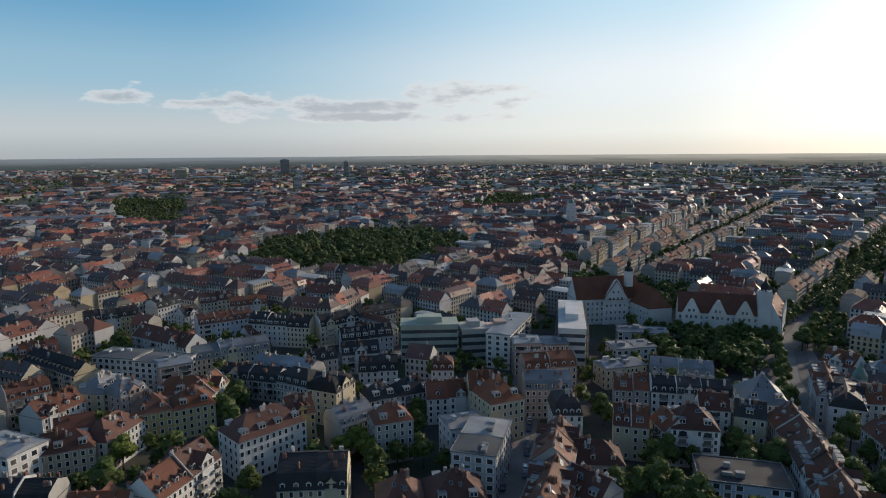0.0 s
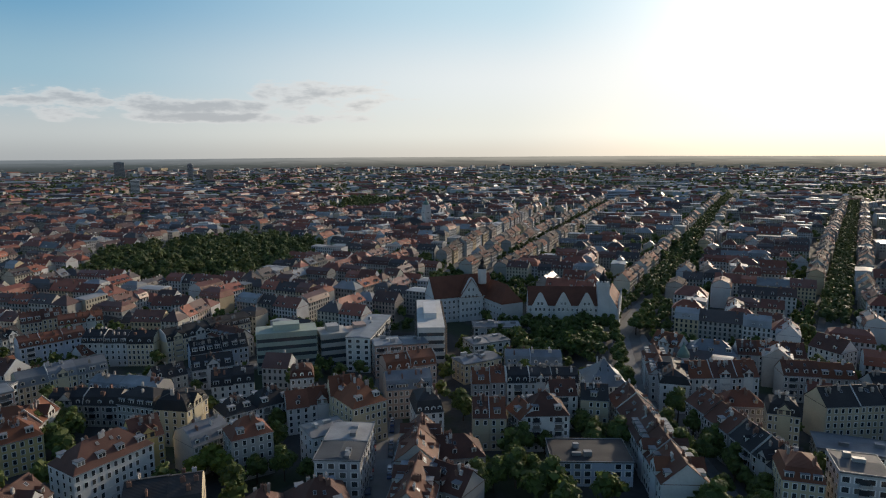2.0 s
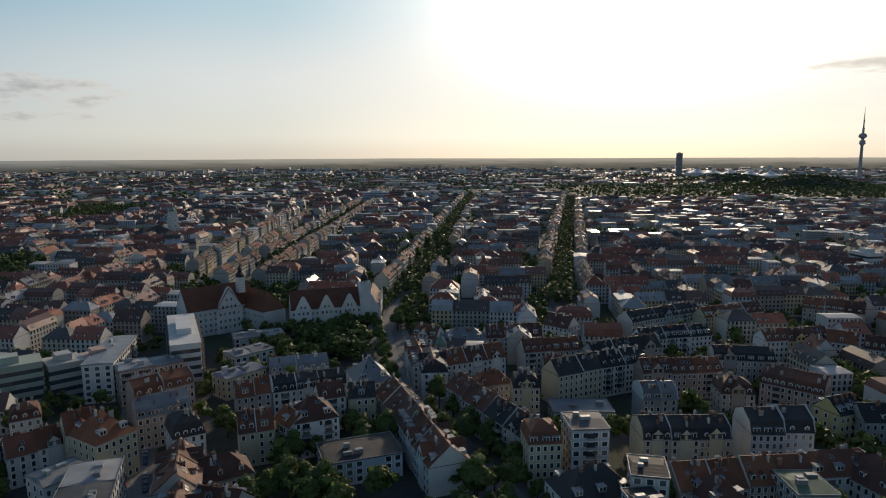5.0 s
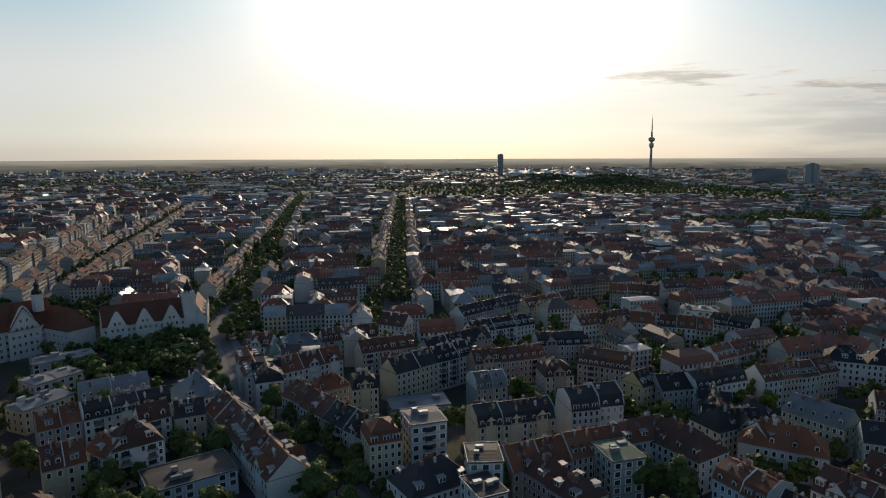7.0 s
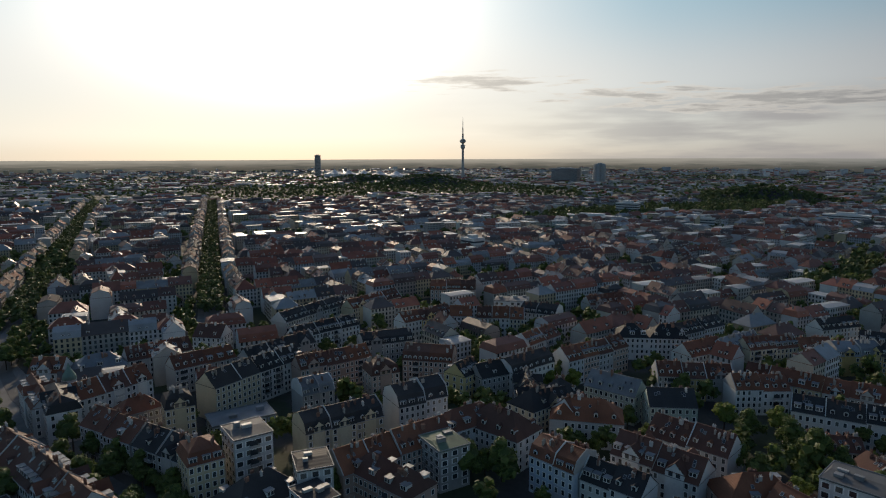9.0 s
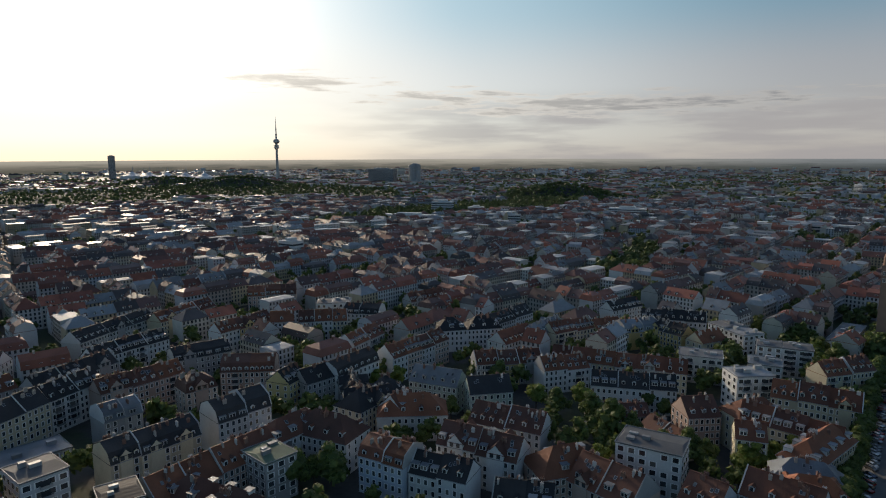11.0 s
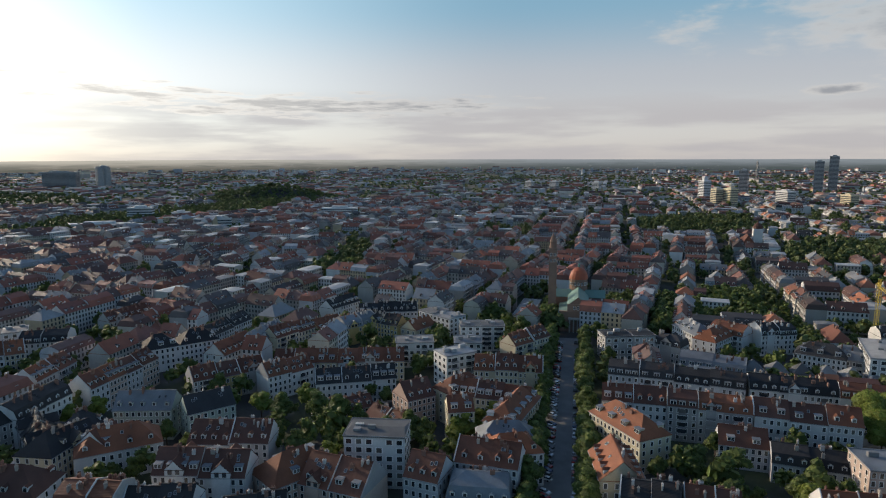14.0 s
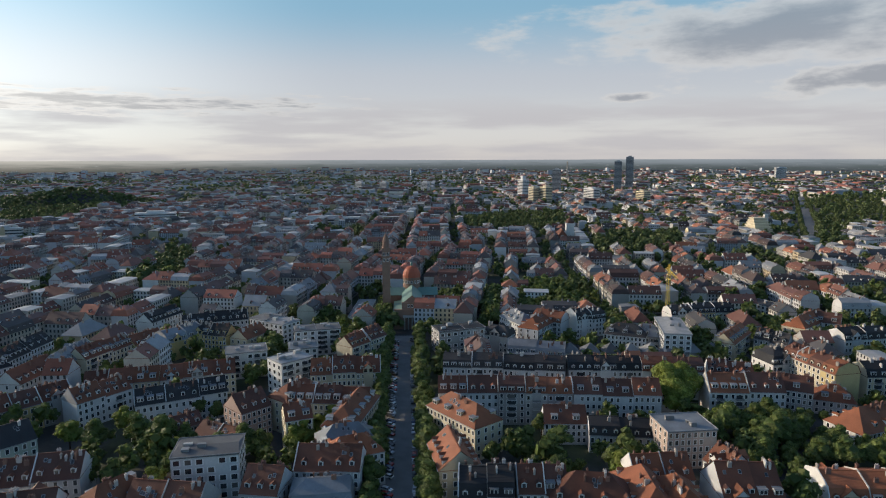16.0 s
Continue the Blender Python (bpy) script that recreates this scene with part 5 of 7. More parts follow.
def raise_houses(name, label, x, y, turn, L, eave, detail, roofs, modern, tip):
    """tip: the houses at the end of a row, whose roofs are hipped; the others close up to their neighbours."""
    n = len(x)
    D = city_rng.uniform(11.0, 13.5, n)
    rise = city_rng.uniform(4.4, 6.0, n)
    kind = city_rng.rand(n)
    mid, up, inset = np.full(n, 0.5), np.full(n, 0.5), np.zeros(n)
    wide = np.hypot(x, y) > 800
    modern = np.where(wide & (np.degrees(np.arctan2(x, y)) > 15), np.minimum(modern * 3.0, 0.5), modern)
    mans, hipped, flat_top = kind < 0.3, (kind > 0.3) & (kind < 0.8) & tip, kind > 1 - modern
    mid[mans], up[mans] = 0.80, 0.60
    inset[mans & tip] = 0.8
    inset[hipped] = 1.0
    mid[flat_top], up[flat_top], inset[flat_top], rise[flat_top] = 0.965, 0.25, 0.15, 0.9
    eave[flat_top] += 2.0
    ridge = eave + rise
    m4 = place(x, y, 0 * x, turn)
    walls, tops, lights = Soup(), Soup(), Soup()
    for k, slot in ((~flat_top, 1), (flat_top, 5)):
        if k.any():
            house_shape(L[k], D[k], eave[k], ridge[k], (mid[k], up[k], inset[k]), walls, tops, rm=slot, m4=m4[k])
    mats = [far_wall, roofs, far_chimney, frame_mat, far_glass, far_flat]
    if detail:
        # chimneys
        for _ in range(4):
            k = ~flat_top & (city_rng.rand(n) < 0.75)
            f = city_rng.uniform(-0.42, 0.42, n) * np.where(hipped, 0.4, 1) * L
            o = city_rng.choice([-1, 1], n) * D * city_rng.uniform(0.03, 0.1, n)
            tops.many(CUBE_V, CUBE_F, place(x + f * np.cos(turn) - o * np.sin(turn), y + f * np.sin(turn) + o * np.cos(turn), ridge - 1.4, turn, 0.95, 0.5, city_rng.uniform(1.9, 2.7, n))[k], 2)
        # dormers on both slopes
        for side in (-1, 1):
            for j in (-0.36, -0.12, 0.12, 0.36):
                k = ~flat_top & ~hipped & (np.abs(j) * L < L / 2 - 2.2) & (city_rng.rand(n) < (0.75 if detail > 1 else 0.5))
                f = j * L + city_rng.uniform(-0.4, 0.4, n)
                o = side * np.where(mans, D * 0.47, D * 0.41)
                z = eave + np.where(mans, 0.5, 0.18 * rise)
                deep = np.where(mans, 1.1, 3.0)
                mm = place(x + f * np.cos(turn) - o * np.sin(turn), y + f * np.sin(turn) + o * np.cos(turn), z, turn + (0 if side < 0 else np.pi), 1.0, deep, 0.9)[k]
                tops.many(DORM_V, DORM_W4, mm, 3)
                tops.many(DORM_V, DORM_R, mm, 1)
                if detail > 1:
                    tops.many(DORM_V, DORM_G, mm, 4)
        # windows on both long fronts
        out = []
        for i in range(n):
            floors = max(2, int(round((eave[i] - 0.6) / 3.0)))
            step = (eave[i] - 0.7) / floors
            cols = max(2, int(L[i] / 2.4))
            lo = 0 if detail > 1 else max(0, floors - 3)
            uu, zz = np.meshgrid((np.arange(cols) + 0.5) * L[i] / cols - L[i] / 2, 1.25 + np.arange(lo, floors) * step)
            uu, zz = uu.ravel(), zz.ravel()
            # the fronts that look south-east of the quarter's grid, towards the streets in view
            for side in (-1, 1):
                nx, ny = -math.sin(turn[i]) * side, math.cos(turn[i]) * side
                if nx * x[i] + ny * y[i] > 0:
                    continue
                o = side * (D[i] / 2 + 0.01)
                out.append(np.stack([x[i] + uu * math.cos(turn[i]) - o * math.sin(turn[i]), y[i] + uu * math.sin(turn[i]) + o * math.cos(turn[i]), zz,
                                     np.full(len(uu), turn[i] + (0 if side < 0 else math.pi))], 1))
        p = np.concatenate(out)
        lights.many(WIN_V[4:] * (1.1, 1, 1.05), np.array([(0, 1, 2, 3)]), place(p[:, 0], p[:, 1], p[:, 2], p[:, 3]), 0)
    tagged(new(name + "_walls", walls.mesh(name + "_walls", [far_wall])), label, "houses", kind="stuff")
    tagged(new(name + "_roofs", tops.mesh(name + "_roofs", mats)), label.replace("house fronts", "roofs"), "roofs", kind="stuff")
    if detail:
        tagged(new(name + "_windows", lights.mesh(name + "_windows", [far_glass])), label.replace("house fronts", "windows"), "windows", kind="stuff")
    for i in range(n):
        if math.hypot(x[i], y[i]) < 1500:
            block_rect(x[i], y[i], L[i] / 2, D[i] / 2, turn[i])


def east(x, y):
    return np.degrees(np.arctan2(x, y)) > 128


def west(x, y):
    return ~east(x, y)


frontage("avenue_houses", "pale house fronts along the tree-lined avenue", [(255, 422), (344, 527), (706, 969), (1020, 1340)], 17.5, 1, street_roof)
frontage("green_street_houses", "house fronts along the narrow green street", [(380, 374), (698, 679), (1150, 1110)], 16.5, 1, street_roof)
frontage("long_street_houses", "sunlit house fronts along the long street", [(160, 536), (194, 585), (665, 1267), (960, 1690)], 15.5, 1, street_roof)
frontage("side_street_houses", "sunlit house fronts along the side street", [(150, 596), (162, 616), (352, 943), (420, 1060)], 15.5, 1, street_roof)
BU, BV = 96.0, 64.0
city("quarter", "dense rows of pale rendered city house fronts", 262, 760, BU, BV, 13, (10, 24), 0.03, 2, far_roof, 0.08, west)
city("east_quarter", "rows of pale rendered house fronts among trees", 262, 1000, BU, BV, 17, (12, 28), 0.12, 2, warm_roof, 0.14, east, (8.0, 15.0))
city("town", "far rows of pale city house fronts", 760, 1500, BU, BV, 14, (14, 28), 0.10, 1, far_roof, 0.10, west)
city("east_town", "far rows of house fronts among trees", 1000, 1800, 110, 80, 18, (14, 26), 0.25, 1, warm_roof, 0.15, east, (7.0, 13.0))
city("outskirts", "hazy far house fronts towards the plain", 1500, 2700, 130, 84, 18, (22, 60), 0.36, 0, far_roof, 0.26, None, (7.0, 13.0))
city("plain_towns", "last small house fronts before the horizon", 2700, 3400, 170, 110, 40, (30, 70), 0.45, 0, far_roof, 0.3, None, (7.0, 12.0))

# the plain beyond: long low halls, slabs and villages, ever thinner
n = 9000
az, dist = np.radians(city_rng.uniform(-42, 166, n)), np.sqrt(city_rng.uniform(3350.0 ** 2, 4750.0 ** 2, n))
knot = np.sin(dist * 0.0041 + 3 * np.sin(az * 7)) + np.sin(az * 31 + dist * 0.002)
k = knot + city_rng.uniform(-1, 1, n) > -0.4
az, dist = az[k], dist[k]
n = len(az)
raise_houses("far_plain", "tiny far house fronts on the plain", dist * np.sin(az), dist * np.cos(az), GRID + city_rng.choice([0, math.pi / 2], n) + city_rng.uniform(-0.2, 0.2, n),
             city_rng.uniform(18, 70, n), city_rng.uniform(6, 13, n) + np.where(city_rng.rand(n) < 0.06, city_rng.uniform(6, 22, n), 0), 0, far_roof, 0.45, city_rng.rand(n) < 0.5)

# ---- trees ----
tree_rng = np.random.RandomState(8)


def clumps(n, size, lobes, rng, loose=0.7):
    """Leaf clumps, small bent quads, on the skin and inside of several lobes."""
    pick = rng.randint(0, len(lobes), n)
    L = np.array(lobes)[pick]
    d = rng.normal(size=(n, 3))
    d /= np.linalg.norm(d, axis=1)[:, None]
    rad = L[:, 3:4] * rng.uniform(0.62, 1.08, (n, 1)) ** 0.7
    c = L[:, :3] + d * rad * (1, 1, 0.85)
    nrm = d + rng.normal(size=(n, 3)) * loose + (0, 0, 0.35)
    nrm /= np.linalg.norm(nrm, axis=1)[:, None]
    a = np.cross(nrm, rng.normal(size=(n, 3)))
    a /= np.linalg.norm(a, axis=1)[:, None]
    b = np.cross(nrm, a)
    s = size * rng.uniform(0.6, 1.25, (n, 1))
    bend = nrm * s * 0.28
    quad = np.stack([c - a * s, c - b * s * 0.8 - bend, c + a * s * 0.9, c + b * s * 0.75 - bend], 1)
    return quad.reshape(-1, 3)


def cores(lobes, rng, fine=False):
    """The dense inside of a crown: an uneven lump for each lobe, hidden under the outer leaves."""
    side = [-1.0, 0.0, 1.0] if fine else [-1.0, 1.0]
    quads = []
    for axis in range(3):
        for end in (-1.0, 1.0):
            for a0, a1 in zip(side, side[1:]):
                for b0, b1 in zip(side, side[1:]):
                    q = []
                    for a, b in ((a0, b0), (a1, b0), (a1, b1), (a0, b1)):
                        p = [a, b]
                        p.insert(axis, end)
                        q.append(p)
                    quads.append(q if (end > 0) ^ (axis == 1) else q[::-1])
    base = np.array(quads).reshape(-1, 3)
    base = base / np.linalg.norm(base, axis=1)[:, None]
    out = []
    for x, y, z, r in lobes:
        spin = np.linalg.qr(rng.normal(size=(3, 3)))[0]
        if np.linalg.det(spin) < 0:
            spin[:, 0] *= -1
        ball = base @ spin.T
        wob = 1 + 0.16 * np.sin(ball @ rng.normal(size=3) * 3.1) + 0.12 * np.sin(ball @ rng.normal(size=3) * 5.3)
        out.append(ball * (r * 0.86 * wob)[:, None] * (1, 1, 0.85) + (x, y, z))
    return np.concatenate(out)


def lobed(rng, r, h, n):
    out = [(0, 0, h * 0.62, r * 0.72)]
    for i in range(n):
        a = 2 * math.pi * i / n + rng.uniform(-0.4, 0.4)
        k = rng.uniform(0.4, 0.62)
        out.append((math.cos(a) * r * k, math.sin(a) * r * k, h * rng.uniform(0.45, 0.78), r * rng.uniform(0.38, 0.55)))
    out.append((rng.uniform(-0.2, 0.2) * r, rng.uniform(-0.2, 0.2) * r, h * 0.84, r * 0.42))
    return out


def tree_kind(seed, r, h, mat, label, n=640, at=(0, 0)):
    rng = np.random.RandomState(seed)
    ob = thing("tree", *at, 0, 0, label, "tree", "street and courtyard trees")
    bm = bmesh.new()
    lobes = lobed(rng, r, h, 7)
    top = h * 0.62

    def limb(p, q, r0, r1):
        p, q = Vector(p), Vector(q)
        m = Matrix.Translation((p + q) / 2) @ (q - p).to_track_quat("Z", "Y").to_matrix().to_4x4()
        bmesh.ops.create_cone(bm, cap_ends=True, segments=5, radius1=r0, radius2=r1, depth=(q - p).length, matrix=m)
    limb((0, 0, 0), (0.1, 0, h * 0.4), 0.34, 0.22)
    limb((0.1, 0, h * 0.38), (0, 0.1, top), 0.22, 0.1)
    for lx, ly, lz, lr in lobes[1:]:
        limb((0.08, 0, h * 0.33), (lx * 0.8, ly * 0.8, lz), 0.14, 0.05)
    part("trunk", bm, bark, ob)
    s = Soup()
    v = np.concatenate([clumps(int(n * 1.7), 0.43, lobes, rng, 0.6), cores(lobes, rng, True)])
    s.add(v, np.arange(len(v)).reshape(-1, 4))
    soup_part("crown", s, mat, ob)
    return ob


TREES = [tree_kind(1, 5.0, 13.0, leaf_mat, "broad dark green broadleaf tree in leaf", at=(-98, 275)), tree_kind(2, 4.2, 11.5, leaf_mat, "round dark green broadleaf tree in leaf", at=(122, 330)),
         tree_kind(3, 5.6, 15.0, leaf_mat, "tall dark green broadleaf tree in leaf", 760, at=(165, 320)), tree_kind(4, 3.6, 10.0, leaf_mat, "small dark green street tree in leaf", 560, at=(58, 196))]
BRIGHT = [tree_kind(5, 4.8, 12.5, bright_leaf, "light green broadleaf tree lit by low sun", at=(-33, 222)), tree_kind(6, 7.5, 19.0, bright_leaf, "very large light green broadleaf tree", 1700, at=(166, -236))]
planted = []
extra = []                            # trees too far off to stand singly


def plant(x, y, source, scale=1.0):
    t = copy_thing(source, Matrix.Translation((x, y, 0)) @ Matrix.Rotation(tree_rng.uniform(0, 6.28), 4, "Z"))
    t.scale = (scale, scale, scale * tree_rng.uniform(0.9, 1.1))
    planted.append((x, y))
    mark([x], [y])


def grove(text):
    for item in text.split(","):
        w = item.split()
        if inside(PLAZA, float(w[0]), float(w[1])):
            continue
        src = BRIGHT[0] if "b" in w else BRIGHT[1] if "B" in w else TREES[tree_rng.randint(0, 3)]
        if math.hypot(float(w[0]), float(w[1])) > 300:
            extra.append((float(w[0]), float(w[1])))
            continue
        plant(float(w[0]), float(w[1]), src, tree_rng.uniform(0.85, 1.15))


grove("-102 261, -105 290, -92 268, -90 248, -38 217 b, -28 215 b, -8 212, -0 208, 8 203, -11 236, -115 212 b, -163 242, -153 261, -100 183 b, -109 190, 65 246, 53 184, 60 188, 68 189, 74 187")
grove("77 181, 77 209, 87 210, -11 252, 30 266, 128 210, 128 201, 125 190, 127 186, 125 177, 115 351, 117 328, 142 372, 116 309, 128 310, 142 319, 144 308, 154 310, 156 301, 160 337")
grove("146 348, 129 373, 171 326, -124 307, -121 323, 155 339, -17 212, -93 290")
grove("138 211, 129 195, 126 179, 138 186, 131 166, 118 162, 118 152, 122 142, 141 160, 151 222, 148 207, 147 193, 142 175, 319 137, 319 123, 316 113, 323 105, 269 98, 249 93, 198 145")
grove("161 111, 191 75, 195 71, 196 65, 285 71 b, 323 150, 290 86, 115 204, 125 201, 127 154, 131 149")
grove("271 -5 b, 264 -13, 252 -28, 247 -34, 244 -42, 274 -53, 217 -27 b, 300 25, 299 14, 298 70, 290 61 b, 313 -94, 333 -105, 219 -62, 220 -79 b, 255 31, 227 45, 259 94, 265 106, 233 124")
grove("356 -110, 267 -59, 383 93, 407 -106")
grove("228 -88 b, 230 -96 b, 219 -76 b, 296 13, 275 -25 b, 256 -28, 230 -50, 229 -60, 225 -65, 252 -53, 193 -64 b, 232 -8, 326 -102 b, 306 -98, 172 -231 B, 172 -242 B, 162 -224 B, 135 -210, 137 -227, 126 -224")
grove("127 -242, 117 -212, 125 -255, 109 -232, 103 -210, 107 -244, 101 -253, 105 -275, 143 -165, 136 -161 b, 174 -151, 171 -132, 179 -163, 150 -179, 143 -218, 98 -233, 93 -241, 152 -250, 159 -251, 138 -271")
grove("209 -216, 425 -213, 386 -189, 377 -249, 386 -270, 349 -259, 336 -263, 477 -213, 469 -225, 362 -225, 343 -334, 359 -368, 225 -316, 238 -344, 246 -413, 232 -377, 212 -382, 183 -379, 205 -475, 374 -288")
grove("366 -300, 310 -461, 260 -496, 249 -280")

# rows of trees along the streets
def avenue(pts, offset, step, jitter, scale, kinds=TREES):
    for (x0, y0), (x1, y1) in zip(pts, pts[1:]):
        d, n = math.hypot(x1 - x0, y1 - y0), 0
        tx, ty = (x1 - x0) / d, (y1 - y0) / d
        u = step / 2
        while u < d:
            for s in (-1, 1):
                o = s * offset + tree_rng.uniform(-jitter, jitter)
                plant(x0 + tx * u - ty * o, y0 + ty * u + tx * o, kinds[tree_rng.randint(0, len(kinds))], scale * tree_rng.uniform(0.8, 1.15))
            u += step * tree_rng.uniform(0.85, 1.2)


avenue([(88, -47), (181, -100), (331, -186)], 9.6, 6.6, 0.5, 0.95, TREES[:3])
avenue([(191, 345), (255, 422)], 9.0, 8.5, 1.5, 0.9)
avenue([(123, 130), (140, 200)], 8.5, 9.0, 1.5, 0.8)
# the row on the school's side of the junction
for k in range(13):
    plant(136.5 + 4.9 * k + tree_rng.uniform(-1, 1), 236 + 10.6 * k + tree_rng.uniform(-1, 1), TREES[k % 3], tree_rng.uniform(0.8, 1.05))


# trees that fill the courtyards between the houses near by
def courtyard(n, r0, r1, poly=None, gap=6.5):
    tries = 0
    while n and tries < 6000:
        tries += 1
        if poly:
            xs, ys = [p[0] for p in poly], [p[1] for p in poly]
            x, y = tree_rng.uniform(min(xs), max(xs)), tree_rng.uniform(min(ys), max(ys))
            if not inside(poly, x, y):
                continue
        else:
            x, y = polar(tree_rng.uniform(-36, 160), math.sqrt(tree_rng.uniform(r0 * r0, r1 * r1)))
        if inside(PLAZA, x, y) or any(math.hypot(x - a, y - b) < gap for a, b in planted):
            continue
        if any(is_blocked(x + dx, y + dy) for dx in (-3, 0, 3) for dy in (-3, 0, 3)):
            continue
        plant(x, y, (TREES + BRIGHT[:1])[tree_rng.randint(0, 5)], tree_rng.uniform(0.7, 1.1))
        n -= 1


courtyard(34, 0, 0, COURT_GARDEN, 5.5)
courtyard(16, 0, 0, [(322, -170), (345, -182), (372, -176), (380, -160), (340, -150)], 6.5)
courtyard(14, 0, 0, [(322, -198), (345, -215), (352, -222), (362, -240), (340, -246), (312, -214)], 6.5)
courtyard(26, 160, 240)


def far_avenue(pts, offsets, step):
    for (x0, y0), (x1, y1) in zip(pts, pts[1:]):
        d = math.hypot(x1 - x0, y1 - y0)
        tx, ty = (x1 - x0) / d, (y1 - y0) / d
        for u in np.arange(step / 2, d, step):
            for o in offsets:
                o = o + tree_rng.uniform(-1.2, 1.2)
                extra.append((x0 + tx * u - ty * o, y0 + ty * u + tx * o))


far_avenue([(255, 422), (344, 527), (706, 969), (1020, 1340)], (-7.5, 0.0, 7.5), 8.0)
far_avenue([(330, 326), (362, 357), (698, 679), (1150, 1110)], (-5.5, 0.0, 5.5), 8.0)
far_avenue([(194, 585), (665, 1267)], (-6.0, 6.0), 22.0)
far_avenue([(416, -841), (1508, -2834)], (-11.0, 11.0), 14.0)

# courtyard and far trees, joined
def far_crown(seed, n, size, r, h, lobes, loose=0.4):
    rng = np.random.RandomState(seed)
    shape = lobed(rng, r, h, lobes)
    return np.concatenate([cores(shape, rng), clumps(n, size, shape, rng, loose)])


far_tree = [far_crown(20 + i, 44, 1.3, 4.6, 12.0, 4) for i in range(6)]
wood_tree = [far_crown(60 + i, 18, 2.0, 5.5, 15.0, 4) for i in range(6)]
fine_wood = [far_crown(80 + i, 96, 1.1, 5.5, 15.0, 6, 0.45) for i in range(6)]


def scatter(name, label, x, y, shapes, z=0.0, lo=0.75, hi=1.25, mat=far_leaf):
    s = Soup()
    z = np.broadcast_to(z, x.shape)
    for i, sh in enumerate(shapes):
        k = np.arange(len(x)) % len(shapes) == i
        if k.any():
            sc = tree_rng.uniform(lo, hi, k.sum())
            s.many(sh, np.arange(len(sh)).reshape(-1, 4), place(x[k], y[k], z[k], tree_rng.uniform(0, 6.28, k.sum()), sc, sc, sc * tree_rng.uniform(0.85, 1.15, k.sum())))
    tagged(new(name, s.mesh(name, [mat])), label, "trees", kind="stuff")


def spread(n, r0, r1, az0=-42, az1=166):
    az = np.radians(tree_rng.uniform(az0, az1, n))
    d = np.sqrt(tree_rng.uniform(r0 * r0, r1 * r1, n))
    return d * np.sin(az), d * np.cos(az)


def free(x, y):
    bad = is_blocked(x, y)
    for dx, dy in ((3, 0), (-3, 0), (0, 3), (0, -3)):
        bad |= is_blocked(x + dx, y + dy)
    return ~bad


ex = np.array(extra)
scatter("avenue_trees", "rows of dark green trees along the avenues", ex[:, 0], ex[:, 1], far_tree, 0, 0.85, 1.15)
x, y = spread(6800, 300, 700)
k = free(x, y) & ~in_any([SCHOOLS, CHURCH, PLAZA], x, y)
scatter("courtyard_trees", "dark green trees standing in courtyards", x[k], y[k], far_tree, 0, 0.6, 1.05, leaf_mat)
x, y = spread(10000, 700, 1600)
k = free(x, y)
scatter("town_trees", "small far trees between the houses", x[k], y[k], [w[:4 * 22] for w in wood_tree], 0, 0.6, 1.05)
x, y = spread(2100, 300, 1300, 112, 166)
k = free(x, y)
scatter("suburb_trees", "many far trees between villas", x[k], y[k], far_tree, 0, 0.8, 1.3)
x, y = spread(15000, 1450, 3400)
scatter("outskirt_trees", "small far trees between the houses", x, y, [w[:4 * 9] * (1.35, 1.35, 1.0) for w in wood_tree], 0, 0.7, 1.4)
x, y = spread(3600, 2900, 4780)
scatter("plain_trees", "far woods on the plain", x, y, [w[:4 * 12] * (2.0, 2.0, 0.8) for w in wood_tree], 0, 0.8, 1.6)


def wood(name, label, poly, n, mound=0.0):
    p = np.array(poly)
    x, y = tree_rng.uniform(p[:, 0].min(), p[:, 0].max(), n), tree_rng.uniform(p[:, 1].min(), p[:, 1].max(), n)
    k = inside(poly, x, y)
    x, y = x[k], y[k]
    scatter(name, label, x, y, fine_wood if name == "park_trees" else wood_tree, 0, 0.7, 1.2)


for poly in TREE_GROUPS:
    p = np.array(poly)
    area = 0.5 * abs(np.dot(p[:, 0], np.roll(p[:, 1], 1)) - np.dot(p[:, 1], np.roll(p[:, 0], 1)))
    n = min(170, int(area / 30))
    x, y = tree_rng.uniform(p[:, 0].min(), p[:, 0].max(), 6 * n), tree_rng.uniform(p[:, 1].min(), p[:, 1].max(), 6 * n)
    k = inside(poly, x, y) & free(x, y)
    x, y = x[k][:n], y[k][:n]
    if len(x):
        scatter("tree_group", "group of old green trees between the blocks", x, y, fine_wood if math.hypot(*p[0]) < 480 else far_tree, 0, 0.6, 0.95, leaf_mat)
x, y = spread(1500, 175, 430)
k = free(x, y) & ~in_any([SCHOOLS, CHURCH, PLAZA], x, y)
scatter("garden_trees", "green trees filling the courtyards", x[k], y[k], fine_wood, 0, 0.5, 0.95, leaf_mat)
x, y = spread(520, 150, 275)
k = free(x, y) & ~in_any([SCHOOLS, CHURCH, PLAZA], x, y)
scatter("yard_trees", "dark green trees in the inner yards", x[k], y[k], fine_wood, 0, 0.6, 1.0, leaf_mat)
x, y = tree_rng.uniform(100, 196, 220), tree_rng.uniform(290, 385, 220)
k = inside(SCHOOL_YARD, x, y) & free(x, y)
scatter("school_yard_trees", "dense old green trees in the school yard", x[k][:75], y[k][:75], fine_wood, 0, 0.65, 0.95, leaf_mat)


wood("park_trees", "dense dark green trees of the old cemetery park", PARK, 900)
for poly, n in ((HILL_PARK, 1100), (GARDEN, 1000), (GARDEN_EAST, 2000), (BELT, 1700), (STADIUM_PARK, 1900), (GROVE, 450), (GROVE_SOUTH, 300), (GROVE_MID, 300), (WEST_WOOD, 500), (BOTANIC, 700), (AVENUE_WOOD, 260)):
    wood("wood_trees", "dense dark green woodland trees", poly, n)


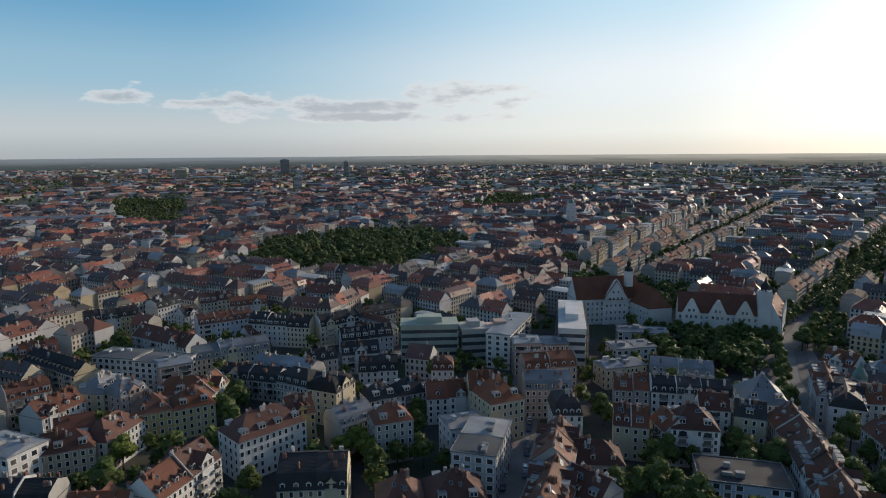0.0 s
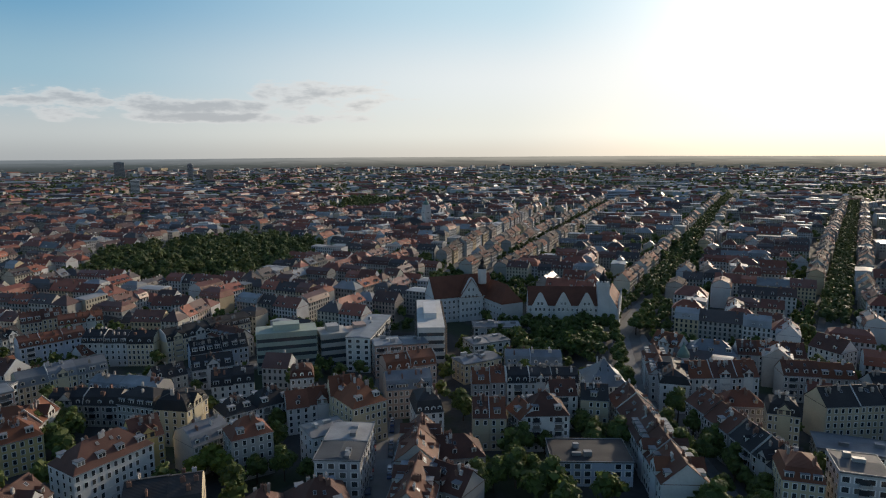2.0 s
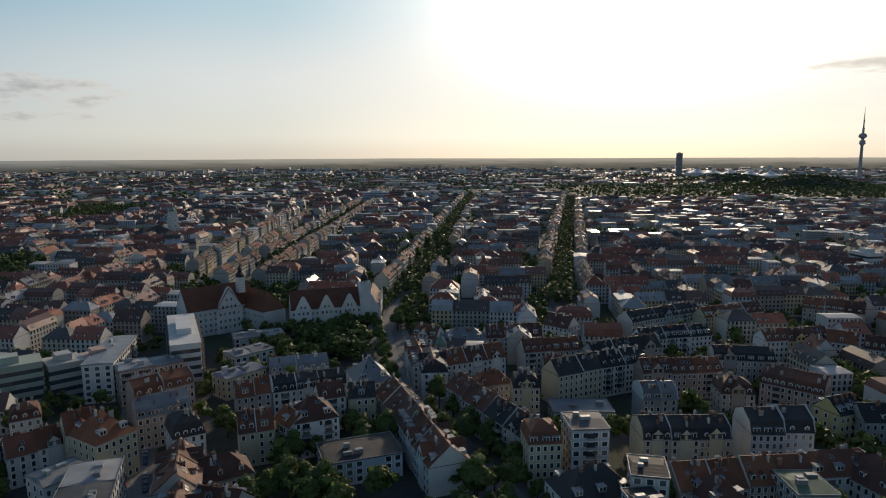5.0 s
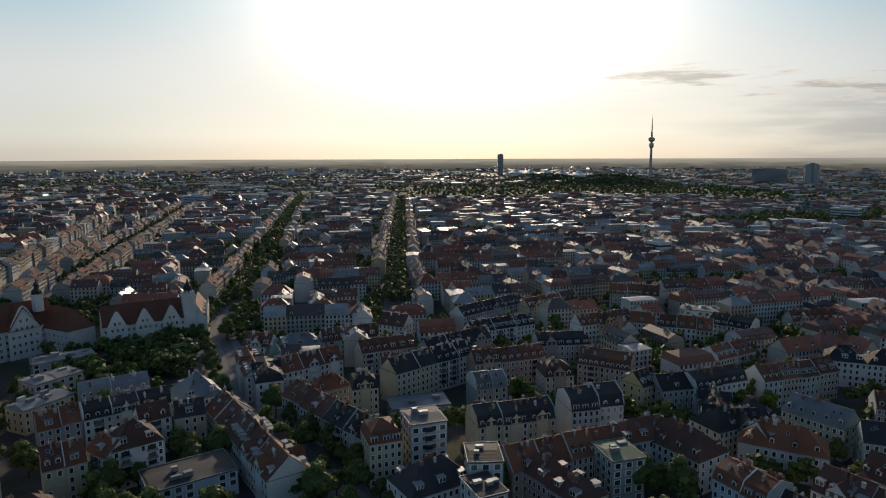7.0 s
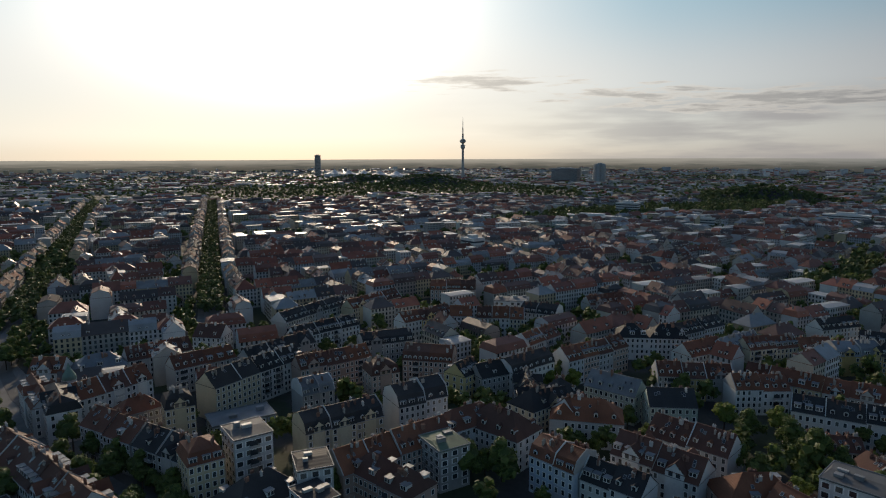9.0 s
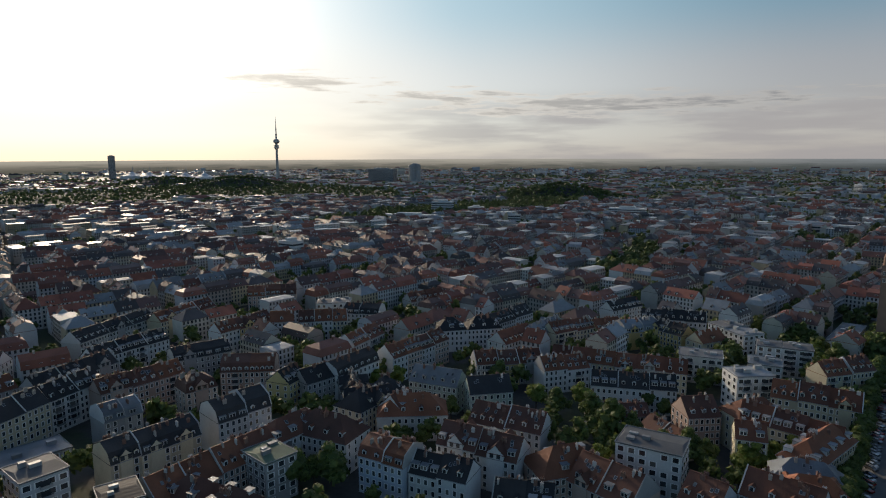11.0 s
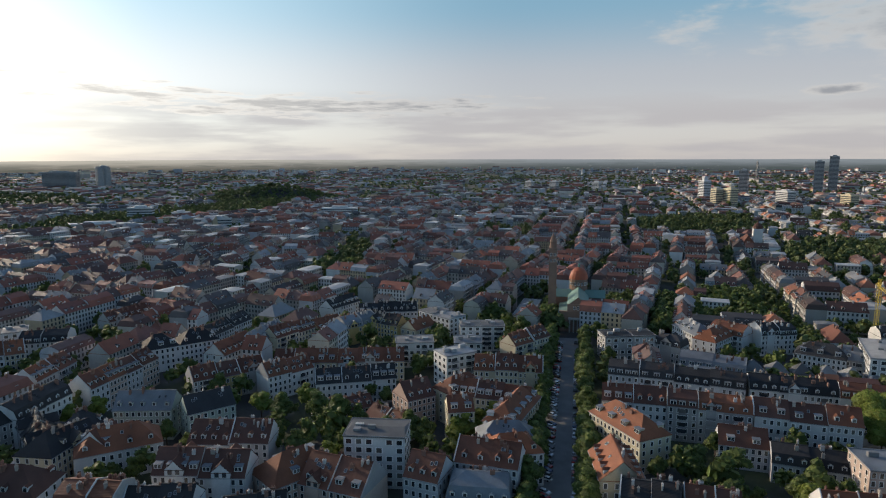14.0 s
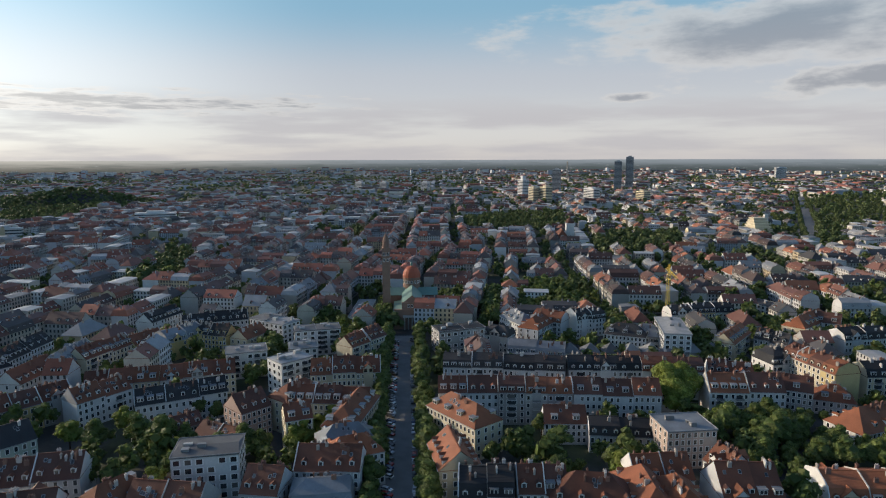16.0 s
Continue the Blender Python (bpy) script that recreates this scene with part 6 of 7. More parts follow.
# ---- the far distance ----
def distance_material():
    m = bpy.data.materials.new("painted_hazy_distance")
    m.use_nodes = True
    t = m.node_tree
    t.nodes.clear()
    link = t.links.new

    def op(kind, a, b=0.0):
        n = t.nodes.new("ShaderNodeMath")
        n.operation = kind
        for i, v in enumerate((a, b)):
            if isinstance(v, (int, float)):
                n.inputs[i].default_value = v
            else:
                link(v, n.inputs[i])
        return n.outputs[0]

    def mix(f, a, b):
        n = t.nodes.new("ShaderNodeMix")
        n.data_type = "RGBA"
        for s, v in ((n.inputs[0], f), (n.inputs[6], a), (n.inputs[7], b)):
            if isinstance(v, tuple):
                s.default_value = (*v, 1)
            else:
                link(v, s)
        return n.outputs[2]

    def span(v, a, b):
        n = t.nodes.new("ShaderNodeMapRange")
        n.interpolation_type = "SMOOTHSTEP"
        n.inputs[1].default_value, n.inputs[2].default_value = a, b
        link(v, n.inputs[0])
        return n.outputs[0]
    pos = t.nodes.new("ShaderNodeNewGeometry").outputs["Position"]
    sep = t.nodes.new("ShaderNodeSeparateXYZ")
    link(pos, sep.inputs[0])
    # haze painted into the emission: paler with height and towards the sun
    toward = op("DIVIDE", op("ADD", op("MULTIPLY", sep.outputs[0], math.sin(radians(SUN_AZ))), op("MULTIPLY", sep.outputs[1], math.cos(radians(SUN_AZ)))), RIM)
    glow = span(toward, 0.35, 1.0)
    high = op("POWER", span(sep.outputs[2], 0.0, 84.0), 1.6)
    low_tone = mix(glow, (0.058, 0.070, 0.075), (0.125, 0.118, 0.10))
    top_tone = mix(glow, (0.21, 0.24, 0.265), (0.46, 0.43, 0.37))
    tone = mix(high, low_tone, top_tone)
    vm = t.nodes.new("ShaderNodeVectorMath")
    vm.operation = "MULTIPLY"
    vm.inputs[1].default_value = (1.0, 1.0, 16.0)
    link(pos, vm.inputs[0])
    n1, n2 = t.nodes.new("ShaderNodeTexNoise"), t.nodes.new("ShaderNodeTexNoise")
    n1.inputs["Scale"].default_value, n1.inputs["Detail"].default_value = 0.0035, 6.0
    n2.inputs["Scale"].default_value, n2.inputs["Detail"].default_value = 0.016, 4.0
    link(vm.outputs[0], n1.inputs["Vector"])
    link(vm.outputs[0], n2.inputs["Vector"])
    # dark patches and pale house specks, fading upwards into the painted haze
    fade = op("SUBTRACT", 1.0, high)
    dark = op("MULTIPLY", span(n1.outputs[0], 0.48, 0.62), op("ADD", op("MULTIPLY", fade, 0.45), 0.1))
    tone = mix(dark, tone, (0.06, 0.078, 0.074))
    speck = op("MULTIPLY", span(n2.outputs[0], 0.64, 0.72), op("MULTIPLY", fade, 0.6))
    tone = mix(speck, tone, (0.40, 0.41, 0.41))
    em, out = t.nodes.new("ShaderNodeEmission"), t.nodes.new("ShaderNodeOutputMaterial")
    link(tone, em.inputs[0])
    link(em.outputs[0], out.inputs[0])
    return m


# self-glowing ring that carries the painted haze up to the horizon
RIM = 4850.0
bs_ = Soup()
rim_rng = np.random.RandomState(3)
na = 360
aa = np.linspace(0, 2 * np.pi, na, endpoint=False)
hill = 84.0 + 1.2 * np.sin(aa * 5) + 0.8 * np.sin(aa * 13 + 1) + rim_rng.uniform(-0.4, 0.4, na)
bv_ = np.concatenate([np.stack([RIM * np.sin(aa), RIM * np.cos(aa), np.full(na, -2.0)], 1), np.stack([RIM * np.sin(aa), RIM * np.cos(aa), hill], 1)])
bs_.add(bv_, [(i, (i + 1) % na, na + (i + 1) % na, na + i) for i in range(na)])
tagged(new("backdrop", bs_.mesh("backdrop", [distance_material()])), "glowing backdrop painted with haze, plain and last houses", "backdrop", kind="structure")

# ---- landmark materials ----
concrete = material("concrete", [(0.34, 0.33, 0.31)], 0.85)
dark_metal = material("dark_facade_metal", [(0.30, 0.305, 0.31)], 0.5, 0.2)
copper = material("green_copper", [(0.13, 0.215, 0.18)], 0.6, 0.2)
brick_red = material("brown_brick", [(0.21, 0.135, 0.10)], 0.9)
dome_tile = material("orange_dome_tiles", [(0.30, 0.075, 0.035)], 0.6)
band_glass = material("facade_glass", [(0.06, 0.07, 0.08)], 0.15, spec=0.7)
tent = material("white_membrane", [(0.5, 0.5, 0.5)], 0.7)


def gable_house(ob, name, cx, cy, turn, L, D, eave, ridge, wk, rk, style="g", z=0.0):
    """Body and roof as parts under ob, in its own coordinates."""
    w, r = Soup(), Soup()
    house_shape(L, D, eave, ridge, STYLE[style], w, r)
    m = Matrix.Translation((cx, cy, z)) @ Matrix.Rotation(turn, 4, "Z")
    soup_part(name, w, wall_mat[wk] if isinstance(wk, str) else wk, ob, m=m)
    soup_part("roof", r, roof_mat[rk] if isinstance(rk, str) else rk, ob, m=m)
    return m


def window_rows(ob, m, L, D, z0, z1, floors, cols, sides=(-1, 1), kind="tall"):
    for side in sides:
        for i in range(floors):
            for j in range(cols):
                child("window", window_mesh[kind], ob, m @ Matrix.Translation(((j + 0.5) * L / cols - L / 2, side * (D / 2 + 0.02), z0 + i * (z1 - z0) / floors))
                      @ Matrix.Rotation(0 if side < 0 else math.pi, 4, "Z"))


def curved_gable(width, foot, top, thick=0.7):
    """A tall gable wall with a stepped and swept outline; front towards -y."""
    bm = bmesh.new()
    half = [(width / 2, 0), (width / 2, foot), (width * 0.44, foot + (top - foot) * 0.10), (width * 0.32, foot + (top - foot) * 0.40), (width * 0.27, foot + (top - foot) * 0.52),
            (width * 0.15, foot + (top - foot) * 0.80), (width * 0.09, foot + (top - foot) * 0.92), (0.0, top)]
    out = half + [(-a, b) for a, b in reversed(half[:-1])]
    front = [bm.verts.new((a, -thick / 2, b)) for a, b in out]
    back = [bm.verts.new((a, thick / 2, b)) for a, b in out]
    bm.faces.new(front[::-1])
    bm.faces.new(back)
    for i in range(len(out)):
        j = (i + 1) % len(out)
        bm.faces.new((front[i], front[j], back[j], back[i]))
    bmesh.ops.recalc_face_normals(bm, faces=bm.faces)
    return bm


def set_part(ob, m):
    ob.matrix_basis = m
    return ob


def school_with_three_gables():
    ob = thing("school", 164, 372, 0, radians(-17), "white school with three swept gables and red roof", "school")
    m = gable_house(ob, "wall", 0, 0, 0, 44, 17, 16.5, 27, "w", "r")
    window_rows(ob, m, 44, 17, 2.0, 16, 4, 15, (-1,))
    for gx in (-14.5, 0.0, 14.5):
        set_part(part("gable", curved_gable(10.5, 16.0, 25.0), wall_mat["w"], ob), Matrix.Translation((gx, -9.2, 0)))
        for i, zz in enumerate((13.0, 16.8)):
            for dx in ((-2.6, 0, 2.6) if i == 0 else (-1.2, 1.2)):
                child("window", window_mesh["tall"], ob, Matrix.Translation((gx + dx, -9.58, zz)))
        w, r = Soup(), Soup()
        house_shape(9.0, 8.4, 16.2, 24.0, STYLE["g"], w, r)
        soup_part("cross_roof", r, roof_mat["r"], ob, m=Matrix.Translation((gx, -4.8, 0)) @ Matrix.Rotation(math.pi / 2, 4, "Z"))
    bm = bmesh.new()
    solid(bm, 21.5, 28.5, -9, -2, 0, 31)
    solid(bm, 21.1, 28.9, -9.4, -1.6, 28.6, 29.4)
    for k in range(4):
        solid(bm, 21.4 + k * 1.9, 22.5 + k * 1.9, -9.1, -8.3, 31, 32.2)
    part("tower", bm, wall_mat["w"], ob)
    bm = bmesh.new()
    lathe(bm, [(2.4, 31), (2.5, 33.5), (1.9, 35.2), (0.9, 36.0), (0.7, 37.2), (0.1, 38.8)], 12, 25, -5.5)
    part("cupola", bm, roof_mat["d"], ob)
    m = gable_house(ob, "wing", 33, 12, math.pi / 2 - 0.25, 40, 12, 15, 23, "w", "r")
    window_rows(ob, m, 40, 12, 2.0, 14.5, 4, 13, (-1,))
    for k in range(4):
        set_part(part("gable", curved_gable(7, 14, 20.5), wall_mat["w"], ob), m @ Matrix.Translation((-15 + k * 10, -6.4, 0)))
    set_part(part("gable", curved_gable(12, 15, 24), wall_mat["w"], ob), m @ Matrix.Translation((-20.4, 0, 0)) @ Matrix.Rotation(-math.pi / 2, 4, "Z"))


def school_with_turret():
    ob = thing("school", 112, 412, 0, radians(8), "white school with high gable, red roof and roof turret", "school")
    m = gable_house(ob, "wall", -6, 0, 0, 44, 18, 17, 30, "w", "r")
    window_rows(ob, m, 44, 18, 2.0, 16.5, 4, 14, (-1,))
    set_part(part("gable", curved_gable(17, 16.5, 30.0), wall_mat["w"], ob), Matrix.Translation((-2, -10.2, 0)))
    for zz, xs in ((3, (-6, -3, 0, 3, 6)), (7, (-6, -3, 0, 3, 6)), (11.5, (-6, -3, 0, 3, 6)), (16, (-4, -1.4, 1.4, 4)), (20.5, (-1.6, 1.6))):
        for dx in xs:
            child("window", window_mesh["tall"], ob, Matrix.Translation((-2 + dx, -10.58, zz)))
    w, r = Soup(), Soup()
    house_shape(14, 16, 17, 29, STYLE["g"], w, r)
    soup_part("cross_roof", r, roof_mat["r"], ob, m=Matrix.Translation((-2, -4.5, 0)) @ Matrix.Rotation(math.pi / 2, 4, "Z"))
    m = gable_house(ob, "wing", 17, -14, math.pi / 2 + 0.1, 34, 16, 15, 26, "w", "r", "h")
    window_rows(ob, m, 34, 16, 2.0, 14.5, 3, 9)
    bm = bmesh.new()
    solid(bm, 6, 10.5, -8, -3.5, 24, 34, 0.2)
    solid(bm, 5.6, 10.9, -8.4, -3.1, 33.2, 34.2)
    part("turret", bm, wall_mat["w"], ob)
    bm = bmesh.new()
    lathe(bm, [(3.0, 34.2), (2.6, 36), (1.3, 37.4), (1.2, 39), (1.6, 39.6), (0.5, 41), (0.08, 43.5)], 8, 8.25, -5.75)
    part("turret_cap", bm, roof_mat["d"], ob)


def domed_church():
    ob = thing("church", 349, -203, 0, radians(-30), "brown brick church with orange dome and tall bell tower", "church")
    gable_house(ob, "nave", 22, 0, 0, 44, 13, 17, 22.5, brick_red, copper)
    gable_house(ob, "aisle", 16, 0, 0, 32, 24, 11.5, 14.5, brick_red, copper)
    gable_house(ob, "transept", 37, 0, math.pi / 2, 36, 14, 16, 20, brick_red, copper)
    bm = bmesh.new()
    solid(bm, -1.2, 0.3, -11.5, 11.5, 0, 13.0)
    solid(bm, -1.6, 0.5, -11.8, 11.8, 12.6, 13.4)
    solid(bm, -1.2, 0.2, -6.6, 6.6, 13.3, 18)
    part("front", bm, brick_red, ob)
    bm = bmesh.new()
    for k in range(5):
        lathe(bm, [(0.5, 0), (0.42, 8), (0.55, 8.3)], 10, -2.6, -5.0 + k * 2.5)
    solid(bm, -3.3, -1.0, -6, 6, 8.2, 9.4)
    part("portico", bm, concrete, ob)
    for yy in (-2.2, 0.0, 2.2):
        child("window", window_mesh["tall"], ob, Matrix.Translation((-1.25, yy, 14.6)) @ Matrix.Rotation(-math.pi / 2, 4, "Z"))
    bm = bmesh.new()
    lathe(bm, [(6.1, 17), (6.1, 26.4), (6.5, 26.6), (6.5, 27.2)], 16, 40, 0)
    part("drum", bm, brick_red, ob)
    for k in range(16):
        a = 2 * math.pi * k / 16
        child("window", window_mesh["tall"], ob, Matrix.Translation((40 + 6.12 * math.cos(a), 6.12 * math.sin(a), 23.2)) @ Matrix.Rotation(a + math.pi / 2, 4, "Z"))
    bm = bmesh.new()
    lathe(bm, [(6.3, 27.2), (6.2, 29), (5.6, 31.2), (4.3, 33.2), (2.6, 34.5), (1.0, 35.1)], 16, 40, 0)
    dome = part("dome", bm, dome_tile, ob)
    bm = bmesh.new()
    lathe(bm, [(0.8, 35.0), (0.8, 36.6), (1.0, 36.8), (0.1, 38.2)], 12, 40, 0)
    part("lantern", bm, copper, dome, "small green copper lantern")
    bm = bmesh.new()
    solid(bm, 20.2, 25.3, 14.7, 19.8, 0, 50)
    for zz in (13, 26, 39, 51):
        solid(bm, 20.0, 25.5, 14.5, 20.0, zz - 1, zz - 0.3)
    bell_tower = part("bell_tower", bm, brick_red, ob)
    for zz in (41.5, 45.5):
        for q in range(4):
            a = q * math.pi / 2
            for dx in (-1.2, 1.2):
                child("window", window_mesh["tall"], ob, Matrix.Translation((22.75, 17.25, zz)) @ Matrix.Rotation(a, 4, "Z") @ Matrix.Translation((dx, -2.57, 0)))
    bm = bmesh.new()
    lathe(bm, [(3.3, 50), (2.4, 50.6), (2.2, 54.5), (2.5, 54.8), (0.12, 61)], 8, 22.75, 17.25)
    part("tower_roof", bm, brick_red, bell_tower)


def church_with_tower():
    ob = thing("church", 179, 884, 0, radians(20), "pale church with slender domed tower and dark roof", "church")
    bm = bmesh.new()
    solid(bm, -5, 5, -5, 5, 0, 34, 0.2)
    solid(bm, -5.4, 5.4, -5.4, 5.4, 25.5, 26.5)
    solid(bm, -4.2, 4.2, -4.2, 4.2, 34, 40)
    part("tower", bm, wall_mat["w"], ob)
    for q in range(4):
        for zz in (20, 28):
            child("window", window_mesh["wide"], ob, Matrix.Rotation(q * math.pi / 2, 4, "Z") @ Matrix.Translation((0, -5.03, zz)))
    bm = bmesh.new()
    lathe(bm, [(4.6, 40), (4.3, 42), (2.6, 44.2), (1.4, 45), (1.3, 48), (1.7, 48.6), (0.6, 50.2), (0.08, 53)], 8)
    part("tower_cap", bm, copper, ob)
    gable_house(ob, "nave", -30, -2, 0.0, 52, 30, 12, 23, "c", "d", "h")


def telecom_tower():
    x, y = polar(67.82, 3000)
    ob = thing("television_tower", x, y, 0, 0, "tall grey concrete television tower with two round pods", "tower")
    bm = bmesh.new()
    lathe(bm, [(9.5, 0), (7.0, 40), (5.6, 90), (5.0, 135), (4.6, 176)], 20)
    part("shaft", bm, concrete, ob)
    bm = bmesh.new()
    lathe(bm, [(5.2, 140), (9.5, 146), (11.0, 148), (11.0, 152), (10.0, 153), (10.0, 158), (11.2, 158.5), (11.2, 160), (6.0, 161), (5.0, 162)], 24)
    part("lower_pod", bm, concrete, ob)
    bm = bmesh.new()
    lathe(bm, [(5.0, 166), (11.5, 171), (14.5, 174), (14.5, 177), (13.6, 178), (13.6, 181), (14.2, 182), (9.0, 186), (5.5, 188)], 24)
    part("upper_pod", bm, concrete, ob)
    bm = bmesh.new()
    lathe(bm, [(4.2, 186), (3.8, 206), (4.6, 207), (4.6, 209), (2.6, 210), (2.4, 240), (1.5, 241), (1.3, 268), (0.7, 269), (0.5, 287)], 12)
    part("antenna", bm, concrete, ob)


def cylinder_tower():
    x, y = polar(79.82, 2500)
    ob = thing("office_tower", x, y, 0, 0.4, "dark office tower of four clustered cylinders", "tower")
    for k in range(4):
        a = math.pi / 4 + k * math.pi / 2
        bm = bmesh.new()
        prof = [(12.5, 0), (12.5, 20)]
        for f in range(15):
            z = 20 + f * 3.7
            r = 11.6 if f == 9 else 13.2
            prof += [(r, z), (r, z + 2.6), (r - 0.6, z + 2.7), (r - 0.6, z + 3.6)]
        prof += [(9.0, 75.6), (9.0, 79)]
        lathe(bm, prof, 18, 13.0 * math.cos(a), 13.0 * math.sin(a))
        part("cylinder", bm, dark_metal, ob)
    bm = bmesh.new()
    solid(bm, -9, 9, -9, 9, 0, 82)
    part("core", bm, dark_metal, ob)


def tower_block(x, y, w, d, h, turn, mat, label, floors=0, crown=0.0, name="tower_block"):
    """A tall block with recessed window bands, storey by storey."""
    ob = thing(name, x, y, 0, turn, label, "high-rise")
    floors = floors or max(3, int(h / 3.6))
    bm = bmesh.new()
    step = h / floors
    levels = [(0.0, 0.0)]
    for i in range(floors):
        z = i * step
        levels += [(0.0, z + 0.05), (0.5, z + 0.06), (0.5, z + step * 0.5), (0.0, z + step * 0.5 + 0.01), (0.0, z + step)]
    levels += [(-0.2, h + 0.02), (-0.2, h + 0.9)]
    rings = []
    for inset, z in levels:
        a, b = w / 2 - inset, d / 2 - inset
        rings.append([bm.verts.new(v) for v in ((-a, -b, z), (a, -b, z), (a, b, z), (-a, b, z))])
    for p, q in zip(rings, rings[1:]):
        for i in range(4):
            bm.faces.new((p[i], p[(i + 1) % 4], q[(i + 1) % 4], q[i]))
    bm.faces.new(rings[-1])
    part("wall", bm, mat, ob)
    bm = bmesh.new()
    solid(bm, -w / 2 + 0.44, w / 2 - 0.44, -d / 2 + 0.44, d / 2 - 0.44, 0, h - 0.1)
    part("glazing", bm, band_glass, ob, "dark window bands")
    bm = bmesh.new()
    solid(bm, -w * 0.22, w * 0.22, -d * 0.25, d * 0.25, h + 0.9, h + 4.0 + crown)
    part("roof_house", bm, mat, ob)
    return ob


def scaffold(ob, L, D, h):
    """Poles and decks before one long front."""
    for side in (-1, 1):
        bm = bmesh.new()
        yy = side * (D / 2 + 0.5)
        for i in range(int(L / 2.6) + 1):
            xx = -L / 2 + i * 2.6
            for o in (0.0, side * 0.9):
                solid(bm, xx - 0.05, xx + 0.05, yy + o - 0.05, yy + o + 0.05, 0, h + 1.0)
        part("scaffold_pole", bm, metal_mat, ob, "grey steel scaffold poles")
        for k in range(1, int(h / 2.1) + 1):
            bm = bmesh.new()
            solid(bm, -L / 2, L / 2, min(yy, yy + side * 0.9), max(yy, yy + side * 0.9), 2.1 * k, 2.1 * k + 0.08)
            part("scaffold_deck", bm, bark, ob, "brown wooden scaffold deck")


for x0, y0, x1, y1, deep, high, key, words in OFFICES:
    office = tower_block((x0 + x1) / 2, (y0 + y1) / 2, math.hypot(x1 - x0, y1 - y0), deep, high, math.atan2(y1 - y0, x1 - x0), wall_mat[key], words, name="office_block")
    if "scaffolding" in words:
        scaffold(office, math.hypot(x1 - x0, y1 - y0), deep, high)
school_with_three_gables()
school_with_turret()
domed_church()
church_with_tower()
telecom_tower()
cylinder_tower()
white, cream, grey, pink = wall_mat["w"], wall_mat["c"], wall_mat["e"], wall_mat["p"]
ux, uy = polar(54.95, 3300)
tower_block(ux, uy, 44, 30, 114, 0.6, dark_metal, "lone dark glass office tower at the horizon")
tower_block(1401, -1580, 24, 12, 93, 0.7, dark_metal, "slim dark glass twin tower, the lower one")
tower_block(1382, -1612, 24, 12, 107, 0.7, dark_metal, "slim dark glass twin tower, the higher one")
tower_block(1361, -1278, 22, 20, 72, 0.6, dark_metal, "dark grey slab high-rise")
tower_block(1236, -1047, 26, 18, 52, -0.2, white, "bright white stepped high-rise", crown=6)
tower_block(1226, -1075, 30, 20, 34, -0.2, white, "white lower block beside a high-rise")
tower_block(1104, -1004, 28, 18, 40, -0.2, cream, "cream slab high-rise with window bands")
tower_block(1130, -990, 24, 16, 38, -0.2, cream, "cream block behind a slab high-rise")
tower_block(1043, -1090, 40, 18, 36, -0.2, white, "white hotel slab with a window grid")
tower_block(975, -1186, 30, 18, 30, -0.2, cream, "cream apartment tower with balconies")
for bx, by in ((1830, -879), (1785, -942), (1709, -1046)):
    tower_block(bx, by, 24, 18, 31, 0.5, white, "white apartment tower block")
tower_block(1567, -2822, 46, 18, 56, 1.0, white, "white distant slab block above the trees")
tower_block(-1099, 1916, 32, 22, 47, 0.5, brick_red, "brown brick tower block")
tower_block(-802, 3240, 46, 24, 78, 0.2, dark_metal, "dark distant office tower")
tower_block(-433, 2854, 22, 20, 72, 0.1, dark_metal, "slender dark distant tower")
tower_block(-360, 2890, 30, 20, 48, 0.1, pink, "pinkish distant tower block")
tower_block(-1148, 2793, 48, 24, 42, 0.3, cream, "cream distant block lit by the sun")
tower_block(-994, 2659, 150, 30, 15, 0.3, white, "long white distant hall")
tower_block(-453, 1985, 24, 18, 40, 0.2, white, "pale slab-like tower block")
tower_block(-129, 935, 30, 16, 15, 0.1, white, "white office block beside the park")
tower_block(713, 1305, 60, 16, 26, -0.5, wall_mat["b"], "pale blue long apartment slab")
tower_block(1196, 161, 40, 18, 25, 1.4, white, "white stepped clinic block")
tower_block(1171, 95, 27, 16, 17, 1.4, white, "low white clinic wing")
tower_block(1039, 196, 94, 18, 14, 1.4, white, "long white clinic wing")
tower_block(1051, 39, 56, 18, 16, 1.4, white, "white flat-roofed clinic block")
tower_block(1160, -176, 63, 18, 18, 1.2, white, "white flat-roofed office block")
tower_block(650, 253, 22, 16, 21, 1.1, white, "white angular modern apartment block")
tower_block(612, 238, 30, 16, 13, 1.1, white, "white terraced modern apartment block")
tower_block(955, -395, 130, 14, 14, 1.2, white, "long white flat-roofed slab")
tower_block(2461, 571, 112, 30, 60, 1.3, dark_metal, "broad dark distant office block")
tower_block(2109, -2045, 6, 6, 84, 0.3, concrete, "slim distant concrete chimney")


def stepped_office():
    ob = thing("terraced_office", 489, -836, 0, radians(-38), "cream office ziggurat with stepped floors", "office building")
    for i in range(8):
        bm = bmesh.new()
        w = 62 - i * 6.5
        solid(bm, -w / 2, w / 2, -13 + i * 0.8, 13 - i * 0.4, 3.4 * i + 1.5, 3.4 * (i + 1))
        solid(bm, -w / 2 + 0.8, w / 2 - 0.8, -12 + i * 0.8, 12 - i * 0.4, 3.4 * i - 0.05, 3.4 * i + 1.6)
        part("terrace", bm, cream, ob)
    bm = bmesh.new()
    solid(bm, 6, 11, -15, -10, 0, 31)
    part("stair_tower", bm, white, ob)


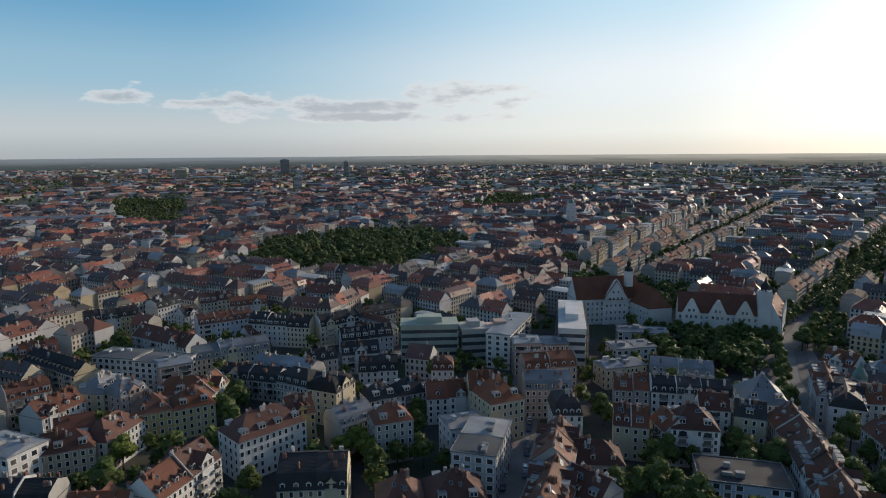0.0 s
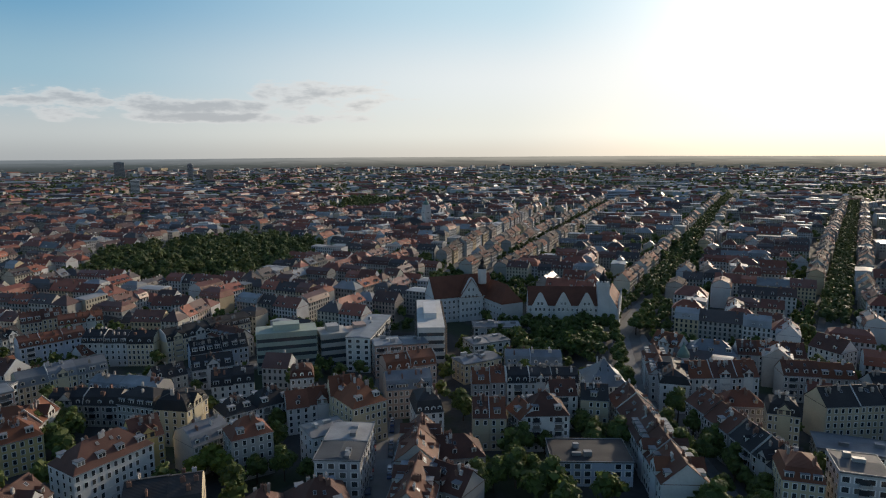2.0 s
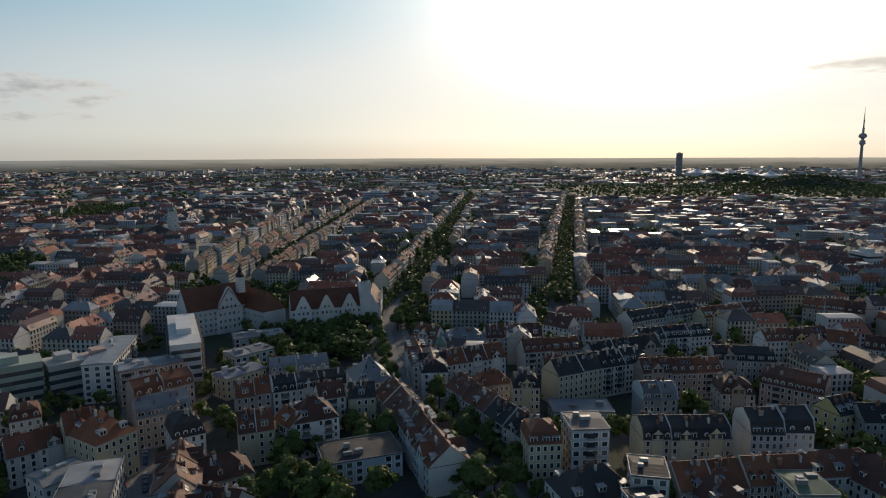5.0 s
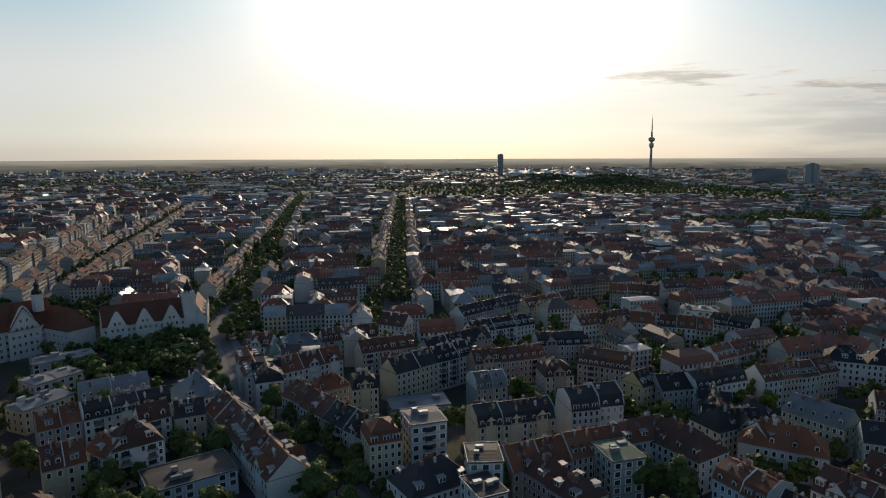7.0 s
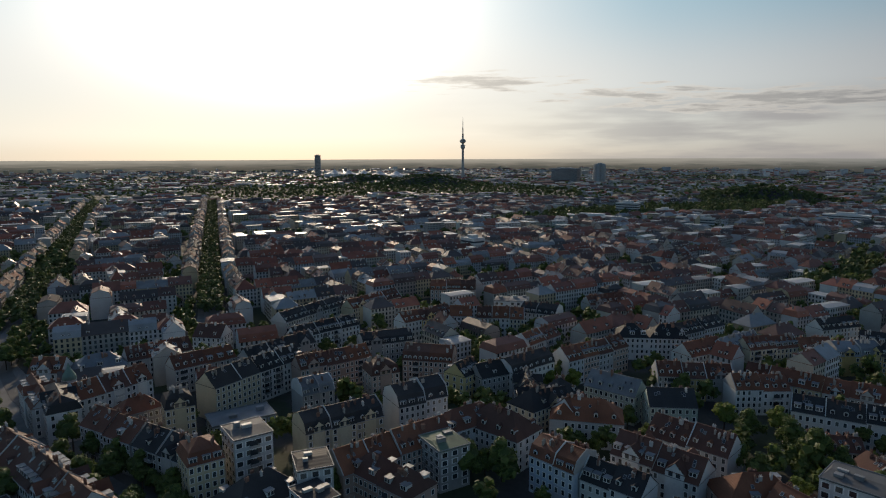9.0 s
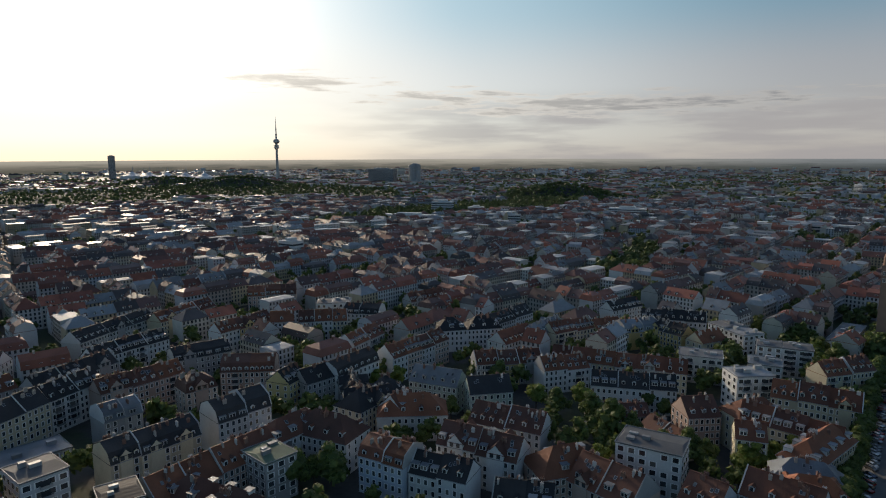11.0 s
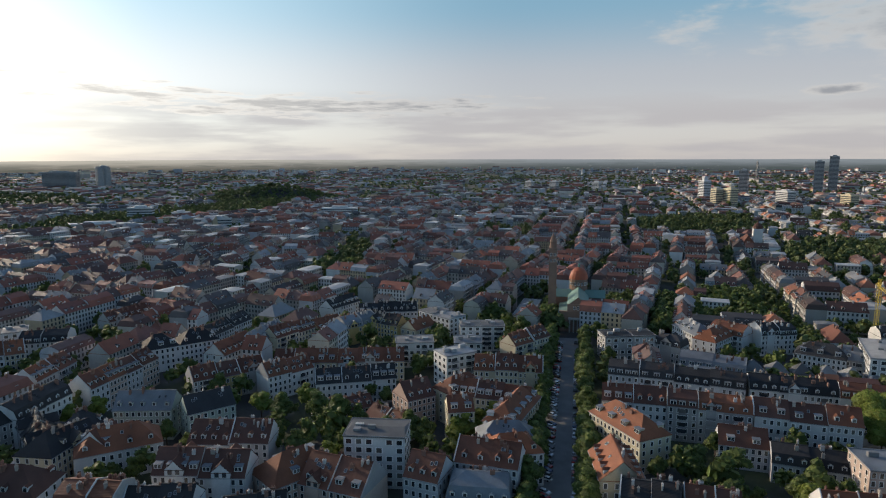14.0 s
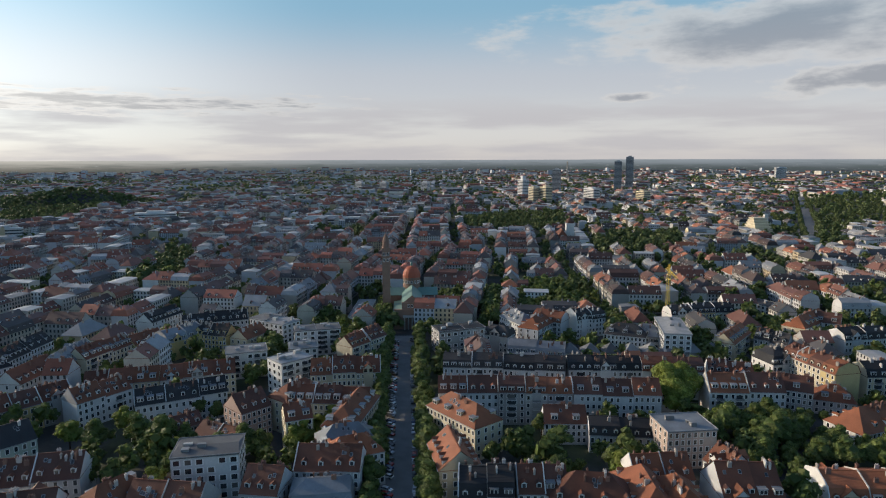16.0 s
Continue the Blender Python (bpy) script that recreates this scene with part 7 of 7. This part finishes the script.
def brewery_tower_hall():
    ob = thing("church", 584, -577, 0, radians(-35), "white tower with spire beside an orange-roofed nave", "church")
    gable_house(ob, "nave", -3, 14, 0, 34, 17, 9, 20, "w", "o", "h")
    gable_house(ob, "hall", 22, 14, 0, 26, 12, 7, 13, "w", "o")
    bm = bmesh.new()
    solid(bm, -5, 5, -2, 8, 0, 27, 0.15)
    part("tower", bm, wall_mat["w"], ob)
    bm = bmesh.new()
    lathe(bm, [(5.6, 27), (4.9, 30), (2.2, 33), (0.8, 34), (0.1, 39)], 12, 0, 3)
    part("tower_cap", bm, roof_mat["r"], ob)


def tent_stadium():
    for k in range(5):
        x, y = 2690 - 38 * k, 1790 - 108 * k
        ob = thing("tent_roof", x, y, 0, radians(-40), "white translucent tent roof hung from masts", "stadium roof", "tent roofs of the stadium")
        bm = bmesh.new()
        n = 16
        peak = bm.verts.new((0, 0, 44))
        r1 = [bm.verts.new((18 * math.cos(2 * math.pi * i / n), 24 * math.sin(2 * math.pi * i / n), 33)) for i in range(n)]
        r2 = [bm.verts.new(((40 + 8 * (i % 2)) * math.cos(2 * math.pi * i / n), (52 + 9 * (i % 2)) * math.sin(2 * math.pi * i / n), 26 - 3 * (i % 2))) for i in range(n)]
        r3 = [bm.verts.new(((40 + 8 * (i % 2)) * math.cos(2 * math.pi * i / n), (52 + 9 * (i % 2)) * math.sin(2 * math.pi * i / n), 0)) for i in range(n)]
        for i in range(n):
            j = (i + 1) % n
            bm.faces.new((peak, r1[i], r1[j]))
            bm.faces.new((r1[i], r2[i], r2[j], r1[j]))
            bm.faces.new((r2[i], r3[i], r3[j], r2[j]))
        part("membrane", bm, tent, ob)
        bm = bmesh.new()
        lathe(bm, [(1.6, 0), (1.8, 40), (0.8, 66)], 8, 4, 0)
        part("mast", bm, concrete, ob)


def mound(name, label, cx, cy, rx, ry, h, turn, trees):
    """A wooded hill."""
    s = Soup()
    nr, nn = 7, 28
    rows = [(0.0, 0.0, h)]
    rr = np.random.RandomState(int(abs(cx)))
    for i in range(1, nr + 1):
        k = i / nr
        for j in range(nn):
            a = 2 * math.pi * j / nn
            u, v = rx * k * math.cos(a), ry * k * math.sin(a)
            rows.append((u, v, h * 0.5 * (1 + math.cos(math.pi * k)) * (1 + rr.uniform(-0.06, 0.06) * (k < 0.95))))
    s.add(rows, [(0, 1 + j, 1 + (j + 1) % nn) for j in range(nn)])
    s.add(np.zeros((0, 3)), np.array([(1 + i * nn + j, 1 + (i + 1) * nn + j, 1 + (i + 1) * nn + (j + 1) % nn, 1 + i * nn + (j + 1) % nn) for i in range(nr - 1) for j in range(nn)]) - len(rows))
    ob = tagged(new(name, s.mesh(name, [ground_mat])), label, "hill", kind="structure")
    ob.matrix_basis = Matrix.Translation((cx, cy, 0)) @ Matrix.Rotation(turn, 4, "Z")
    k, a = np.sqrt(tree_rng.uniform(0, 1, trees)), tree_rng.uniform(0, 6.28, trees)
    u, v = rx * k * np.cos(a), ry * k * np.sin(a)
    scatter("hill_trees", "dense trees covering a hill", cx + u * math.cos(turn) - v * math.sin(turn), cy + u * math.sin(turn) + v * math.cos(turn), [w[:4 * 26] for w in wood_tree],
            h * 0.5 * (1 + np.cos(np.pi * k)) - 1.0, 0.7, 1.2)


def long_hall():
    ob = thing("museum_hall", -600, 972, 0, radians(12), "long brown museum hall with grey roof", "museum")
    m = gable_house(ob, "wall", 0, 0, 0, 190, 24, 15, 19, "e", "s", "h")
    gable_house(ob, "wing", -60, 26, math.pi / 2, 40, 20, 12, 16, "e", "d", "h")
    s = Soup()
    uu = np.arange(-90, 91, 5.0)
    for zz in (3.0, 8.5):
        s.many(WIN_V * (1.6, 1, 1.5), WIN_F, place(uu, -12.05, zz), [0, 1])
    soup_part("glazing", s, [frame_mat, far_glass], ob, "rows of tall windows", "stuff")


def tower_crane(x, y, h, jib, turn):
    ob = thing("tower_crane", x, y, 0, turn, "yellow tower crane over a building site", "crane")
    yellow = crane_paint

    def lattice(a, b, w, n):
        bm = bmesh.new()
        a, b = Vector(a), Vector(b)
        d = (b - a).normalized()
        e = d.orthogonal().normalized()
        f = d.cross(e)
        for su in (-1, 1):
            for sv in (-1, 1):
                o = e * su * w / 2 + f * sv * w / 2
                m = Matrix.Translation((a + b) / 2 + o) @ d.to_track_quat("Z", "Y").to_matrix().to_4x4()
                bmesh.ops.create_cone(bm, cap_ends=True, segments=4, radius1=0.12, radius2=0.12, depth=(b - a).length, matrix=m)
        for i in range(n):
            p, q = a + (b - a) * i / n, a + (b - a) * (i + 1) / n
            for u, v in ((e, f), (f, -e), (-e, -f), (-f, e)):
                p1, q1 = p + (u + v) * w / 2, q + (u - v) * w / 2
                m = Matrix.Translation((p1 + q1) / 2) @ (q1 - p1).to_track_quat("Z", "Y").to_matrix().to_4x4()
                bmesh.ops.create_cone(bm, cap_ends=False, segments=4, radius1=0.07, radius2=0.07, depth=(q1 - p1).length, matrix=m)
        return bm
    part("mast", lattice((0, 0, 0), (0, 0, h), 1.6, 12), yellow, ob)
    part("jib", lattice((-jib * 0.3, 0, h + 0.8), (jib, 0, h + 0.8), 1.2, 22), yellow, ob)
    part("mast_head", lattice((0, 0, h), (0, 0, h + 5), 1.0, 4), yellow, ob)
    bm = bmesh.new()
    solid(bm, -jib * 0.3, -jib * 0.2, -0.8, 0.8, h - 1.4, h + 0.4)
    part("counterweight", bm, concrete, ob)


def corner_turret(x, y, r, h):
    ob = thing("corner_turret", x, y, 0, 0, "round white corner turret with green copper cap", "turret")
    bm = bmesh.new()
    lathe(bm, [(r, 0), (r, h), (r + 0.3, h + 0.1), (r + 0.3, h + 0.5)], 16)
    part("shaft", bm, wall_mat["w"], ob)
    bm = bmesh.new()
    lathe(bm, [(r + 0.35, h + 0.5), (r * 1.05, h + 2.0), (r * 0.6, h + 4.2), (r * 0.3, h + 5.4), (0.08, h + 8.0)], 16)
    part("cap", bm, copper, ob)
    for k in range(8):
        a = k * math.pi / 4
        for zz in (h - 3.0, h - 6.2):
            child("window", window_mesh["tall"], ob, Matrix.Rotation(a, 4, "Z") @ Matrix.Translation((0, -r - 0.0, zz)))


crane_paint = material("crane_yellow", [(0.5, 0.36, 0.05)], 0.5)
long_hall()
tower_crane(263, -349, 36, 26, 2.4)
corner_turret(176, 257, 2.6, 15.5)
stepped_office()
brewery_tower_hall()
tent_stadium()
mound("hill", "wooded park hill in the middle distance", 1640, -85, 95, 190, 34, 0.0, 900)
mound("hill", "long wooded hill before the stadium", 2110, 1010, 120, 230, 36, 0.45, 900)
mound("hill", "wooded hill ridge before the stadium", 2200, 1330, 120, 260, 30, 0.6, 900)

# pyramid roofs of the market sheds
for k in range(8):
    px, py = 240 - 6.0 * k, -238 - 9.1 * k
    shed = thing("market_shed", px, py, 0, radians(-33), "low shed with pale grey pyramid roof", "shed", "market sheds")
    bm = bmesh.new()
    solid(bm, -4.6, 4.6, -4.6, 4.6, 0, 7.5)
    part("wall", bm, grey, shed)
    bm = bmesh.new()
    lathe(bm, [(6.9, 7.5), (6.9, 7.8), (0.12, 12.2)], 4)
    set_part(part("roof", bm, roof_mat["l"], shed), Matrix.Rotation(math.pi / 4, 4, "Z"))

# ---- parked cars ----
PAINTS = [("silver", (0.42, 0.43, 0.44)), ("black", (0.02, 0.02, 0.022)), ("white", (0.7, 0.7, 0.7)), ("dark blue", (0.03, 0.05, 0.11)), ("red", (0.30, 0.03, 0.025)), ("grey", (0.14, 0.145, 0.15))]
rubber = material("rubber", [(0.02, 0.02, 0.02)], 0.8, bump=0.0)
CARS = []


def car_kind(index, word, tone):
    paint = material("car_paint_" + word.replace(" ", "_"), [tone], 0.25, 0.2, bump=0.0, stains=0.1, spec=0.6)
    ob = thing("car", *CAR_SPOTS[index][:2], 0.02, CAR_SPOTS[index][2], f"{word} parked car at the kerb", "car", "parked cars")
    bm = bmesh.new()
    side = [(-2.15, 0.35), (-2.2, 0.75), (-2.05, 0.95), (-0.75, 1.0), (1.05, 1.0), (1.95, 0.85), (2.15, 0.6), (2.15, 0.35)]
    a = [bm.verts.new((x, -0.88, z)) for x, z in side]
    b = [bm.verts.new((x, 0.88, z)) for x, z in side]
    bm.faces.new(a)
    bm.faces.new(b[::-1])
    for i in range(len(side)):
        j = (i + 1) % len(side)
        bm.faces.new((a[j], a[i], b[i], b[j]))
    roof_line = [(-1.55, 1.42), (-0.4, 1.48), (0.45, 1.42)]
    c = [bm.verts.new((x, -0.62, z)) for x, z in roof_line]
    d = [bm.verts.new((x, 0.62, z)) for x, z in roof_line]
    for i in range(2):
        bm.faces.new((c[i], c[i + 1], d[i + 1], d[i]))
    bmesh.ops.recalc_face_normals(bm, faces=bm.faces)
    part("body", bm, paint, ob)
    bm = bmesh.new()
    q = [bm.verts.new(v) for v in ((-2.0, -0.82, 0.97), (1.1, -0.82, 0.99), (1.1, 0.82, 0.99), (-2.0, 0.82, 0.97), (-1.56, -0.62, 1.41), (0.46, -0.62, 1.41), (0.46, 0.62, 1.41), (-1.56, 0.62, 1.41))]
    for f in ((0, 1, 5, 4), (1, 2, 6, 5), (2, 3, 7, 6), (3, 0, 4, 7), (4, 5, 6, 7)):
        bm.faces.new([q[i] for i in f])
    part("glass_house", bm, glass, ob, "dark car windows")
    for wx in (-1.3, 1.35):
        for wy in (-0.82, 0.82):
            bm = bmesh.new()
            bmesh.ops.create_cone(bm, cap_ends=True, segments=12, radius1=0.33, radius2=0.33, depth=0.22, matrix=Matrix.Translation((wx, wy, 0.33)) @ Matrix.Rotation(math.pi / 2, 4, "X"))
            part("wheel", bm, rubber, ob)
    CARS.append(ob)


car_rng = random.Random(4)
CAR_SPOTS = []


def kerb_row(pts, offset, pitch, share, slant=0.0):
    for (x0, y0), (x1, y1) in zip(pts, pts[1:]):
        d = math.hypot(x1 - x0, y1 - y0)
        tx, ty = (x1 - x0) / d, (y1 - y0) / d
        u = 3.0
        while u < d - 3:
            if car_rng.random() < share:
                CAR_SPOTS.append((x0 + tx * u - ty * offset, y0 + ty * u + tx * offset, math.atan2(ty, tx) + slant + car_rng.uniform(-0.03, 0.03) + (math.pi if car_rng.random() < 0.5 else 0)))
            u += pitch


kerb_row([(130, -71), (181, -100), (331, -186)], 4.7, 3.1, 0.9, 1.05)
kerb_row([(150, -82), (181, -100), (331, -186)], -4.9, 5.2, 0.8)
kerb_row([(20, 184), (24, 204), (34, 262)], 3.3, 5.3, 0.85)
kerb_row([(20, 184), (24, 204), (34, 262)], -3.3, 5.3, 0.85)
kerb_row([(148, 228), (152, 246), (170, 300)], 4.6, 6.0, 0.6)
kerb_row([(148, 228), (152, 246), (170, 300)], -4.6, 6.0, 0.6)
for i, (word, tone) in enumerate(PAINTS):
    car_kind(i, word, tone)
for x, y, a in CAR_SPOTS[len(PAINTS):]:
    copy_thing(car_rng.choice(CARS), Matrix.Translation((x, y, 0.02)) @ Matrix.Rotation(a, 4, "Z"))
